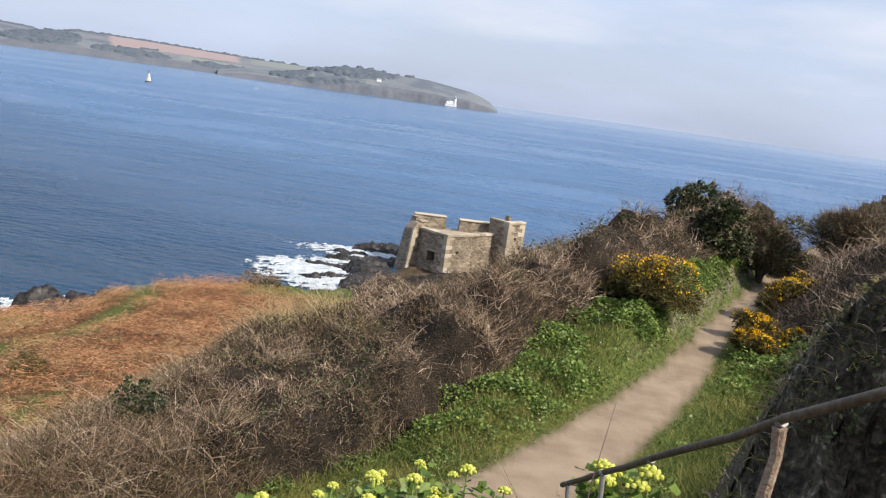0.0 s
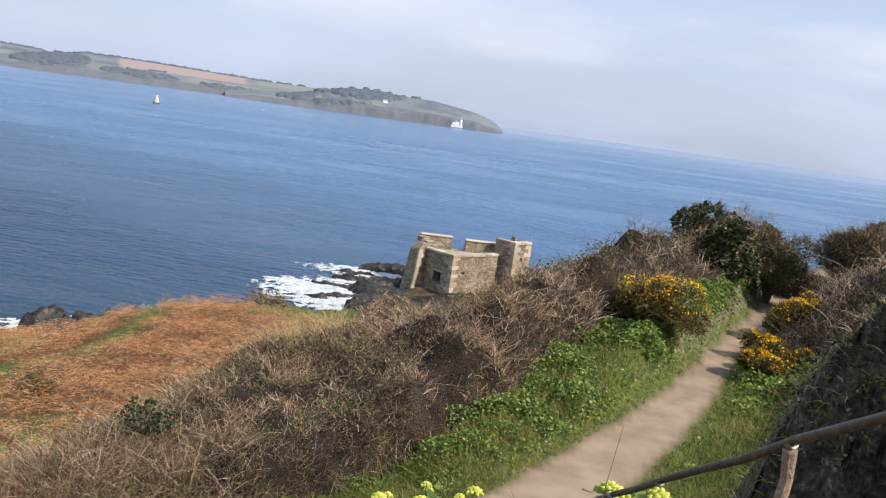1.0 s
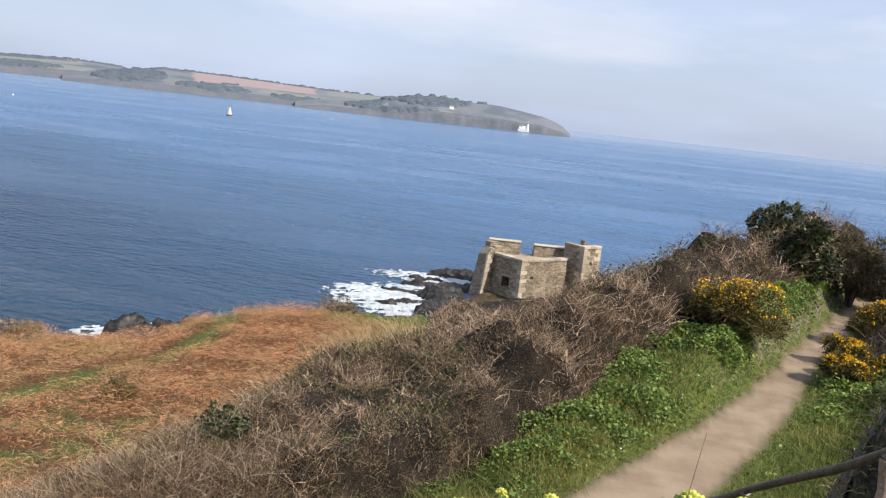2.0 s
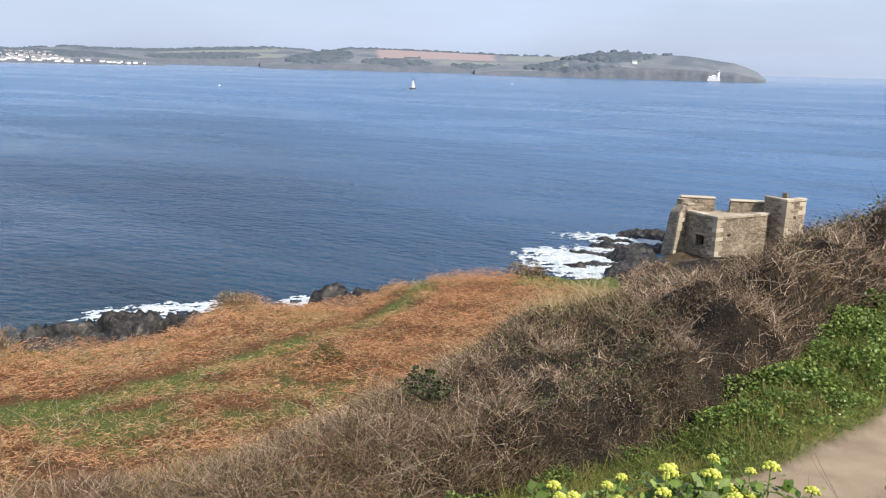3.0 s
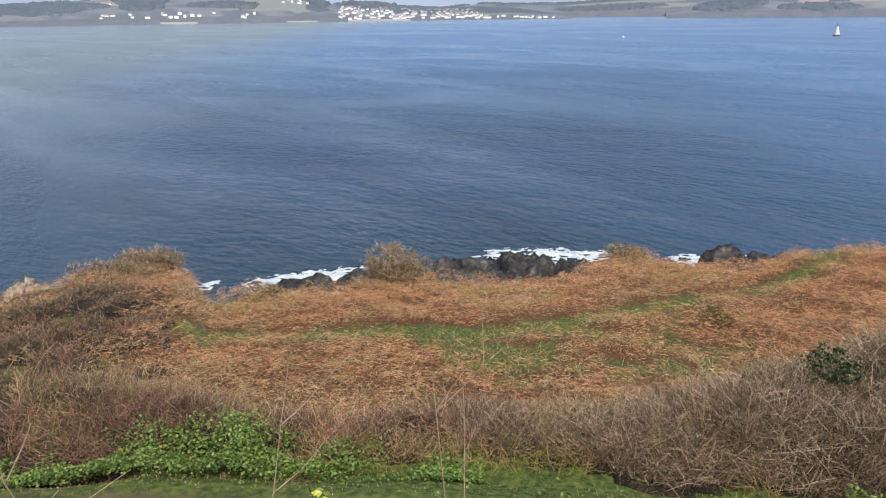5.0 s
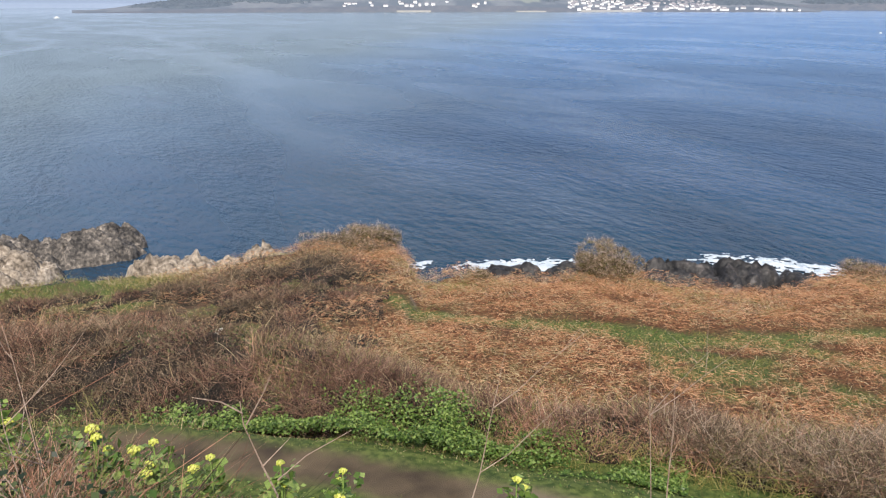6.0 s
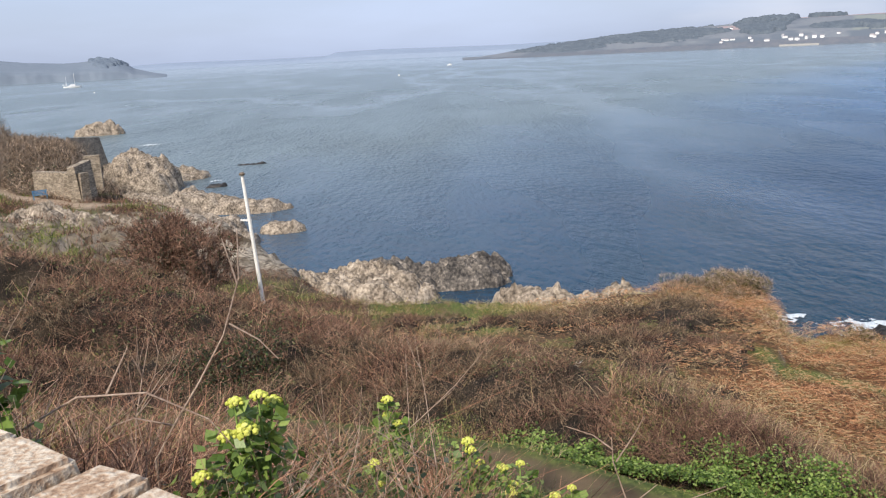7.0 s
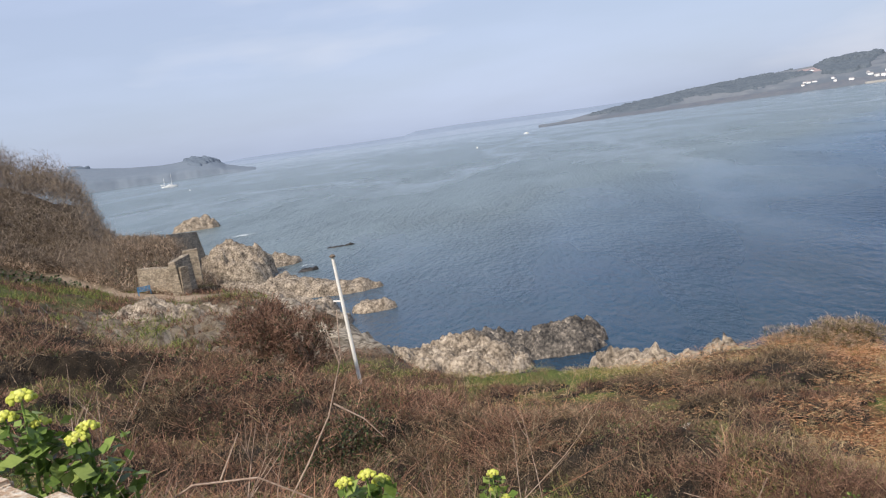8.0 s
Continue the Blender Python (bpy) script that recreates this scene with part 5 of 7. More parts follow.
def blockhouse():
    turn = math.degrees(math.atan2(0.75, 0.66))
    base = thing("blockhouse", Matrix.Translation((-4.45, 79.6, 0.4)) @ pose(0, 0, 0, 0, 0, turn), "roofless-looking old granite blockhouse with broken parapets on the sea rocks", "blockhouse")
    top = 4.05  # wall head over the base
    # front wall (facing the bank) and left wall, thick, with their openings
    front = part("front_wall", wall_run(bmesh.new(), 0, 7.0, 0, 0.9, -2.5, top, [(1.45, 1.85, 2.3, 2.55)]), MASONRY, base)
    left = part("side_wall", wall_run(bmesh.new(), 0, 0.9, 0.9, 4.0, -2.5, top, [(1.5, 2.6, 1.1, 2.2)], "a"), MASONRY, base)
    # a thin near-black sheet stands in for the shade inside the window
    bm = bmesh.new()
    box(bm, 0.9, 0.95, 1.0, 3.9, 0.2, 3.0)
    part("shade_sheet", bm, INNER_SHADE, left, "near-black sheet as shade behind the window")
    bm = bmesh.new()
    box(bm, -0.07, 0.3, 1.4, 2.7, 2.2, 2.42)
    part("lintel", soften(bm, 0.02), DRESSED, left)
    # the sea side runs straight from the left tower to the right one
    sea0, sea1 = Vector((1.0, 6.3, 0)), Vector((7.9, 0.9, 0))
    run, bearing_ = (sea1 - sea0).length, math.degrees(math.atan2(sea1.y - sea0.y, sea1.x - sea0.x))
    m = Matrix.Translation(sea0) @ pose(0, 0, 0, 0, 0, bearing_)
    bm = bmesh.new()
    box(bm, -0.4, run + 0.6, 0, 1.0, -2.5, 3.9, m)
    part("sea_wall", bm, MASONRY, base)
    bm = bmesh.new()
    plan = [(0.85, 0.85), (7.1, 0.85), (7.9, 0.95), (1.05, 6.3), (0.85, 5.0)]
    lows, highs = [[bm.verts.new((x, y, z)) for x, y in plan] for z in (3.6, 3.86)]
    bm.faces.new(highs)
    bm.faces.new(lows[::-1])
    for k in range(5):
        bm.faces.new((lows[k], lows[(k + 1) % 5], highs[(k + 1) % 5], highs[k]))
    part("roof_slab", bm, ROOFING, base, "weathered flat roof")
    bm = bmesh.new()
    box(bm, 1.6, 6.4, 1.15, 1.4, 3.86, 4.0)
    part("inner_kerb", soften(bm, 0.03), MASONRY, base)
    # coping stones along the front and left wall heads
    r = np.random.RandomState(5)
    for axis, end in (("a", 7.0), ("b", 4.0)):
        at = -0.06
        while at < end - 0.1:
            long = min(r.uniform(0.75, 1.25), end - at)
            bm = bmesh.new()
            if axis == "a":
                box(bm, at, at + long - 0.03, -0.09, 0.7, top, top + 0.26 + r.uniform(-0.02, 0.02))
            else:
                if at < 0.7:
                    at = 0.74
                box(bm, -0.09, 0.7, at, min(at + long - 0.03, 4.0), top, top + 0.26 + r.uniform(-0.02, 0.02))
            part("coping_stone", soften(bm, 0.03), DRESSED, front if axis == "a" else left)
            at += long
    # parapet merlons on the far side
    for a0, a1, h in ((0.1, 3.5, 1.25), (4.9, 8.2, 1.12)):
        bm = bmesh.new()
        box(bm, a0, a1, 0.05, 0.95, 3.9, 3.9 + h, m, top=(0.05, 0.05))
        merlon = part("merlon", bm, MASONRY, base)
        bm = bmesh.new()
        box(bm, a0 - 0.02, a1 + 0.02, 0.0, 1.0, 3.9 + h, 3.9 + h + 0.14, m)
        part("capstone", soften(bm, 0.04), DRESSED, merlon)
    # the battered tower at the left end, broken at the top
    bm = bmesh.new()
    v = box(bm, -1.7, 0.9, 4.0, 5.9, -2.5, 4.0)
    for q in v[4:]:
        q.co.x = max(q.co.x, -0.9)
        q.co.y = min(q.co.y, 5.4)
    v = box(bm, -0.9, 0.6, 4.02, 5.3, 4.0, 4.75)
    v[4].co.x += 0.35
    v[7].co.x += 0.6
    box(bm, -0.2, 0.9, 4.6, 5.35, 4.75, 5.25)
    left_tower = part("left_tower", bm, MASONRY, base, "battered stone tower with a broken top")
    bm = bmesh.new()
    box(bm, -0.1, 0.85, 3.9, 4.55, 4.75, 4.95)
    part("capstone", soften(bm, 0.04), DRESSED, left_tower)
    # the right tower with quoins, loop and chimney stub
    bm = bmesh.new()
    wall_run(bm, 7.0, 9.6, -1.7, -1.2, -2.5, 5.6, [(8.05, 8.4, 3.9, 4.2)])
    right_tower = part("tower_front", bm, MASONRY, base)
    for a0, a1, b0, b1, z0, z1 in ((7.0, 7.5, -1.2, 1.0, -2.5, 5.6), (9.1, 9.6, -1.2, 1.0, -2.5, 5.6), (7.5, 9.1, 0.5, 1.0, -2.5, 5.6), (7.5, 9.1, -1.2, 0.5, 5.0, 5.2)):
        bm = bmesh.new()
        box(bm, a0, a1, b0, b1, z0, z1)
        part("tower_wall", bm, MASONRY, base)
    # another added sheet behind the loop, dark as the shade within
    bm = bmesh.new()
    box(bm, 7.5, 9.1, -1.19, -1.15, 2, 5.0)
    part("shade_sheet", bm, INNER_SHADE, right_tower)
    bm = bmesh.new()
    box(bm, 8.6, 9.0, -0.2, 0.4, 5.6, 6.15, top=(0.05, 0.05))
    part("chimney_stub", bm, MASONRY, right_tower)
    for k, (a0, a1) in enumerate(((6.93, 7.9), (7.9, 8.8), (8.8, 9.66))):
        bm = bmesh.new()
        box(bm, a0, a1 - 0.03, -1.78, -1.0, 5.6, 5.86)
        part("capstone", soften(bm, 0.03), DRESSED, right_tower)
    bm = bmesh.new()
    box(bm, 6.93, 7.6, -1.0, 1.05, 5.6, 5.84)
    part("capstone", soften(bm, 0.03), DRESSED, right_tower)
    # quoins at the lit corners
    for x, y, owner, z0, z1, inward in ((7.0, -1.7, right_tower, 0.2, 5.6, 1), (9.6, -1.7, right_tower, 0.2, 5.6, -1), (0.0, 0.0, front, -0.4, top, 1)):
        z, flip = z0, 0
        while z < z1 - 0.2:
            h = min(r.uniform(0.38, 0.5), z1 - z)
            long = (0.95 if flip else 0.5) * r.uniform(0.9, 1.1)
            bm = bmesh.new()
            x0, x1 = sorted((x - 0.035 * inward, x + long * inward))
            box(bm, x0, x1, y - 0.035, y + (0.5 if flip else 0.9), z, z + h - 0.025)
            part("quoin", soften(bm, 0.025), DRESSED, owner)
            z, flip = z + h, 1 - flip
    # a long lit buttress stone edge on the left tower
    z, flip = -1.0, 0
    while z < 3.9:
        h = r.uniform(0.4, 0.52)
        bm = bmesh.new()
        lean = 0.8 * (z + 2.5) / 6.5
        box(bm, -1.74 + lean, -1.74 + lean + (0.9 if flip else 0.5), 3.95, 4.2, z, z + h - 0.03)
        part("quoin", soften(bm, 0.02), DRESSED, left_tower)
        z, flip = z + h, 1 - flip
    return base


blockhouse()


# ---- the old sea wall and battery up the shore ----
def wall_between(bm, p, q, thick, z0, z1, z2=None, batter=0.5):
    """A straight wall from p to q in plan, its outer face on the left of that way leaning back; its top goes from z1 to z2."""
    p, q = Vector((*p, 0)), Vector((*q, 0))
    way = (q - p).normalized()
    into = Vector((way.y, -way.x, 0))
    z2 = z1 if z2 is None else z2
    rows = []
    for e, top in ((p, z1), (q, z2)):
        rows.append([bm.verts.new(e + into * off + Vector((0, 0, z))) for off, z in ((0, z0), (batter, top), (thick, top), (thick, z0))])
    for k in range(4):
        bm.faces.new((rows[0][k], rows[0][(k + 1) % 4], rows[1][(k + 1) % 4], rows[1][k]))
    bm.faces.new(rows[0][::-1])
    bm.faces.new(rows[1])
    bmesh.ops.recalc_face_normals(bm, faces=bm.faces)
    return bm


def sea_wall():
    base = thing("battery_wall", Matrix.Translation((-89, -40, 3)), "old stone retaining walls of the shore battery", "wall")
    m = Matrix.Translation((89, 40, -3))
    for name, p, q, thick, z0, z1, z2, batter in (
            ("front_face", (-92.3, -45.9), (-87.3, -38.4), -1.2, 2.0, 7.1, 7.3, -0.25), ("side_face", (-87.35, -38.1), (-91.0, -37.8), -1.5, 0.5, 8.0, 8.3, -0.7),
            ("return_face", (-94.1, -40.6), (-94.6, -38.9), -1.0, 2.0, 8.4, 8.4, -0.2), ("bastion_face", (-116.5, -50.4), (-127.5, -50.5), -1.8, 1.0, 8.8, 7.8, -1.4)):
        bm = wall_between(bmesh.new(), p, q, thick, z0, z1, z2, batter)
        bm.transform(m)
        part(name, bm, MASONRY, base)


sea_wall()
BLUE = material("blue_paint", [(0.04, 0.13, 0.24), (0.07, 0.19, 0.32), (0.10, 0.24, 0.38)], 0.4, 0.6, 0.1)


def blue_bench():
    base = thing("bench", Matrix.Translation(polar(116.1, 99.8, float(land(*polar(116.1, 99.8).xy)) + 0.02)) @ pose(0, 0, 0, 0, 0, 122), "blue painted bench against the battery wall", "bench")
    for z, y in ((0.45, -0.35), (0.45, -0.2), (0.45, -0.05)):
        bm = bmesh.new()
        box(bm, -0.75, 0.75, y, y + 0.12, z, z + 0.04)
        part("seat_slat", bm, BLUE, base)
    for z in (0.55, 0.7, 0.85):
        bm = bmesh.new()
        box(bm, -0.75, 0.75, 0.1, 0.14, z, z + 0.11)
        part("back_slat", bm, BLUE, base)
    for x in (-0.7, 0.62):
        bm = bmesh.new()
        box(bm, x, x + 0.08, -0.35, -0.27, 0, 0.45)
        part("leg", bm, BLUE, base)
        bm = bmesh.new()
        box(bm, x, x + 0.08, 0.06, 0.1, 0, 0.98)
        part("leg", bm, BLUE, base)


blue_bench()
POLE = material("white_pole_paint", [(0.62, 0.60, 0.54), (0.76, 0.74, 0.68), (0.82, 0.8, 0.75)], 0.5, 0.6, 0.1)


def marker_pole():
    p = polar(103.15, 34.0)
    z = float(land(p.x, p.y))
    base = thing("marker_pole", Matrix.Translation((p.x, p.y, z)), "white wooden mast with a short cross-arm above the scrub", "pole")
    h = 13.62 - z
    slant = Vector((0.045, -0.27, 4.4)) / 4.4
    part("mast", tube(bmesh.new(), [slant * -0.3, slant * (h * 0.6), slant * h], (0.088, 0.078, 0.066), 10), POLE, base)
    arm = slant * (h - 1.85)
    m = Matrix.Translation(arm) @ pose(0, 0, 0, 0, 6, 100)
    bm = bmesh.new()
    box(bm, -0.36, 0.08, -0.035, 0.035, -0.03, 0.03, m)
    part("cross_arm", bm, POLE, base)
    bm = bmesh.new()
    tip = slant * h
    lathe(bm, [(0, 0.12), (0.06, 0.13), (0.12, 0.05)], 10, tip)
    part("cap", bm, BARK, base, "dark weathered cap")


marker_pole()

# ---- growth on the slopes ----
def scatter(n, az0, az1, d0, d1, near=0.0):
    """Points spread over a sector; near > 0 draws them towards the camera's side."""
    az = np.radians(rng.uniform(az0, az1, n))
    u = rng.uniform(0, 1, n)
    d = np.sqrt(d0**2 + u * (d1**2 - d0**2)) if not near else d0 * (d1 / d0) ** u
    return -np.sin(az) * d, np.cos(az) * d


def stuff(name, verts, faces, mat, label, category):
    return tagged(part(name, mesh_np(name, verts, faces), mat), label, category, kind="stuff")


def lean(n, up_, spread=1.0):
    return unit(np.stack([rng.normal(size=n) * spread, rng.normal(size=n) * spread, np.broadcast_to(up_, (n,)) + 0 * rng.normal(size=n)], 1))


def bramble_twigs(name, count, az0, az1, d1, mat, label, long=(0.10, 0.38), thick=(0.005, 0.011), droop=0.3, segs=2):
    x, y = scatter(count, az0, az1, 9.5, d1 + 16 * (az0 < 0), 1)
    h = thicket(x, y)
    tufts = np.clip(4.6 * (0.6 * vnoise(x, y, 0.55, 141) + 0.4 * vnoise(x, y, 1.4, 143)) - 1.25, 0.14, 1)  # fewer twigs in hollows, so the near-black body shows as shade
    ok = (h > 0.12) & (rng.uniform(size=count) < tufts)
    x, y, h, tufts = x[ok], y[ok], h[ok], tufts[ok]
    n = len(x)
    z = land(x, y) + h * rng.uniform(0.66, 0.98, n) * (0.75 + 0.25 * tufts)
    way = lean(n, 1.0, 0.8)
    bend = np.stack([rng.normal(size=n) * 0.34, rng.normal(size=n) * 0.34, -rng.uniform(0.0, droop, n)], 1)
    far = np.clip(np.hypot(x, y) / 16, 0.8, 2.2)
    shoots = 0.45 + 1.1 * vnoise(x, y, 1.1, 67)  # taller shoots here and there
    v, f = ribbons(np.stack([x, y, z], 1), way, rng.uniform(*long, n) * np.sqrt(far) * shoots, rng.uniform(*thick, n) * far, bend, segs, 0.4)
    if not isinstance(mat, tuple):
        return stuff(name, v, f, mat, label, "bramble")
    tone = fbm(x, y, 1.9, 65, 3) + 0.09 * rng.normal(size=n)
    # twigs in the hollows take the third, darker material as shade
    which = np.where(rng.uniform(size=n) > 0.5 + tufts, 2, np.digitize(tone, (0.42, 0.54)))
    for k, m in enumerate(mat):
        stuff(name, v.copy(), f[np.repeat(which == k, segs)], m, label, "bramble")


PALE_CANE = material("grey_bramble_canes", [(0.07, 0.052, 0.036), (0.2, 0.155, 0.11), (0.36, 0.29, 0.22), (0.56, 0.47, 0.37)], 2.5, 0.8, 0, island=True)
TWIG_DARK = material("dark_brown_twigs", [(0.025, 0.017, 0.011), (0.09, 0.062, 0.037), (0.18, 0.128, 0.078), (0.34, 0.255, 0.165)], 2.5, 0.8, 0, island=True)
bramble_twigs("bramble_twigs", 320000, -32, 18, 46, (TWIG, TWIG, TWIG_DARK), "grey-brown tangle of bare bramble stems", (0.12, 0.42), (0.006, 0.013), 0.35, 2)
bramble_twigs("bramble_twigs", 200000, 18, 50, 46, (TWIG_DARK, TWIG, TWIG_DARK), "dark brown tangle of bare bramble stems", (0.12, 0.42), (0.006, 0.013), 0.35, 2)
bramble_twigs("scrub_twigs", 420000, 46, 127, 50, (TWIG_RED, TWIG_RED, TWIG_DARK), "red-brown tangle of bare scrub and bramble", (0.12, 0.44), (0.005, 0.012), 0.3, 1)
bramble_twigs("bramble_canes", 9000, -32, 60, 40, PALE_CANE, "long grey-brown bramble canes", (0.4, 1.0), (0.005, 0.009), 0.75, 5)
bramble_twigs("dry_fronds", 9000, 86, 127, 28, FROND, "thin pinkish dead stalks standing in the scrub", (0.3, 0.8), (0.004, 0.008), 0.4, 3)
bramble_twigs("pale_canes", 1300, -20, 127, 30, STRAW, "long pale dead canes arching over the bramble", (0.4, 1.0), (0.006, 0.011), 0.6, 4)


IVY = material("ivy_and_bramble_leaves", [(0.015, 0.022, 0.008), (0.04, 0.055, 0.018), (0.085, 0.105, 0.035), (0.16, 0.18, 0.065)], 1.0, 0.5, 0, island=True, thin=0.1)


def bramble_leaves():
    x, y = scatter(430000, -32, 127, 9.5, 46, 1)
    h = thicket(x, y)
    patchy = fbm(x, y, 2.2, 61) + 0.1
    ok = (h > 0.2) & (patchy + 0.1 * rng.normal(size=len(x)) > 0.42)
    x, y, h = x[ok], y[ok], h[ok]
    z = land(x, y) + h * rng.uniform(0.84, 1.06, len(x))
    pos = np.stack([x, y, z + rng.uniform(0.0, 0.06, len(x))], 1)
    green = rng.uniform(size=len(x)) < np.clip((fbm(x, y, 2.4, 63) - 0.55) * 6, 0.03, 0.8) * np.interp(bearing(x, y), (42, 52, 97, 103), (1.0, 0.35, 0.35, 1.0))
    far = np.clip(np.hypot(x, y) / 16, 0.8, 1.8)
    for keep, mat, name, label in ((green, IVY, "bramble_leaves", "dark green bramble and ivy leaves"), (~green, TWIG_DARK, "withered_leaves", "withered brown bramble leaves")):
        v, f = leaves(pos[keep], rng.uniform(0.012, 0.028, keep.sum()) * far[keep] * (1.7 if mat is IVY else 1.0), 0.5, 1.3)
        stuff(name, v, f, mat, label, "bramble")


bramble_leaves()


def bracken_mat():
    """Collapsed dead bracken, combed by the wind into drifts."""
    x, y = scatter(560000, 5, 97, 19, 58)
    d, az = np.hypot(x, y), bearing(x, y)
    path, green, brown, _ = zones(x, y, 0 * x)
    z = land(x, y)
    ok = (rng.uniform(size=len(x)) < brown * np.clip(4.4 * (0.55 * fbm(x, y, 1.3, 79) + 0.45 * vnoise(x, y, 0.5, 80)) - 1.15, 0.3, 1)) & (z > 2.6) & (thicket(x, y) < 0.3)
    x, y, z = x[ok], y[ok], z[ok]
    n = len(x)
    swirl = fbm(x, y, 3.0, 71) * 7 + 1.6 * rng.normal(size=n)
    way = unit(np.stack([np.cos(swirl), np.sin(swirl), rng.uniform(-0.05, 0.75, n)], 1))
    bend = np.stack([rng.normal(size=n) * 0.25, rng.normal(size=n) * 0.25, -rng.uniform(0.2, 0.7, n)], 1)
    drift = 0.75 * fbm(x, y, 1.7, 73) ** 1.5 + 0.26 * vnoise(x, y, 0.45, 74) + 0.3 * (1 - np.abs(2 * vnoise(x, y, 0.9, 76) - 1)) ** 3
    v, f = ribbons(np.stack([x, y, z + drift * rng.uniform(0.3, 1, n)], 1), way, rng.uniform(0.1, 0.34, n), rng.uniform(0.007, 0.018, n), bend, 2, 0.3)
    pale = 0.5 * fbm(x, y, 5, 75) + 0.5 * fbm(x, y, 1.6, 77) + 0.2 * rng.normal(size=n) + np.interp(bearing(x, y), (62, 80), (0, 0.16)) + 0.004 * (34 - np.hypot(x, y)) * 3
    face_of = np.repeat(pale > 0.66, 2)
    stuff("dead_bracken", v, f[~face_of], BRACKEN, "flattened russet dead bracken on the terrace", "bracken")
    stuff("bleached_bracken", v.copy(), f[face_of], STRAW, "bleached straw-coloured stalks among the bracken", "bracken")


bracken_mat()


def dry_grass():
    xa, ya = scatter(110000, 8, 126, 11, 46, 1)
    xb, yb = scatter(9000, 9, 24, 18, 28)
    x, y = np.concatenate([xa, xb]), np.concatenate([ya, yb])
    d, az = np.hypot(x, y), bearing(x, y)
    shelf, toe = np.interp(az, *SHELF_AT), np.interp(az, *TOE_AT)
    band = step(-1, 3, d - shelf) * (1 - step(2, 7, d - toe)) + 0.9 * (az > 84) * step(-9, -2, d - shelf) * (1 - step(0.1, 0.4, thicket(x, y)))
    tuft = 0.6 * step(9, 12, az) * (1 - step(20, 24, az)) * step(18, 19.5, d) * (1 - step(24, 28, d))
    band = np.clip(band + tuft, 0, 1)
    ok = (rng.uniform(size=len(x)) < np.maximum(band * np.clip(3 * fbm(x, y, 3, 81) - 0.9, 0.05, 1) * np.interp(az, (28, 34, 62, 68, 72, 80), (1, 0.3, 0.3, 1, 1, 0.25)), tuft)) & (land(x, y) > 3)
    x, y = x[ok], y[ok]
    n = len(x)
    tuft = tuft[ok]
    z = land(x, y) + np.maximum(thicket(x, y) * (0.75 + 0.2 * tuft), 0)
    far = np.clip(np.hypot(x, y) / 18, 0.8, 2)
    bend = np.stack([-0.25 + rng.normal(size=n) * 0.3, 0.1 + rng.normal(size=n) * 0.3, -rng.uniform(0.05, 0.5, n)], 1)
    v, f = ribbons(np.stack([x, y, z], 1), lean(n, 1.0, 0.4), rng.uniform(0.2, 0.5, n) * (1 + 2.4 * tuft), rng.uniform(0.006, 0.014, n) * far, bend, 2, 0.2)
    stuff("dry_grass", v, f, STRAW, "tall dry straw-coloured grass on the slope", "grass")


dry_grass()


YELLOWING = material("yellowing_grass", [(0.12, 0.13, 0.03), (0.26, 0.23, 0.07), (0.38, 0.32, 0.12)], 1.2, 0.8, 0, island=True, thin=0.2)


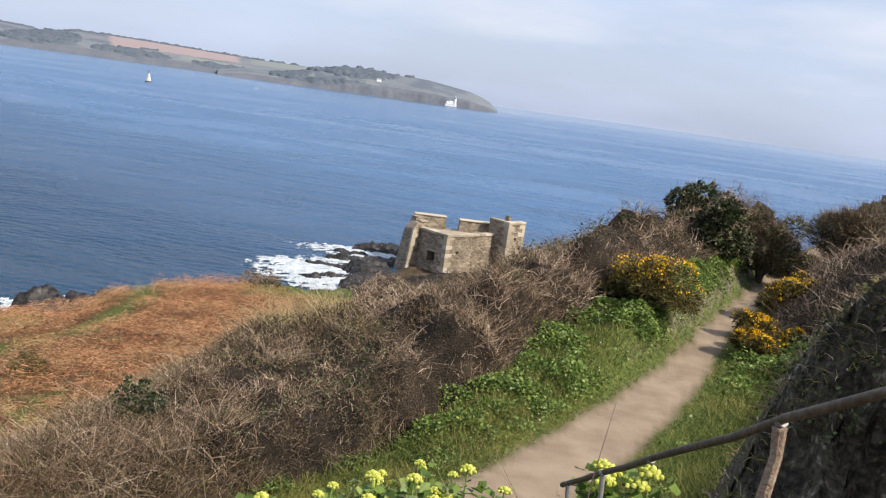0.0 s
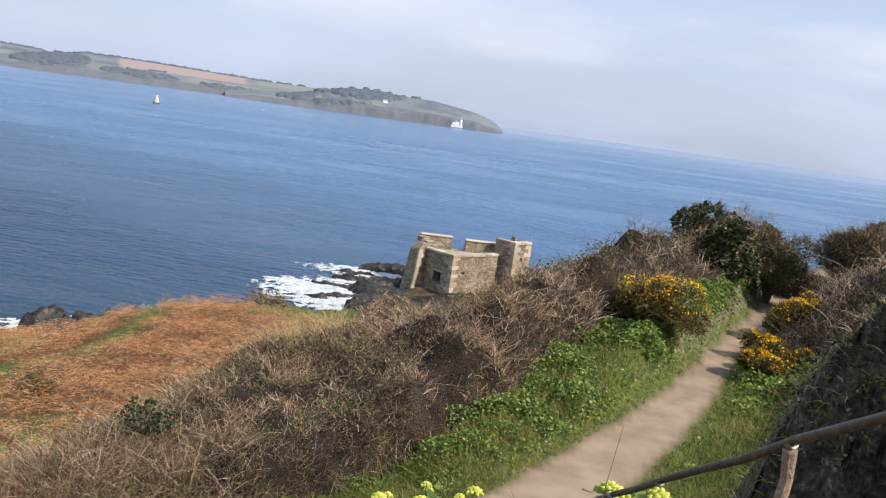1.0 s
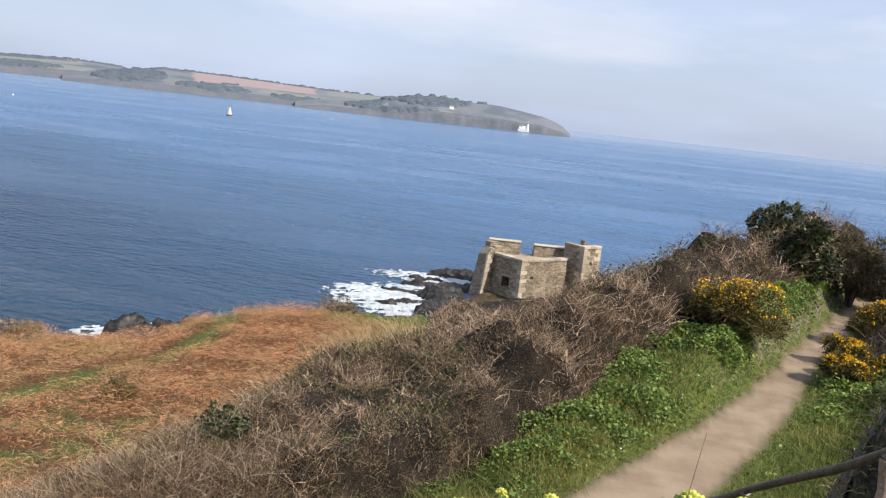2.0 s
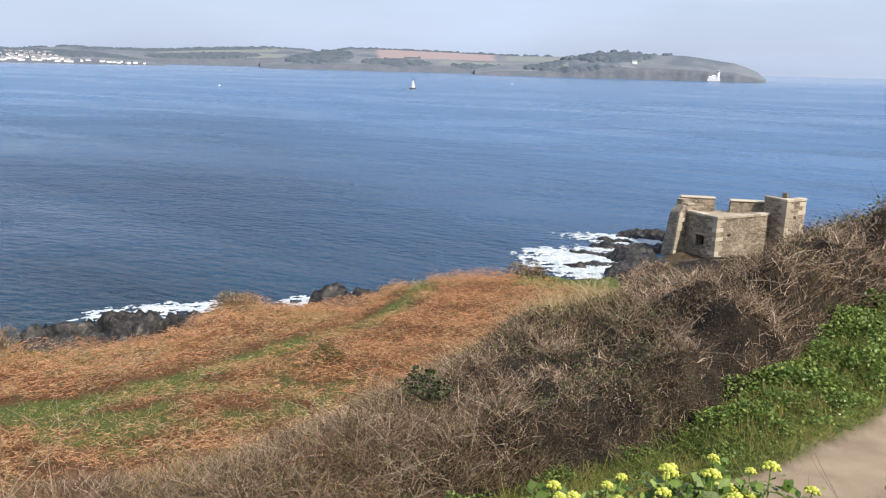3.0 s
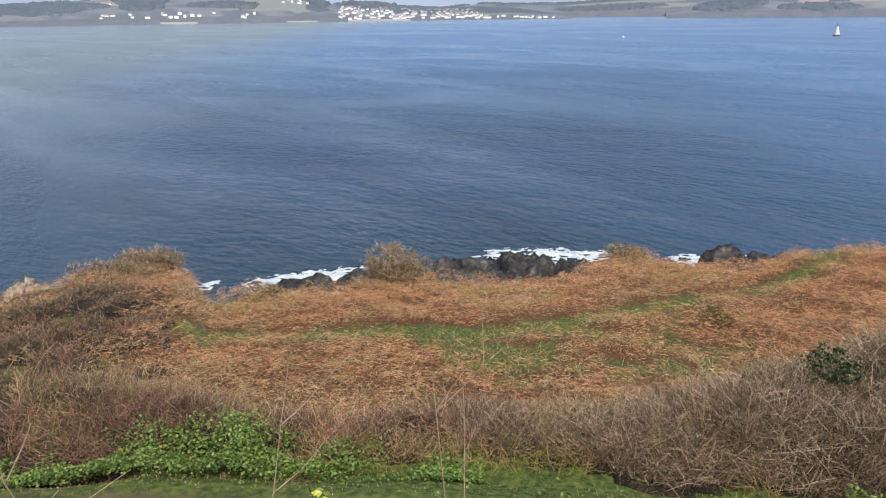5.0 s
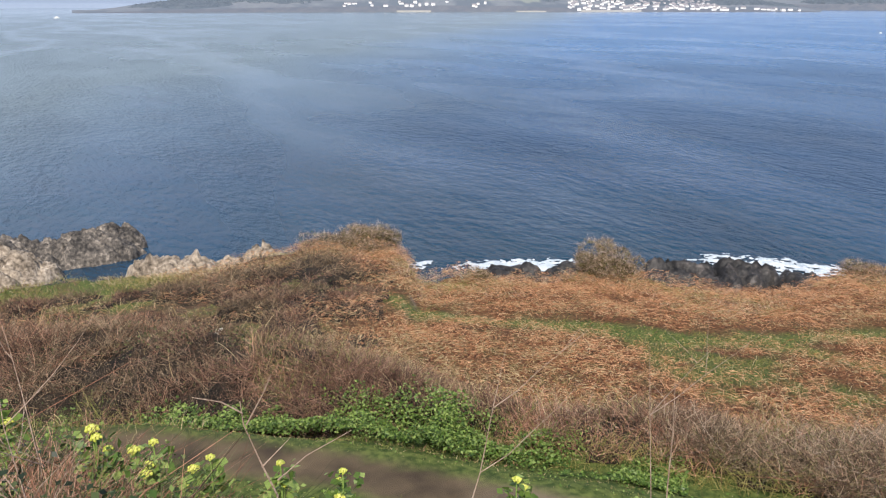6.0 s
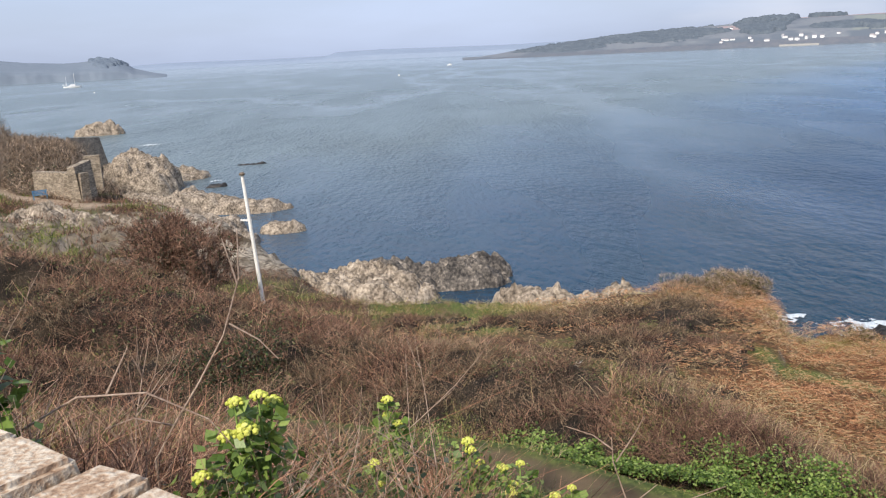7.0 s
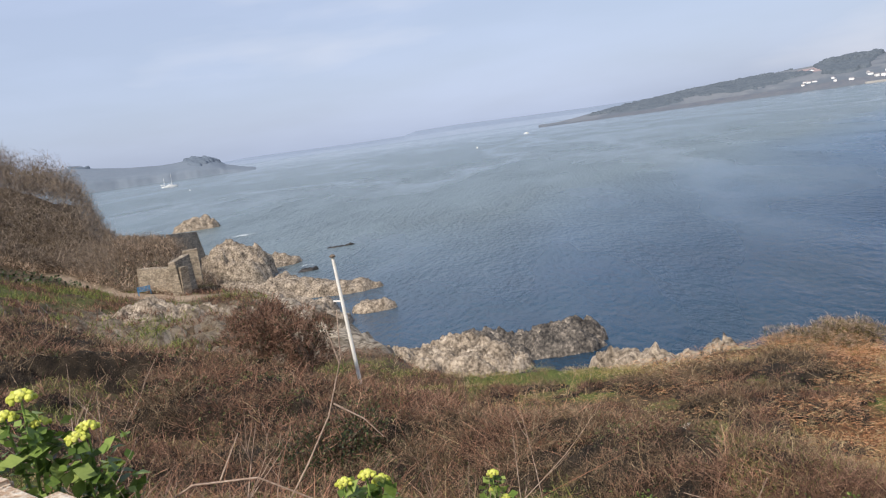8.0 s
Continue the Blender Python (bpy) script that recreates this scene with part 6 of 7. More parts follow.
def slope_tangle():
    """Dead grass, low scrub and ivy on the short slope between the path and the terrace, and the fringe of the cliff edge."""
    x, y = scatter(120000, 26, 80, 10.2, 27, 1)
    d, az = np.hypot(x, y), bearing(x, y)
    off = along(TRAIL, x, y)[0]
    edge = 1 - step(-2, 2.5, d - np.interp(az, *TOE_AT) - 3 * (fbm(x, y, 3, 151) - 0.5))
    ok = (off > 1.5) & (rng.uniform(size=len(x)) < edge * np.clip(3.2 * (0.5 * fbm(x, y, 1.6, 153) + 0.5 * vnoise(x, y, 0.6, 155)) - 0.8, 0.05, 1))
    x, y, d, az = x[ok], y[ok], d[ok], az[ok]
    n = len(x)
    kind = fbm(x, y, 2.2, 157) + 0.1 * rng.normal(size=n)
    far = np.clip(d / 14, 0.8, 2)
    z = land(x, y) + 0.7 * thicket(x, y)
    bend = np.stack([-0.15 + rng.normal(size=n) * 0.4, rng.normal(size=n) * 0.4, -rng.uniform(0.1, 0.8, n)], 1)
    tall = rng.uniform(0.15, 0.5, n) * np.clip(1.6 * vnoise(x, y, 1.0, 159) + 0.2, 0.3, 1.4)
    v, f = ribbons(np.stack([x, y, z], 1), lean(n, 1.0, 0.6), tall, rng.uniform(0.006, 0.013, n) * far, bend, 3, 0.2)
    for keep, mat, name, label in ((kind < 0.52, TWIG_RED, "low_scrub", "low dark brown scrub on the slope below the path"), ((kind >= 0.52) & (kind < 0.55), STRAW, "dead_grass", "bleached dead grass on the slope below the path"), ((kind >= 0.55) & (kind < 0.63), GRASS, "rough_grass", "rough green grass on the slope below the path"), (kind >= 0.63, FROND, "russet_stalks", "russet dead stalks on the slope below the path")):
        stuff(name, v.copy(), f[np.repeat(keep, 3)], mat, label, "grass")
    # the tufted fringe of the cliff edge
    az = rng.uniform(9, 97, 60000)
    d = np.interp(az, *EDGE_AT) + rng.uniform(-5.5, 1.2, 60000)
    x, y = -np.sin(np.radians(az)) * d, np.cos(np.radians(az)) * d
    z = land(x, y)
    ok = (z > 2.7) & (rng.uniform(size=60000) < np.clip(4 * fbm(x, y, 2.4, 161) - 1.5, 0.02, 1) * np.interp(az, (18, 27, 60, 70), (0.3, 1, 1, 0.8)))
    x, y, z = x[ok], y[ok], z[ok]
    n = len(x)
    bend = np.stack([rng.normal(size=n) * 0.4, rng.normal(size=n) * 0.4, -rng.uniform(0.1, 0.7, n)], 1)
    v, f = ribbons(np.stack([x, y, z], 1), lean(n, 1.0, 0.6), rng.uniform(0.2, 0.6, n) * (0.4 + 1.1 * vnoise(x, y, 1.1, 163)), rng.uniform(0.014, 0.03, n), bend, 2, 0.2)
    kind = fbm(x, y, 2.0, 165) + 0.12 * rng.normal(size=n)
    for keep, mat, name, label in ((kind < 0.44, YELLOWING, "edge_turf", "olive tufts of grass along the cliff edge"), ((kind >= 0.44) & (kind < 0.57), STRAW, "edge_grass", "dry straw-coloured tufts along the cliff edge"), (kind >= 0.57, TWIG, "edge_stalks", "brown dead stalks along the cliff edge")):
        stuff(name, v.copy(), f[np.repeat(keep, 2)], mat, label, "grass")


slope_tangle()


def green_growth():
    # turf on the track, the lawns and the verges
    x, y = scatter(150000, -24, 100, 10, 56, 1)
    path, green, brown, _ = zones(x, y, 0 * x)
    ok = (rng.uniform(size=len(x)) < green) & (thicket(x, y) < 0.25) & (land(x, y) > 2.2)
    x, y = x[ok], y[ok]
    n = len(x)
    d = np.hypot(x, y)
    off = along(TRAIL, x, y)[0]
    tuft = np.clip(2.2 * fbm(x, y, 0.9, 87) - 0.55, 0.25, 1.3)
    tall = np.where(d > 21, 0.24, np.clip((off - 0.8) * 0.34, 0.05, 0.5)) * rng.uniform(0.6, 1.4, n) * tuft
    far = np.clip(d / 14, 0.8, 2.6)
    bend = np.stack([rng.normal(size=n) * 0.5, rng.normal(size=n) * 0.5, -rng.uniform(0.1, 0.6, n)], 1)
    v, f = ribbons(np.stack([x, y, land(x, y)], 1), lean(n, 1.0, 0.5), tall, rng.uniform(0.008, 0.016, n) * far, bend, 2, 0.2)
    dry = np.repeat(fbm(x, y, 1.8, 89) + 0.1 * rng.normal(size=n) > np.where(bearing(x, y) > 78, 0.4, np.where(d < 32, 0.6, 0.9)), 2)
    stuff("green_grass", v, f[~dry], GRASS, "short green grass along path and track", "grass")
    stuff("yellowing_grass", v.copy(), f[dry], YELLOWING, "yellowing tufts of grass on the verge", "grass")
    # short thick turf beside the path
    x, y = scatter(130000, -24, 18, 10, 34, 1)
    off, side, where = along(TRAIL, x, y)
    ok = (off > trail_half(where) + 0.02 + 0.15 * vnoise(x, y, 0.5, 99)) & (off < 2.6)
    x, y, off = x[ok], y[ok], off[ok]
    n = len(x)
    far = np.clip(np.hypot(x, y) / 14, 0.8, 2.2)
    v, f = ribbons(np.stack([x, y, land(x, y) - 0.01], 1), lean(n, 1.0, 0.7), np.clip(off * 0.12, 0.04, 0.2) * rng.uniform(0.5, 1.5, n), rng.uniform(0.007, 0.014, n) * far, 0.2 * rng.normal(size=(n, 3)), 1, 0.3)
    dry = fbm(x, y, 1.0, 97) + 0.12 * rng.normal(size=n) > 0.58
    stuff("path_turf", v, f[~dry], GRASS, "short green turf beside the path", "grass")
    stuff("worn_turf", v.copy(), f[dry], YELLOWING, "worn yellowish turf beside the path", "grass")
    # lush leafy herbs between the path and the bramble
    xa, ya = scatter(230000, -24, 22, 10, 36, 1)
    xb, yb = scatter(170000, 48, 98, 9.5, 15, 1)
    xc, yc = scatter(70000, -17, -7, 20, 36)
    x, y = np.concatenate([xa, xb, xc]), np.concatenate([ya, yb, yc])
    off, side, where = along(TRAIL, x, y)
    clump = fbm(x, y, 1.5, 91)
    az = bearing(x, y)
    band = step(0.75, 1.25, off + 0.5 * (clump - 0.5)) * (1 - step(np.where(az > 50, 1.6, 2.8), np.where(az > 50, 2.6, 4.6), off + 1.2 * (clump - 0.5)))
    thick = np.where(side < 0, np.interp(az, (-20, -8, -3, 3, 10, 80, 96), (1.0, 1.0, 1.0, 1.0, 1.0, 1.0, 0.4)), np.where(az < -15.5, 0.9 * step(18, 21, np.hypot(x, y)), 0.25))
    ok = rng.uniform(size=len(x)) < band * thick * np.clip(4.5 * clump - 1.5, 0.5 * step(50, 62, az), 1) * np.clip(4 * fbm(x, y, 0.55, 93, 2) - 1.1, 0.15, 1)
    x, y, clump = x[ok], y[ok], clump[ok]
    n = len(x)
    hump = fbm(x, y, 0.55, 93, 2)
    high = 0.05 + (0.2 + 0.8 * np.clip(clump - 0.38, 0, 0.5)) * np.clip(2.4 * hump - 0.6, 0.05, 1.4) * np.interp(bearing(x, y), (40, 50, 66), (0.75, 0.25, 1.4))
    z = land(x, y) + np.maximum(high * rng.uniform(0.15, 1.0, n) ** 0.5, 0.02)
    far = np.clip(np.hypot(x, y) / 14, 0.8, 1.6)
    v, f = leaves(np.stack([x, y, z], 1), rng.uniform(0.034, 0.078, n) * far * 0.8, 0.8, 1.35)
    fresh = hump + 0.15 * rng.normal(size=n) > np.where(bearing(x, y) > 50, 0.56, 0.52)
    stuff("verge_herbs", v, f[~fresh], HERB, "lush bright green herbs along the path", "herbs")
    stuff("fresh_herbs", v.copy(), f[fresh], LEAFLET, "clumps of fresh light green leaves beside the path", "herbs")
    # white specks of small flowers on the verge
    x, y = scatter(5000, -20, 0, 14, 30, 1)
    off, side, where = along(TRAIL, x, y)
    ok = (off > 0.95) & (off < 2.0) & (side < 0) & (fbm(x, y, 0.9, 95) > 0.58)
    pos = np.stack([x[ok], y[ok], land(x[ok], y[ok]) + 0.16], 1)[::3]
    v, f = leaves(pos, rng.uniform(0.02, 0.04, len(pos)), 1.5, 1.0)
    stuff("daisies", v, f, WHITE, "scattered small white flowers on the verge", "flowers")


green_growth()


def near_bank():
    """Rank growth on the bank just under the camera."""
    x, y = scatter(68000, -14, 128, 3.4, 11.5, 1)
    off, side, where = along(TRAIL, x, y)
    d, az = np.hypot(x, y), bearing(x, y)
    half = trail_half(where)
    kind = fbm(x, y, 1.6, 101) + 0.12 * rng.normal(size=len(x))
    ok = (off > half + 0.15) & ~((az > 99) & (d < 4.8) & (kind >= 0.42))  # no stalks in the hollow beside the wall, which is coloured dark as shade
    x, y, d, az, kind = x[ok], y[ok], d[ok], az[ok], kind[ok]
    z = land(x, y)
    n = len(x)
    room = np.clip((18 - z) - d * np.interp(az, (-14, 0, 20, 60, 84, 91, 128), (0.50, 0.52, 0.6, 0.72, 0.66, 0.46, 0.40)), 0.04, 1.2)  # height capped to stay below the camera's sight lines
    green = kind < np.interp(az, (0, 40, 60, 90, 110), (0.62, 0.62, 0.58, 0.42, 0.36))
    for keep, mat, name, label in ((green & (az < 86), GRASS, "bank_grass", "rank green grass on the bank"), (green & (az >= 86), IVY, "bank_undergrowth", "green undergrowth beside the low wall, darkened for the hollow's shade"), (~green & (az < 80), STRAW, "bank_straw", "dry stalks on the bank"), (~green & (az >= 80), FROND, "bank_bracken", "russet dead bracken stems on the bank")):
        k = keep.sum()
        bend = np.stack([rng.normal(size=k) * 0.45, rng.normal(size=k) * 0.45, -rng.uniform(0.1, 0.7, k)], 1)
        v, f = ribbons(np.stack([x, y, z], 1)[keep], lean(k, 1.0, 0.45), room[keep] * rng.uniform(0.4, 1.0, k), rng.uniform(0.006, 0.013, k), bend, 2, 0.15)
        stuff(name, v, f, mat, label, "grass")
    sel = rng.uniform(size=n) < np.interp(az, (0, 15, 60), (0.7, 0.35, 0.25))
    x, y, z, room, kind, az = x[sel], y[sel], z[sel], room[sel], kind[sel], az[sel]
    sel = (kind < np.interp(az, (0, 40, 60, 90, 110), (0.55, 0.55, 0.55, 0.42, 0.3)))
    n = sel.sum()
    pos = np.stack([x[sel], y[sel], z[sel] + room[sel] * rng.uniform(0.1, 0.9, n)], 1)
    v, f = leaves(pos, rng.uniform(0.018, 0.045, n), 0.9, 1.4)
    # leaves beside the wall get the dark material in place of the hollow's shade
    shade = az[sel] > 92
    stuff("bank_herbs", v, f[~shade], HERB, "bright green leafy herbs on the bank", "herbs")
    stuff("bank_ivy", v.copy(), f[shade], EVERGREEN, "dark leaves in the hollow beside the wall, standing in for its shade", "ivy")
    # dead canes and stalks standing out of the growth further round
    x, y = scatter(30000, 60, 128, 3.8, 15, 1)
    off = along(TRAIL, x, y)[0]
    ok = (off > 0.9) & (fbm(x, y, 1.3, 105) > 0.4) & ~((bearing(x, y) > 99) & (np.hypot(x, y) < 4.8))
    x, y = x[ok], y[ok]
    n = len(x)
    d, az = np.hypot(x, y), bearing(x, y)
    z = land(x, y)
    # the stalks' height is fitted to the camera's view as well
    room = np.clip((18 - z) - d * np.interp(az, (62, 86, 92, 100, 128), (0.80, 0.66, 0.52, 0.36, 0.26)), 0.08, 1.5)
    bend = np.stack([rng.normal(size=n) * 0.4, rng.normal(size=n) * 0.4, -rng.uniform(0.0, 0.5, n)], 1)
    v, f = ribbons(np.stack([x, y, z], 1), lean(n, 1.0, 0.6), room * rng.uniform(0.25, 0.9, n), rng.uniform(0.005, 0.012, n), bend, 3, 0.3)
    pick = rng.uniform(size=n) + 0.9 * (fbm(x, y, 1.1, 107) - 0.5)
    faces, pink = np.repeat(pick < 0.62, 3), np.repeat((pick >= 0.62) & (pick < 0.96), 3)
    stuff("dead_stalks", v, f[faces], TWIG_RED, "red-brown dead stalks and bracken stems", "stalks")
    stuff("pink_stalks", v.copy(), f[pink], FROND, "pinkish dead bracken fronds", "stalks")
    stuff("pale_stalks", v.copy(), f[~faces & ~pink], STRAW, "pale dead stalks", "stalks")


near_bank()


def open_slope():
    """Rough grass where the scrub leaves the slope open, round to the mast."""
    xa, ya = scatter(80000, 90, 129, 8.5, 50, 1)
    xb, yb = scatter(16000, 96, 108, 33, 56)
    x, y = np.concatenate([xa, xb]), np.concatenate([ya, yb])
    off = along(TRAIL, x, y)[0]
    ok = (thicket(x, y) < 0.3) & (off > 0.6) & (land(x, y) > 2.4)
    x, y = x[ok], y[ok]
    n = len(x)
    far = np.clip(np.hypot(x, y) / 14, 0.8, 2)
    bend = np.stack([rng.normal(size=n) * 0.35, rng.normal(size=n) * 0.35, -rng.uniform(0.05, 0.6, n)], 1)
    v, f = ribbons(np.stack([x, y, land(x, y)], 1), lean(n, 1.0, 0.5), rng.uniform(0.15, 0.5, n), rng.uniform(0.007, 0.015, n) * far, bend, 3, 0.2)
    kind = fbm(x, y, 2.2, 121) + 0.1 * rng.normal(size=n)
    for keep, mat, name, label in ((kind < 0.46, GRASS, "slope_grass", "rough green grass on the open slope"), ((kind >= 0.46) & (kind < 0.5), STRAW, "slope_straw", "dry pale grass on the open slope"), (kind >= 0.5, TWIG_RED, "slope_stalks", "russet dead stalks on the open slope")):
        stuff(name, v.copy(), f[np.repeat(keep, 3)], mat, label, "grass")


open_slope()


# ---- bushes ----
def gorse(az, d, w, h, bloom, seed, label="gorse bush in yellow bloom beside the path"):
    r = np.random.RandomState(seed)
    p = polar(az, d)
    base = thing("gorse_bush", Matrix.Translation((p.x, p.y, float(land(p.x, p.y)))), label, "bush", "gorse bushes by the path")
    lumps = [(r.normal() * 0.28 * w, r.normal() * 0.28 * w, h * r.uniform(0.06, 0.6), w * r.uniform(0.22, 0.34)) for _ in range(15)]
    bm = bmesh.new()
    for lx, ly, lz, lr in lumps:
        tube(bm, [(0.1 * lx, 0.1 * ly, -0.05), (0.5 * lx, 0.5 * ly, lz * 0.55), (lx, ly, lz)], (0.03, 0.022, 0.012), 5)
    part("stem_cluster", bm, BARK, base)
    spines, flowers, cores = [], [], []
    for lx, ly, lz, lr in lumps:
        n = 380
        u = r.normal(size=(n, 3))
        u = u / np.linalg.norm(u, axis=1, keepdims=True)
        u[:, 2] = np.abs(u[:, 2]) * 0.9 - 0.15
        pos = np.array([lx, ly, lz]) + u * lr * r.uniform(0.5, 1.0, (n, 1)) * np.array([1, 1, 0.95])
        pos[:, 2] = np.maximum(pos[:, 2], 0.03)
        spines.append(ribbons(pos, unit(u + 0.5 * r.normal(size=(n, 3))), r.uniform(0.09, 0.22, n), r.uniform(0.02, 0.038, n), 0.2 * r.normal(size=(n, 3)), 1, 0.2))
        k = int(190 * bloom)
        if k:
            c = r.normal(size=(7, 3))
            c[:, 2] = np.abs(c[:, 2]) + 0.2
            c = unit(c)[r.randint(0, 7, k)] + 0.22 * r.normal(size=(k, 3))
            fp = np.array([lx, ly, lz]) + unit(c) * lr * r.uniform(0.98, 1.12, (k, 1))
            fp = fp[fp[:, 2] > h * r.uniform(0.3, 0.75, k)]
            k = len(fp)
            flowers.append(leaves(fp, r.uniform(0.035, 0.06, k), 0.4, 1.2))
    part("spine_mass", mesh_np("spine_mass", *joined(*spines)), GORSE_LEAF, base)
    if flowers:
        part("blossom", mesh_np("blossom", *joined(*flowers)), GORSE_BLOOM, base, "bright yellow blossom")
    return base


gorse(-11.4, 22.9, 1.7, 1.65, 0.75, 1)
gorse(-10.0, 23.4, 1.2, 1.2, 0.45, 2)
for az, d, w, h, b, s in ((-18.9, 25.0, 1.0, 1.3, 0.7, 3), (-18.4, 22.5, 0.8, 1.0, 0.8, 4), (-20.0, 28.0, 1.3, 1.9, 0.6, 5), (-21.2, 28.5, 1.4, 2.1, 0.35, 6), (-19.8, 23.4, 0.9, 1.1, 0.6, 7)):
    gorse(az, d, w, h, b, s)


def leafy_bush(name, at, w, h, mats, label, seed, count=9000, leaf=(0.05, 0.1), twiggy=0.0, category="bush", group=""):
    """Trunk and limbs under an uneven crown of separate leaves and twigs."""
    r = np.random.RandomState(seed)
    base = thing(name, Matrix.Translation(at), label, category, group)
    bm = bmesh.new()
    limbs = []
    for k in range(10):
        a = k * 2.4 + r.uniform(-0.4, 0.4)
        tip = (math.cos(a) * w * r.uniform(0.14, 0.36), math.sin(a) * w * r.uniform(0.14, 0.36), h * r.uniform(0.22, 0.76))
        tube(bm, [(0, 0, -0.15), (tip[0] * 0.3, tip[1] * 0.3, tip[2] * 0.45), tip], (0.035 * h, 0.022 * h, 0.008 * h), 6)
        limbs.append((tip, w * r.uniform(0.16, 0.27)))
    part("trunk", bm, BARK, base)
    pos, out = [], []
    for tip, rad in limbs:
        n = count // len(limbs)
        u = unit(r.normal(size=(n, 3)))
        grow = rad * (0.72 + 0.5 * vnoise(u[:, 0] * 3 + tip[0], u[:, 1] * 3 + u[:, 2] * 2, 0.8, seed)) * r.uniform(0.45, 1.0, n) ** 0.4
        pos.append(np.array(tip) + u * grow[:, None] * np.array([1, 1, 0.85]))
        out.append(u)
    pos, out = np.concatenate(pos), np.concatenate(out)
    low = pos[:, 2] > 0.02
    pos, out = pos[low], out[low]
    tw = r.uniform(size=len(pos)) < twiggy
    if (~tw).any():
        part("crown", mesh_np("crown", *leaves(pos[~tw], r.uniform(*leaf, (~tw).sum()), 0.5, 1.5)), mats[0], base)
    if tw.any():
        n = tw.sum()
        part("twig_mass", mesh_np("twig_mass", *ribbons(pos[tw], unit(out[tw] + 0.6 * r.normal(size=(n, 3)) + np.array([0, 0, 0.5])), r.uniform(0.1, 0.3, n) * w / 3, r.uniform(0.008, 0.02, n) * w / 2.5, 0.3 * r.normal(size=(n, 3)), 2, 0.3)), mats[1], base)
    return base


def on_land(az, d, dz=0.0):
    p = polar(az, d)
    return Vector((p.x, p.y, float(land(p.x, p.y)) + dz))


leafy_bush("evergreen_tree", on_land(-14.4, 33.5, 0.0), 3.7, 2.6, (EVERGREEN, TWIG), "dark rounded wind-clipped evergreen above the bramble", 11, 17000, (0.07, 0.13), 0.2, "tree")
leafy_bush("thorn_bush", on_land(-18.0, 35.5), 2.8, 3.2, (IVY, TWIG_DARK), "bare brown thorn bush beside the path", 12, 15000, (0.05, 0.1), 0.75)
leafy_bush("thorn_bush", on_land(-23.2, 34), 3.6, 3.5, (IVY, TWIG_DARK), "bare brown thorn bush beside the path", 13, 18000, (0.05, 0.1), 0.8)
leafy_bush("thorn_bush", on_land(-20.0, 38.5, -0.2), 2.6, 1.5, (IVY, TWIG_DARK), "low bare thorn bush where the path dips", 17, 9000, (0.05, 0.1), 0.7)
leafy_bush("evergreen_bush", on_land(-9.2, 31, 0.9), 1.1, 1.2, (EVERGREEN, TWIG), "small dark evergreen on the crest", 14, 2000, (0.05, 0.09), 0.3)
leafy_bush("ivy_bush", on_land(-1.0, 20.5, 0.4), 1.7, 1.5, (EVERGREEN, TWIG), "dark ivy clump among the bramble", 15, 5000, (0.04, 0.07), 0.3)
leafy_bush("ivy_bush", on_land(23.5, 13.2, 0.1), 1.0, 0.9, (EVERGREEN, TWIG), "dark ivy clump among the bramble", 16, 1800, (0.03, 0.06), 0.5)
# bushes on the cliff edge
for az, d, w, h, s, mix in ((53.2, 40.6, 2.9, 2.9, 20, 0.45), (52.2, 40.4, 2.6, 1.5, 35, 0.5), (54.2, 40.6, 2.4, 1.6, 37, 0.5), (69.3, 44.6, 2.6, 1.9, 22, 0.4), (71.2, 45.0, 3.0, 1.6, 23, 0.45), (73.6, 45.0, 2.6, 1.2, 30, 0.5), (70.5, 43.5, 2.4, 1.0, 34, 0.6), (25.6, 50, 1.6, 1.1, 24, 0.4), (36.5, 45.2, 2.6, 0.6, 25, 0.5), (40, 44, 2.4, 0.6, 26, 0.5), (15.8, 52, 2.6, 0.6, 27, 0.5), (30.5, 31, 1.4, 0.7, 28, 0.3), (62.5, 38.6, 1.6, 0.7, 29, 0.6)):
    leafy_bush("cliff_bush", on_land(az, d, -0.3 * h), w, h * 1.2, (GORSE_LEAF if s % 3 else EVERGREEN, TWIG), "wind-bent scrubby bush on the cliff edge", s, 11000 if w > 3 else 6000, (0.04, 0.08), min(mix + 0.22, 0.85), group="bushes on the cliff edge")
leafy_bush("dark_bush", on_land(106.9, 30, 0.4), 2.9, 3.2, (EVERGREEN, TWIG_RED), "dark bare-twigged bush below the mast", 31, 9000, (0.04, 0.08), 0.92)
leafy_bush("dark_bush", on_land(109.6, 31, 0.4), 3.2, 3.1, (EVERGREEN, TWIG_RED), "dark bare-twigged bush below the mast", 32, 9000, (0.04, 0.08), 0.92)
leafy_bush("evergreen_bush", on_land(107.0, 19, 0.35), 3.0, 1.3, (EVERGREEN, TWIG_RED), "dark green privet clump in the scrub", 33, 6000, (0.03, 0.06), 0.4)


for az, d, w, h, s in ((101.6, 33, 2.8, 1.3, 41), (103.6, 36.5, 3.2, 1.4, 42), (100.4, 38, 2.8, 1.0, 43), (99.0, 34, 2.4, 0.9, 44)):
    leafy_bush("low_bush", on_land(az, d, -0.15), w, h, (IVY, TWIG_RED), "low bare-twigged bush on the slope by the cove", s, 7000, (0.04, 0.08), 0.75, group="low bushes by the cove")

BAREWOOD = material("bare_wood_twigs", [(0.08, 0.062, 0.048), (0.15, 0.115, 0.086), (0.215, 0.168, 0.126), (0.31, 0.25, 0.19)], 6, 0.9, 0, island=True)


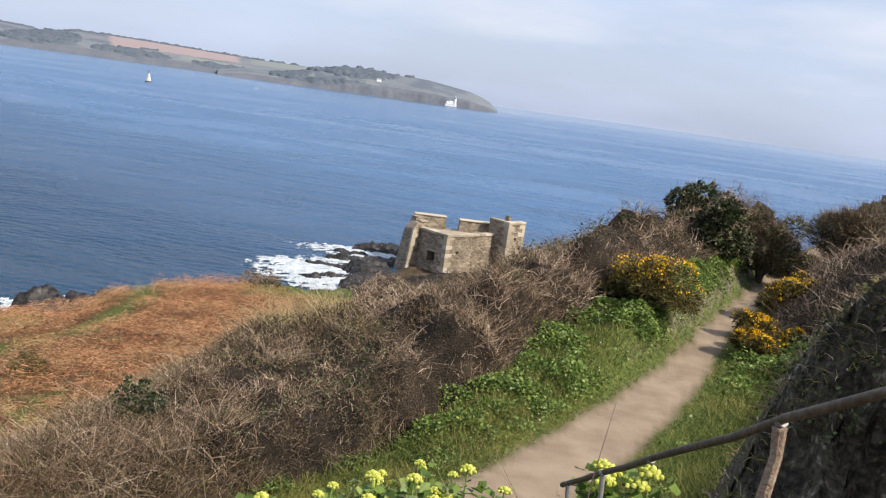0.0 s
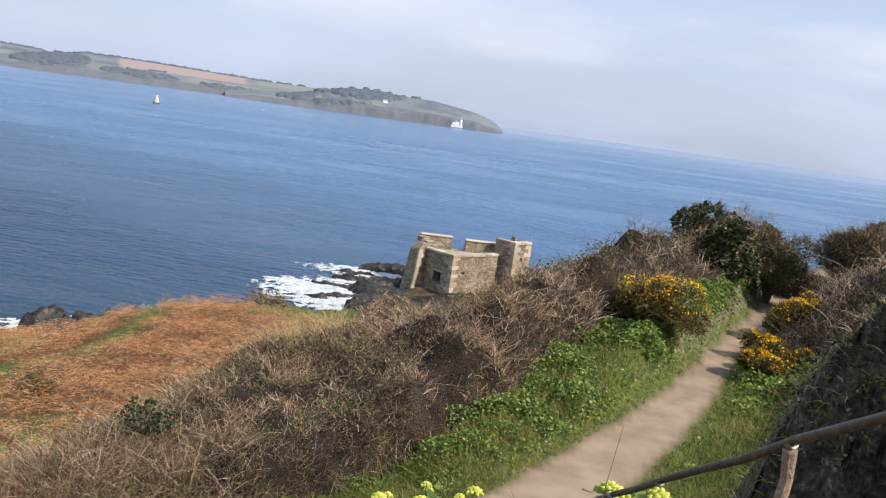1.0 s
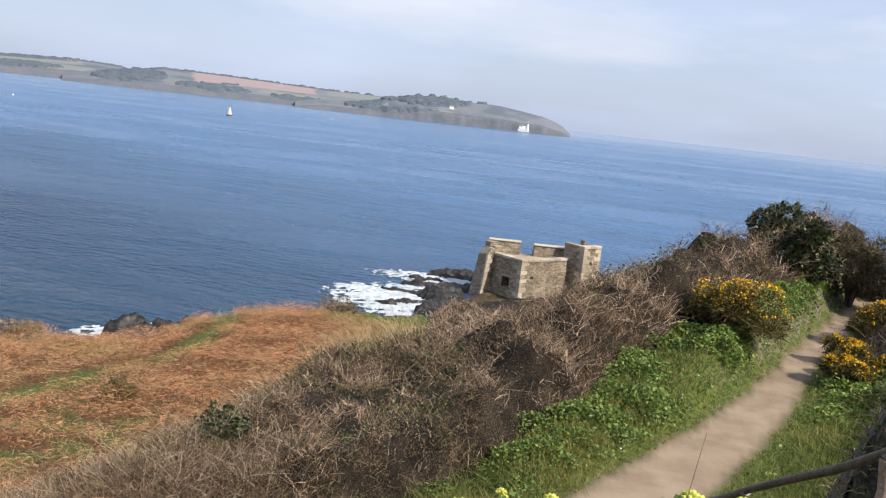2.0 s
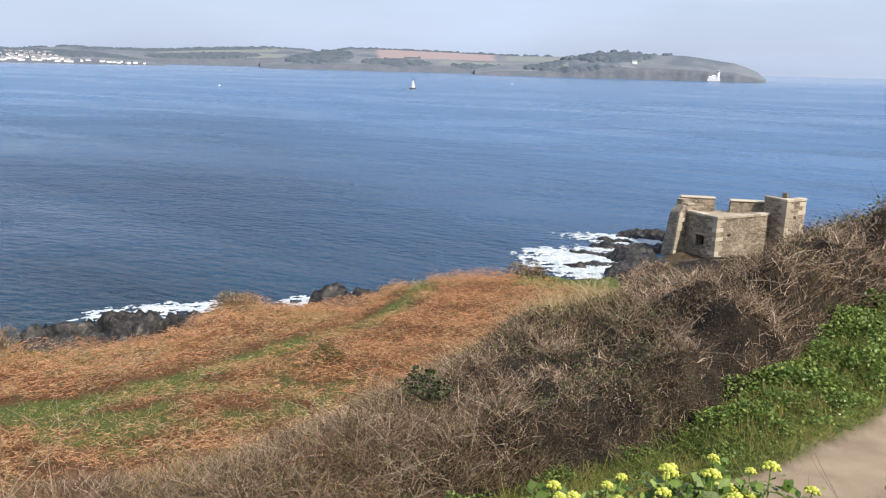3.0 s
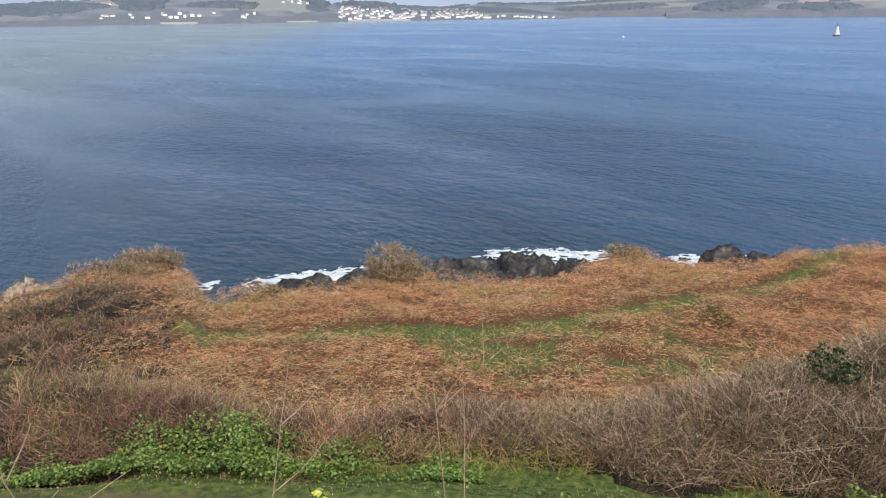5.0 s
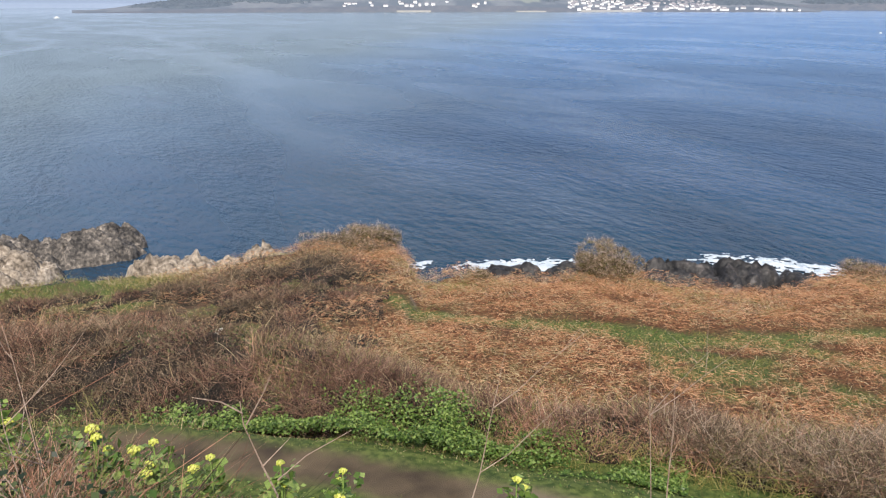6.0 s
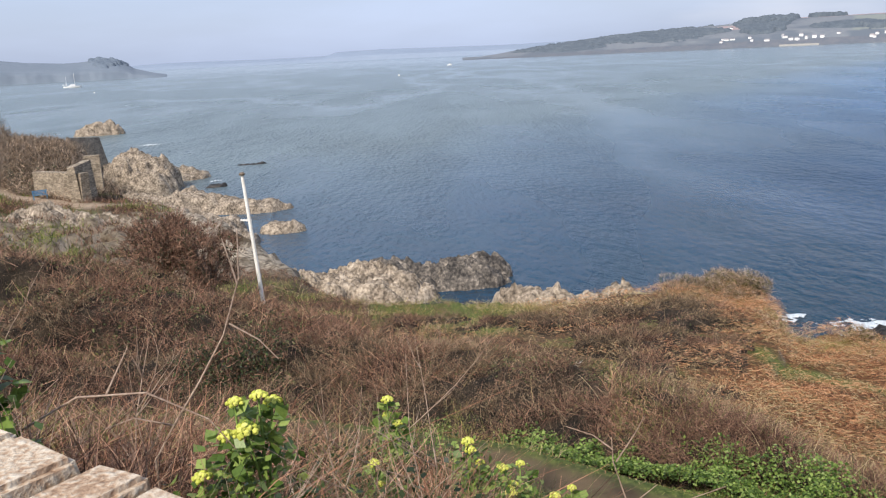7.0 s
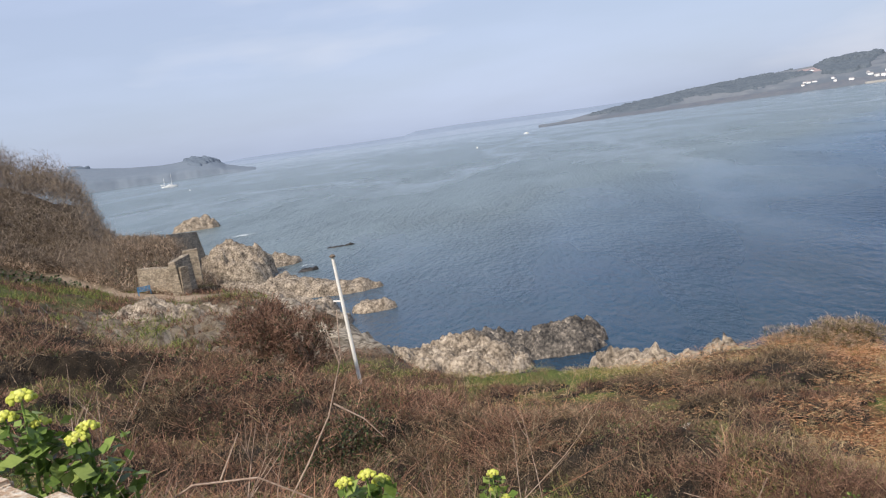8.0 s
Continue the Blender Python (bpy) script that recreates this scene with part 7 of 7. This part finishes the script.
def far_thicket():
    """The bare wooded hill behind the battery."""
    x, y = scatter(9000, 110.5, 128, 97, 175)
    z = land(x, y)
    ok = (z > 4.2) & (np.hypot(x, y) > np.interp(bearing(x, y), (110.5, 113, 115.3, 117.6, 121, 126), (100, 100, 100, 106, 123, 130)))
    x, y, z = x[ok], y[ok], z[ok]
    n = len(x)
    tall = np.interp(np.hypot(x, y), (97, 120, 150), (1.8, 3.5, 6.0)) * rng.uniform(0.6, 1.15, n)
    crowns = 0.45 + 1.1 * vnoise(x, y, 5.0, 111)
    tall = tall * crowns * np.interp(bearing(x, y), (110.5, 114, 117.2, 118.6), (0.15, 0.2, 0.25, 1.0))
    fans = []
    for k in range(16):
        up_ = rng.uniform(0.1, 1.0, n) ** 0.6
        wide = 1.3 * np.sqrt(np.clip(1.05 - up_, 0.05, 1))
        start = np.stack([x + rng.normal(size=n) * wide, y + rng.normal(size=n) * wide, z + tall * up_], 1)
        fans.append(ribbons(start, lean(n, 0.8, 0.8), rng.uniform(0.35, 1.0, n), rng.uniform(0.03, 0.08, n), 0.2 * rng.normal(size=(n, 3)), 1, 0.3))
    v, f = joined(*fans)
    stuff("bare_woods", v, f, BAREWOOD, "bare brown woods and scrub on the hill behind the battery", "woods")
    # rough scrub between the woods and the path below them
    x, y = scatter(6500, 111, 128, 93, 130)
    z = land(x, y)
    ok = (z > 3.6) & (along(VIEW, x, y)[0] > 1.3) & (np.hypot(x, y) > np.interp(bearing(x, y), (111, 113.2, 115.3, 117.6, 121, 128), (99, 97.5, 97.5, 104.5, 123.5, 128)))
    x, y, z = x[ok], y[ok], z[ok]
    n = len(x)
    tall = rng.uniform(0.5, 1.1, n) * (0.4 + 1.4 * vnoise(x, y, 3.0, 113))
    fans = []
    for k in range(8):
        start = np.stack([x + 0.4 * rng.normal(size=n), y + 0.4 * rng.normal(size=n), z + tall * rng.uniform(0, 1, n)], 1)
        fans.append(ribbons(start, lean(n, 0.8, 0.8), rng.uniform(0.3, 0.7, n), rng.uniform(0.02, 0.06, n), 0.2 * rng.normal(size=(n, 3)), 1, 0.3))
    v, f = joined(*fans)
    stuff("tan_scrub", v, f, TWIG, "tan bramble scrub above the path to the battery", "scrub")
    # rough grass and low scrub below that path
    x, y = scatter(42000, 108, 128, 62, 106)
    z = land(x, y)
    ok = (z > 2.0) & (along(VIEW, x, y)[0] > 1.1) & (rng.uniform(size=42000) < np.clip(4 * fbm(x, y, 3.0, 115) - 1.3, 0.1, 1))
    x, y, z = x[ok], y[ok], z[ok]
    n = len(x)
    v, f = ribbons(np.stack([x, y, z], 1), lean(n, 1.0, 0.6), rng.uniform(0.2, 0.6, n), rng.uniform(0.03, 0.07, n), 0.3 * rng.normal(size=(n, 3)), 1, 0.3)
    kind = fbm(x, y, 4.0, 117) + 0.08 * rng.normal(size=n)
    stuff("battery_grass", v, f[kind < 0.47], GRASS, "rough green grass below the battery path", "grass")
    stuff("battery_scrub", v.copy(), f[kind >= 0.47], TWIG_RED, "low brown scrub below the battery path", "scrub")
    x, y = scatter(3000, 112, 128, 90, 112)
    z = land(x, y)
    pos = np.stack([x, y, z + rng.uniform(0.1, 1.0, 3000)], 1)[(z > 3.5) & (along(VIEW, x, y)[0] > 2.2) & (np.hypot(x, y) > 104)]
    v, f = leaves(pos, rng.uniform(0.15, 0.4, len(pos)), 0.6, 1.3)
    stuff("ivy_scrub", v, f, EVERGREEN, "dark green ivy and scrub by the battery", "scrub")


far_thicket()

# ---- things close to the camera ----
def rocky_bank():
    """The shaded rock face beside the steps, hung with ivy, grass on its top."""
    az = np.arange(-48, -12.6, 0.45)
    s = np.concatenate([np.linspace(0, 1, 26), 1 + np.linspace(0.1, 1, 8)])
    dip = np.interp(az, (-48, -30, -25, -23.4, -22.1, -21.1, -20.1, -19.2, -17.5, -15.2), (1.5, 4.4, 7.6, 9.4, 11.4, 14.0, 17.0, 20.5, 27.0, 33.0))
    out = np.interp(az, (-48, -25, -16, -12.6), (4.6, 5.4, 6.3, 7.0))
    crest = 18 - (out + 0.7) * np.tan(np.radians(dip))
    foot = 12.6
    a = np.radians(az)[:, None] + 0 * s[None]
    z = foot + (crest - foot)[:, None] * np.clip(s, 0, 1)[None] - 0.5 * np.clip(s - 1, 0, 1)[None]
    d = out[:, None] + 0.7 * np.clip(s, 0, 1)[None] ** 1.5 + 2.2 * np.clip(s - 1, 0, 1)[None]
    px, pz = np.degrees(a) * 0.1, z
    bulge = 0.5 * (fbm(px, pz, 1.6, 201) - 0.5) + 0.3 * (np.abs(2 * fbm(px, pz, 0.55, 205) - 1) - 0.4) + 0.2 * (facets(px * 2, pz * 2, 0.34, 207, 0.5)[1] - 0.5) + 0.08 * (vnoise(px, pz, 0.1, 208) - 0.5)
    d = d + bulge
    z = z + 0.3 * (fbm(px, d, 0.7, 209) - 0.5) * (s > 0.5)[None]
    x, y = -np.sin(a) * d, np.cos(a) * d
    n, k = z.shape
    i = np.arange(n - 1)[:, None] * k + np.arange(k - 1)[None]
    faces = np.stack([i, i + k, i + k + 1, i + 1], -1).reshape(-1, 4)
    face = mesh_np("bank", np.stack([x, y, z], -1).reshape(-1, 3), faces)
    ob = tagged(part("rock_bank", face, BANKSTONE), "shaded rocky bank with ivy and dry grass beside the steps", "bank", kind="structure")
    # ivy, moss and grass on it
    m = rng.randint(0, n, 15000), rng.randint(4, k, 15000)
    keep = fbm(px[m] + 0 * z[m], z[m], 0.8, 211) > 0.45
    pos = np.stack([x[m], y[m], z[m]], 1)[keep] + 0.05 * rng.normal(size=(keep.sum(), 3))
    pos[:, :2] -= 0.05 * unit(pos[:, :2])
    v, f = leaves(pos, rng.uniform(0.015, 0.035, len(pos)), 0.4, 1.3)
    stuff("bank_ivy", v, f, IVY, "dark ivy hanging on the rocky bank", "ivy")
    m = rng.randint(0, n, 9000), rng.randint(22, k, 9000)
    pos = np.stack([x[m], y[m], z[m]], 1)
    cnt = len(pos)
    bend = np.stack([rng.normal(size=cnt) * 0.5, rng.normal(size=cnt) * 0.5, -rng.uniform(0.2, 0.9, cnt)], 1)
    v, f = ribbons(pos, lean(cnt, 0.8, 0.6), rng.uniform(0.06, 0.2, cnt), rng.uniform(0.006, 0.012, cnt), bend, 3, 0.2)
    olive = fbm(pos[:, 0], pos[:, 1], 0.9, 213) + 0.1 * rng.normal(size=cnt) > 0.46
    stuff("bank_top_grass", v, f[np.repeat(~olive, 3)], TWIG, "brown dry grass on top of the rocky bank", "grass")
    stuff("bank_top_turf", v.copy(), f[np.repeat(olive, 3)], YELLOWING, "olive grass hanging over the rocky bank", "grass")


# stone toned near-black, with the shade of this face in its colour
BANKSTONE = material("shade_dark_bank_stone", [(0.010, 0.009, 0.006), (0.038, 0.032, 0.022), (0.095, 0.08, 0.056), (0.36, 0.32, 0.26)], 0.35, 0.95, 1.0, fine=0.06)
rocky_bank()

RAIL = material("brown_painted_rail", [(0.06, 0.045, 0.03), (0.10, 0.075, 0.05), (0.16, 0.12, 0.08)], 0.3, 0.55, 0.3, gloss=0.4)
POST = material("weathered_wood_post", [(0.14, 0.09, 0.06), (0.27, 0.19, 0.13), (0.40, 0.31, 0.23)], 0.12, 0.85, 0.5)
ZINC = material("galvanised_collar", [(0.22, 0.21, 0.2), (0.32, 0.31, 0.3), (0.42, 0.41, 0.4)], 0.05, 0.6, 0.15, metal=0.5)


def handrail():
    top, low = Vector((1.15, 1.70, 17.69)), Vector((0.60, 4.55, 15.87))
    base = thing("handrail", Matrix.Translation(low), "brown painted steel handrail down the steps on wooden posts", "handrail")
    t0, t1 = top - low, Vector((0, 0, 0))
    pts = [t0.lerp(t1, k / 10) + Vector((0.006 * math.sin(k * 1.7), 0, 0.006 * math.cos(k * 2.3))) for k in range(11)]
    part("rail", tube(bmesh.new(), pts, 0.0155, 14), RAIL, base)
    for s in (0.31, 0.62, 0.80, 0.97):
        p = t0.lerp(t1, s)
        way = (t1 - t0).normalized()
        part("collar", tube(bmesh.new(), [p - way * 0.012, p + way * 0.012], 0.019, 12), ZINC, base, "galvanised collar")
        if s != 0.62:
            bm = bmesh.new()
            ground_z = float(land(p.x + low.x, p.y + low.y)) - low.z - 0.15
            tube(bm, [(p.x + 0.01, p.y, ground_z), (p.x - 0.012, p.y, p.z - 0.35), (p.x + 0.008, p.y, p.z - 0.12), (p.x, p.y, p.z - 0.02)], (0.028, 0.024, 0.02, 0.024) if s == 0.31 else (0.016, 0.015, 0.013, 0.015), 9)
            part("post", bm, POST if s == 0.31 else ZINC, base, "" if s == 0.31 else "thin galvanised post")


handrail()

CAPSTONE = material("lichened_cap_stone", [(0.17, 0.10, 0.06), (0.36, 0.25, 0.165), (0.52, 0.44, 0.34), (0.64, 0.59, 0.5)], 0.22, 0.9, 0.5, fine=0.025)
MORTAR = material("lime_mortar", [(0.32, 0.29, 0.24), (0.46, 0.42, 0.36), (0.55, 0.51, 0.45)], 0.1, 0.95, 0.5)


def parapet():
    """The low wall beside the camera; its top stones are bedded in mortar."""
    start, way = Vector((-1.95, -0.48, 15.4)), Vector((-0.553, -0.833, 0))
    turn = math.degrees(math.atan2(way.y, way.x))
    base = thing("parapet_wall", Matrix.Translation(start) @ pose(0, 0, 0, 0, 0, turn), "low rubble stone wall with a sunlit lichened top", "wall")
    bm = bmesh.new()
    box(bm, 0, 6.5, 0.02, 0.5, 0, 1.44)
    core = part("core", bm, MORTAR, base, "lime mortar core")
    r = np.random.RandomState(9)
    for row, (y0, y1) in enumerate(((0.0, 0.27), (0.28, 0.52))):
        x = -0.05
        while x < 6.4:
            long = r.uniform(0.2, 0.46)
            bm = bmesh.new()
            box(bm, x, x + long - 0.02, y0 + r.uniform(-0.02, 0.01), y1 + r.uniform(-0.01, 0.02), 1.36, 1.5 + r.uniform(-0.02, 0.03), top=(0.012, 0.012))
            for q in bm.verts:
                q.co += Vector((r.uniform(-0.012, 0.012), r.uniform(-0.012, 0.012), r.uniform(-0.012, 0.012)))
            part("stone", soften(bm, 0.018, 2), CAPSTONE, core)
            x += long
    for z in (0.06, 0.3, 0.54, 0.78, 1.0, 1.18):
        x = -0.05 + r.uniform(0, 0.15)
        while x < 6.4:
            long = r.uniform(0.2, 0.5)
            bm = bmesh.new()
            box(bm, x, x + long - 0.025, -0.035 + r.uniform(-0.01, 0.015), 0.2, z, z + (0.22 if z < 1 else 0.16))
            part("stone", soften(bm, 0.016), CAPSTONE, core)
            x += long


parapet()


def alexanders(at, top, heads, seed, size=0.06, spread=0.2):
    """A clump of alexanders: ribbed stems, broad glossy leaflets, domed umbels of small yellow-green balls."""
    r = np.random.RandomState(seed)
    x, y = at
    z = float(land(x, y))
    base = thing("alexanders_plant", Matrix.Translation((x, y, z)), "alexanders plant with glossy leaves and yellow-green flower heads", "plant", "alexanders on the bank")
    h = max(top - z, 0.35)
    for k in range(heads):
        a = r.uniform(0, math.tau)
        away = r.uniform(0.25, 1.0) * spread if k else 0.0
        tip = Vector((away * math.cos(a), away * math.sin(a), h - (r.uniform(0.0, 0.28) if k else 0)))
        mid = Vector((tip.x * 0.3, tip.y * 0.3, tip.z * 0.6))
        stem = part("stem", tube(bmesh.new(), [(0.02 * math.cos(a), 0.02 * math.sin(a), -0.05), mid, tip], (0.012, 0.009, 0.006), 6), HERBSTEM, base)
        sz = size * r.uniform(0.8, 1.2)
        bm = bmesh.new()
        for q in range(15):  # small round clusters packed into a dome
            ring, turn = math.sqrt((q + 0.4) / 15), q * 2.4
            ball = bmesh.ops.create_icosphere(bm, subdivisions=2, radius=sz * r.uniform(0.24, 0.32))["verts"]
            at_ = tip + Vector((ring * math.cos(turn), ring * math.sin(turn), 0.62 * (1 - ring * ring))) * sz
            for w in ball:
                w.co = at_ + w.co * r.uniform(0.8, 1.18)
        part("flower_head", bm, UMBEL, stem)
        n = 54
        up_ = r.uniform(0.05, 0.62, n) * min(h, 0.75)
        turn = r.uniform(0, math.tau, n)
        reach = r.uniform(0.03, 0.19, n)
        pos = np.stack([tip.x * 0.8 + reach * np.cos(turn), tip.y * 0.8 + reach * np.sin(turn), tip.z - up_], 1)
        part("foliage", mesh_np("foliage", *leaves(pos, r.uniform(0.04, 0.1, n), 0.9, 1.3)), LEAFLET, stem)
    return base


HERBSTEM = material("pale_green_stem", [(0.12, 0.2, 0.04), (0.2, 0.3, 0.07), (0.28, 0.38, 0.1)], 0.05, 0.6, 0.1)
for k, (x, y, top, heads, size, spread) in enumerate((
    (-4.83, -1.63, 16.08, 2, 0.06, 0.12), (-4.87, -1.5, 16.1, 3, 0.06, 0.16), (-4.19, -3.03, 16.97, 3, 0.055, 0.13), (-4.33, -2.8, 16.74, 3, 0.05, 0.1), (-5.2, -1.35, 15.38, 2, 0.05, 0.1), (-4.67, -1.82, 15.7, 1, 0.05, 0.1), (-6.37, -1.01, 14.84, 2, 0.045, 0.12), (-8.37, -1.03, 14.5, 3, 0.05, 0.2),
    (-7.38, -0.23, 14.48, 3, 0.05, 0.2), (-7.36, 0.25, 14.24, 4, 0.05, 0.25), (-7.3, 0.72, 14.0, 4, 0.05, 0.25), (-7.05, 1.9, 13.68, 4, 0.05, 0.3), (-6.6, 1.2, 14.2, 2, 0.045, 0.15), (-6.3, 3.4, 13.6, 2, 0.045, 0.2),
    (0.87, 4.92, 15.86, 5, 0.06, 0.16), (1.16, 4.86, 15.88, 4, 0.06, 0.15), (-0.3, 5.0, 15.52, 4, 0.055, 0.2), (-0.55, 5.05, 15.45, 3, 0.05, 0.2), (0.04, 5.2, 15.55, 3, 0.055, 0.2), (-0.66, 6.46, 14.8, 4, 0.05, 0.25), (-0.35, 6.48, 14.94, 4, 0.05, 0.25), (-0.06, 6.49, 14.88, 4, 0.05, 0.25), (-1.38, 5.33, 15.03, 3, 0.05, 0.2), (-1.15, 6.3, 14.6, 3, 0.05, 0.25), (0.35, 5.9, 15.1, 3, 0.05, 0.2))):
    alexanders((x, y), top, heads, 40 + k, size, spread)


def dead_shoot(at, top, seed, lean_=(0.0, 0.0), thick=0.012, forks=5):
    """A dry, bare, forking stem."""
    r = np.random.RandomState(seed)
    x, y = at
    z = float(land(x, y))
    ob = bmesh.new()
    h = max(top - z, 0.5)

    def branch(p, way, long, rad, depth):
        pts, rads = [p], [rad]
        for k in range(4):
            way = (way + Vector((r.normal() * 0.12, r.normal() * 0.12, 0.04))).normalized()
            pts.append(pts[-1] + way * long / 4)
            rads.append(rad * (1 - 0.2 * (k + 1)))
        tube(ob, pts, rads, 5)
        if depth:
            for q in range(r.randint(1, 3) if depth < 2 else forks):
                at_ = pts[r.randint(1, 4)]
                side = Vector((r.normal(), r.normal(), 0.55)).normalized()
                branch(at_, (way * 0.55 + side).normalized(), long * r.uniform(0.3, 0.55), rad * 0.55, depth - 1)

    branch(Vector((0, 0, -0.05)), Vector((lean_[0], lean_[1], 1)).normalized(), h, thick, 2)
    o = part("dead_shoot", ob, DEADWOOD)
    o.matrix_world = Matrix.Translation((x, y, z))
    return tagged(o, "dry bare forking stem standing out of the growth", "stem", "dry stems on the bank")


DEADWOOD = material("bleached_dead_stem", [(0.17, 0.115, 0.085), (0.33, 0.24, 0.18), (0.5, 0.4, 0.315)], 0.15, 0.8, 0.2)
for k, (x, y, top, lx, ly, th, fk) in enumerate((
    (-4.3, -2.35, 16.5, 0.1, -0.3, 0.006, 5), (-4.5, -2.6, 16.5, -0.1, -0.2, 0.006, 5), (-5.0, -2.3, 16.3, 0, 0.1, 0.006, 4), (-4.7, -3.2, 16.9, 0.0, 0.1, 0.006, 5),
    (-5.2, -0.6, 15.5, 0.1, 0.2, 0.006, 3), (-4.6, 1.9, 16.0, 0.0, 0.1, 0.007, 2), (-4.2, 3.2, 15.95, 0.0, 0.05, 0.006, 2), (0.62, 3.7, 16.82, 0, 0.0, 0.006, 1), (-5.6, -3.6, 16.6, 0.1, 0, 0.009, 5), (-6.3, -2.9, 16.0, 0.1, 0, 0.009, 5), (0.95, 3.2, 16.45, 0.05, 0, 0.007, 2))):
    dead_shoot((x, y), top, 70 + k, (lx, ly), th, fk)

# a tangle of thin bare sticks on the bank further round
stick_rng = np.random.RandomState(91)
for k in range(34):
    az, d = stick_rng.uniform(96, 127), stick_rng.uniform(3.9, 7.5)
    p = polar(az, d)
    rise = 18 - d * math.tan(radians(stick_rng.uniform(17, 27)))
    if rise > float(land(p.x, p.y)) + 0.3:
        dead_shoot((p.x, p.y), rise, 200 + k, (stick_rng.normal() * 0.5, stick_rng.normal() * 0.5), 0.0055, 5)


def forked_stem(label, *branches):
    """A dry bent stem and its side branches, each from points of its line; the first one is rooted in the bank."""
    x, y, z = branches[0][0]
    foot = Vector((x, y, float(land(x, y)) - 0.05))
    bm = bmesh.new()
    for k, line in enumerate(branches):
        pts = [Vector(q) - foot for q in line]
        if not k:
            pts.insert(0, Vector((0, 0, 0)))
        thick = 0.009 if not k else 0.006
        tube(bm, pts, [thick * (1 - 0.65 * i / (len(pts) - 1)) for i in range(len(pts))], 6)
    ob = part("forked_stem", bm, DEADWOOD)
    ob.matrix_world = Matrix.Translation(foot)
    return tagged(ob, label, "stem", "dry stems on the bank")


forked_stem("tall bleached forking stem leaning out of the bank", [(-4.88, -2.15, 15.72), (-4.92, -2.03, 15.92), (-4.98, -1.87, 16.16), (-5.03, -1.71, 16.43), (-5.06, -1.59, 16.77), (-5.06, -1.57, 17.06)],
            [(-5.04, -1.67, 16.5), (-5.07, -1.51, 16.38), (-5.1, -1.41, 16.24)], [(-5.05, -1.6, 16.74), (-5.05, -1.63, 16.88), (-5.04, -1.66, 17.02)], [(-4.92, -2.03, 15.92), (-4.85, -2.23, 16.01), (-4.78, -2.39, 15.98)])
forked_stem("bleached dry stem forking low above the path", [(-5.44, 0.9, 14.66), (-5.46, 0.81, 14.92), (-5.48, 0.71, 15.24), (-5.49, 0.7, 15.42)], [(-5.46, 0.81, 14.9), (-5.42, 1.0, 15.09)],
            [(-5.44, 0.91, 14.78), (-5.39, 1.11, 14.95), (-5.3, 1.42, 15.12)], [(-5.48, 0.73, 15.24), (-5.46, 0.85, 15.45), (-5.44, 0.91, 15.59)], [(-5.48, 0.71, 15.33), (-5.51, 0.58, 15.43), (-5.54, 0.4, 15.49)])
forked_stem("single straight dry stalk above the path", [(-6.2, 5.21, 13.16), (-6.2, 5.22, 13.69), (-6.21, 5.2, 14.28)])
forked_stem("long bleached cane arching over the bank", [(-4.5, -2.75, 16.1), (-4.55, -2.4, 16.28), (-4.62, -2.05, 16.26), (-4.7, -1.75, 16.05), (-4.74, -1.6, 15.8)], [(-4.58, -2.25, 16.28), (-4.7, -2.15, 16.5)])
forked_stem("long bleached cane lying along the bank", [(-4.2, -2.7, 15.75), (-4.4, -2.35, 15.72), (-4.6, -1.95, 15.62), (-4.75, -1.6, 15.4)], [(-4.4, -2.35, 15.72), (-4.36, -2.2, 15.9)])


def scrap():
    """A crumpled scrap caught in the scrub."""
    at = Vector((-17.15, 2.46, 10.5))
    bm = bmesh.new()
    r = np.random.RandomState(3)
    n = 5
    rows = [[bm.verts.new((0.035 * (i - 2), 0.05 * (j - 2) + 0.02 * i, 0.03 * r.uniform(-1, 1) + 0.02 * abs(i - 2))) for j in range(n)] for i in range(n)]
    for i in range(n - 1):
        for j in range(n - 1):
            bm.faces.new((rows[i][j], rows[i + 1][j], rows[i + 1][j + 1], rows[i][j + 1]))
    bmesh.ops.solidify(bm, geom=bm.faces[:], thickness=0.004)
    ob = part("scrap", bm, POLE)
    ob.matrix_world = Matrix.Translation((at.x, at.y, float(land(at.x, at.y) + thicket(at.x, at.y)) + 0.05)) @ pose(0, 0, 0, 50, 10, 60)
    tagged(ob, "pale crumpled scrap caught in the bramble", "litter")


scrap()
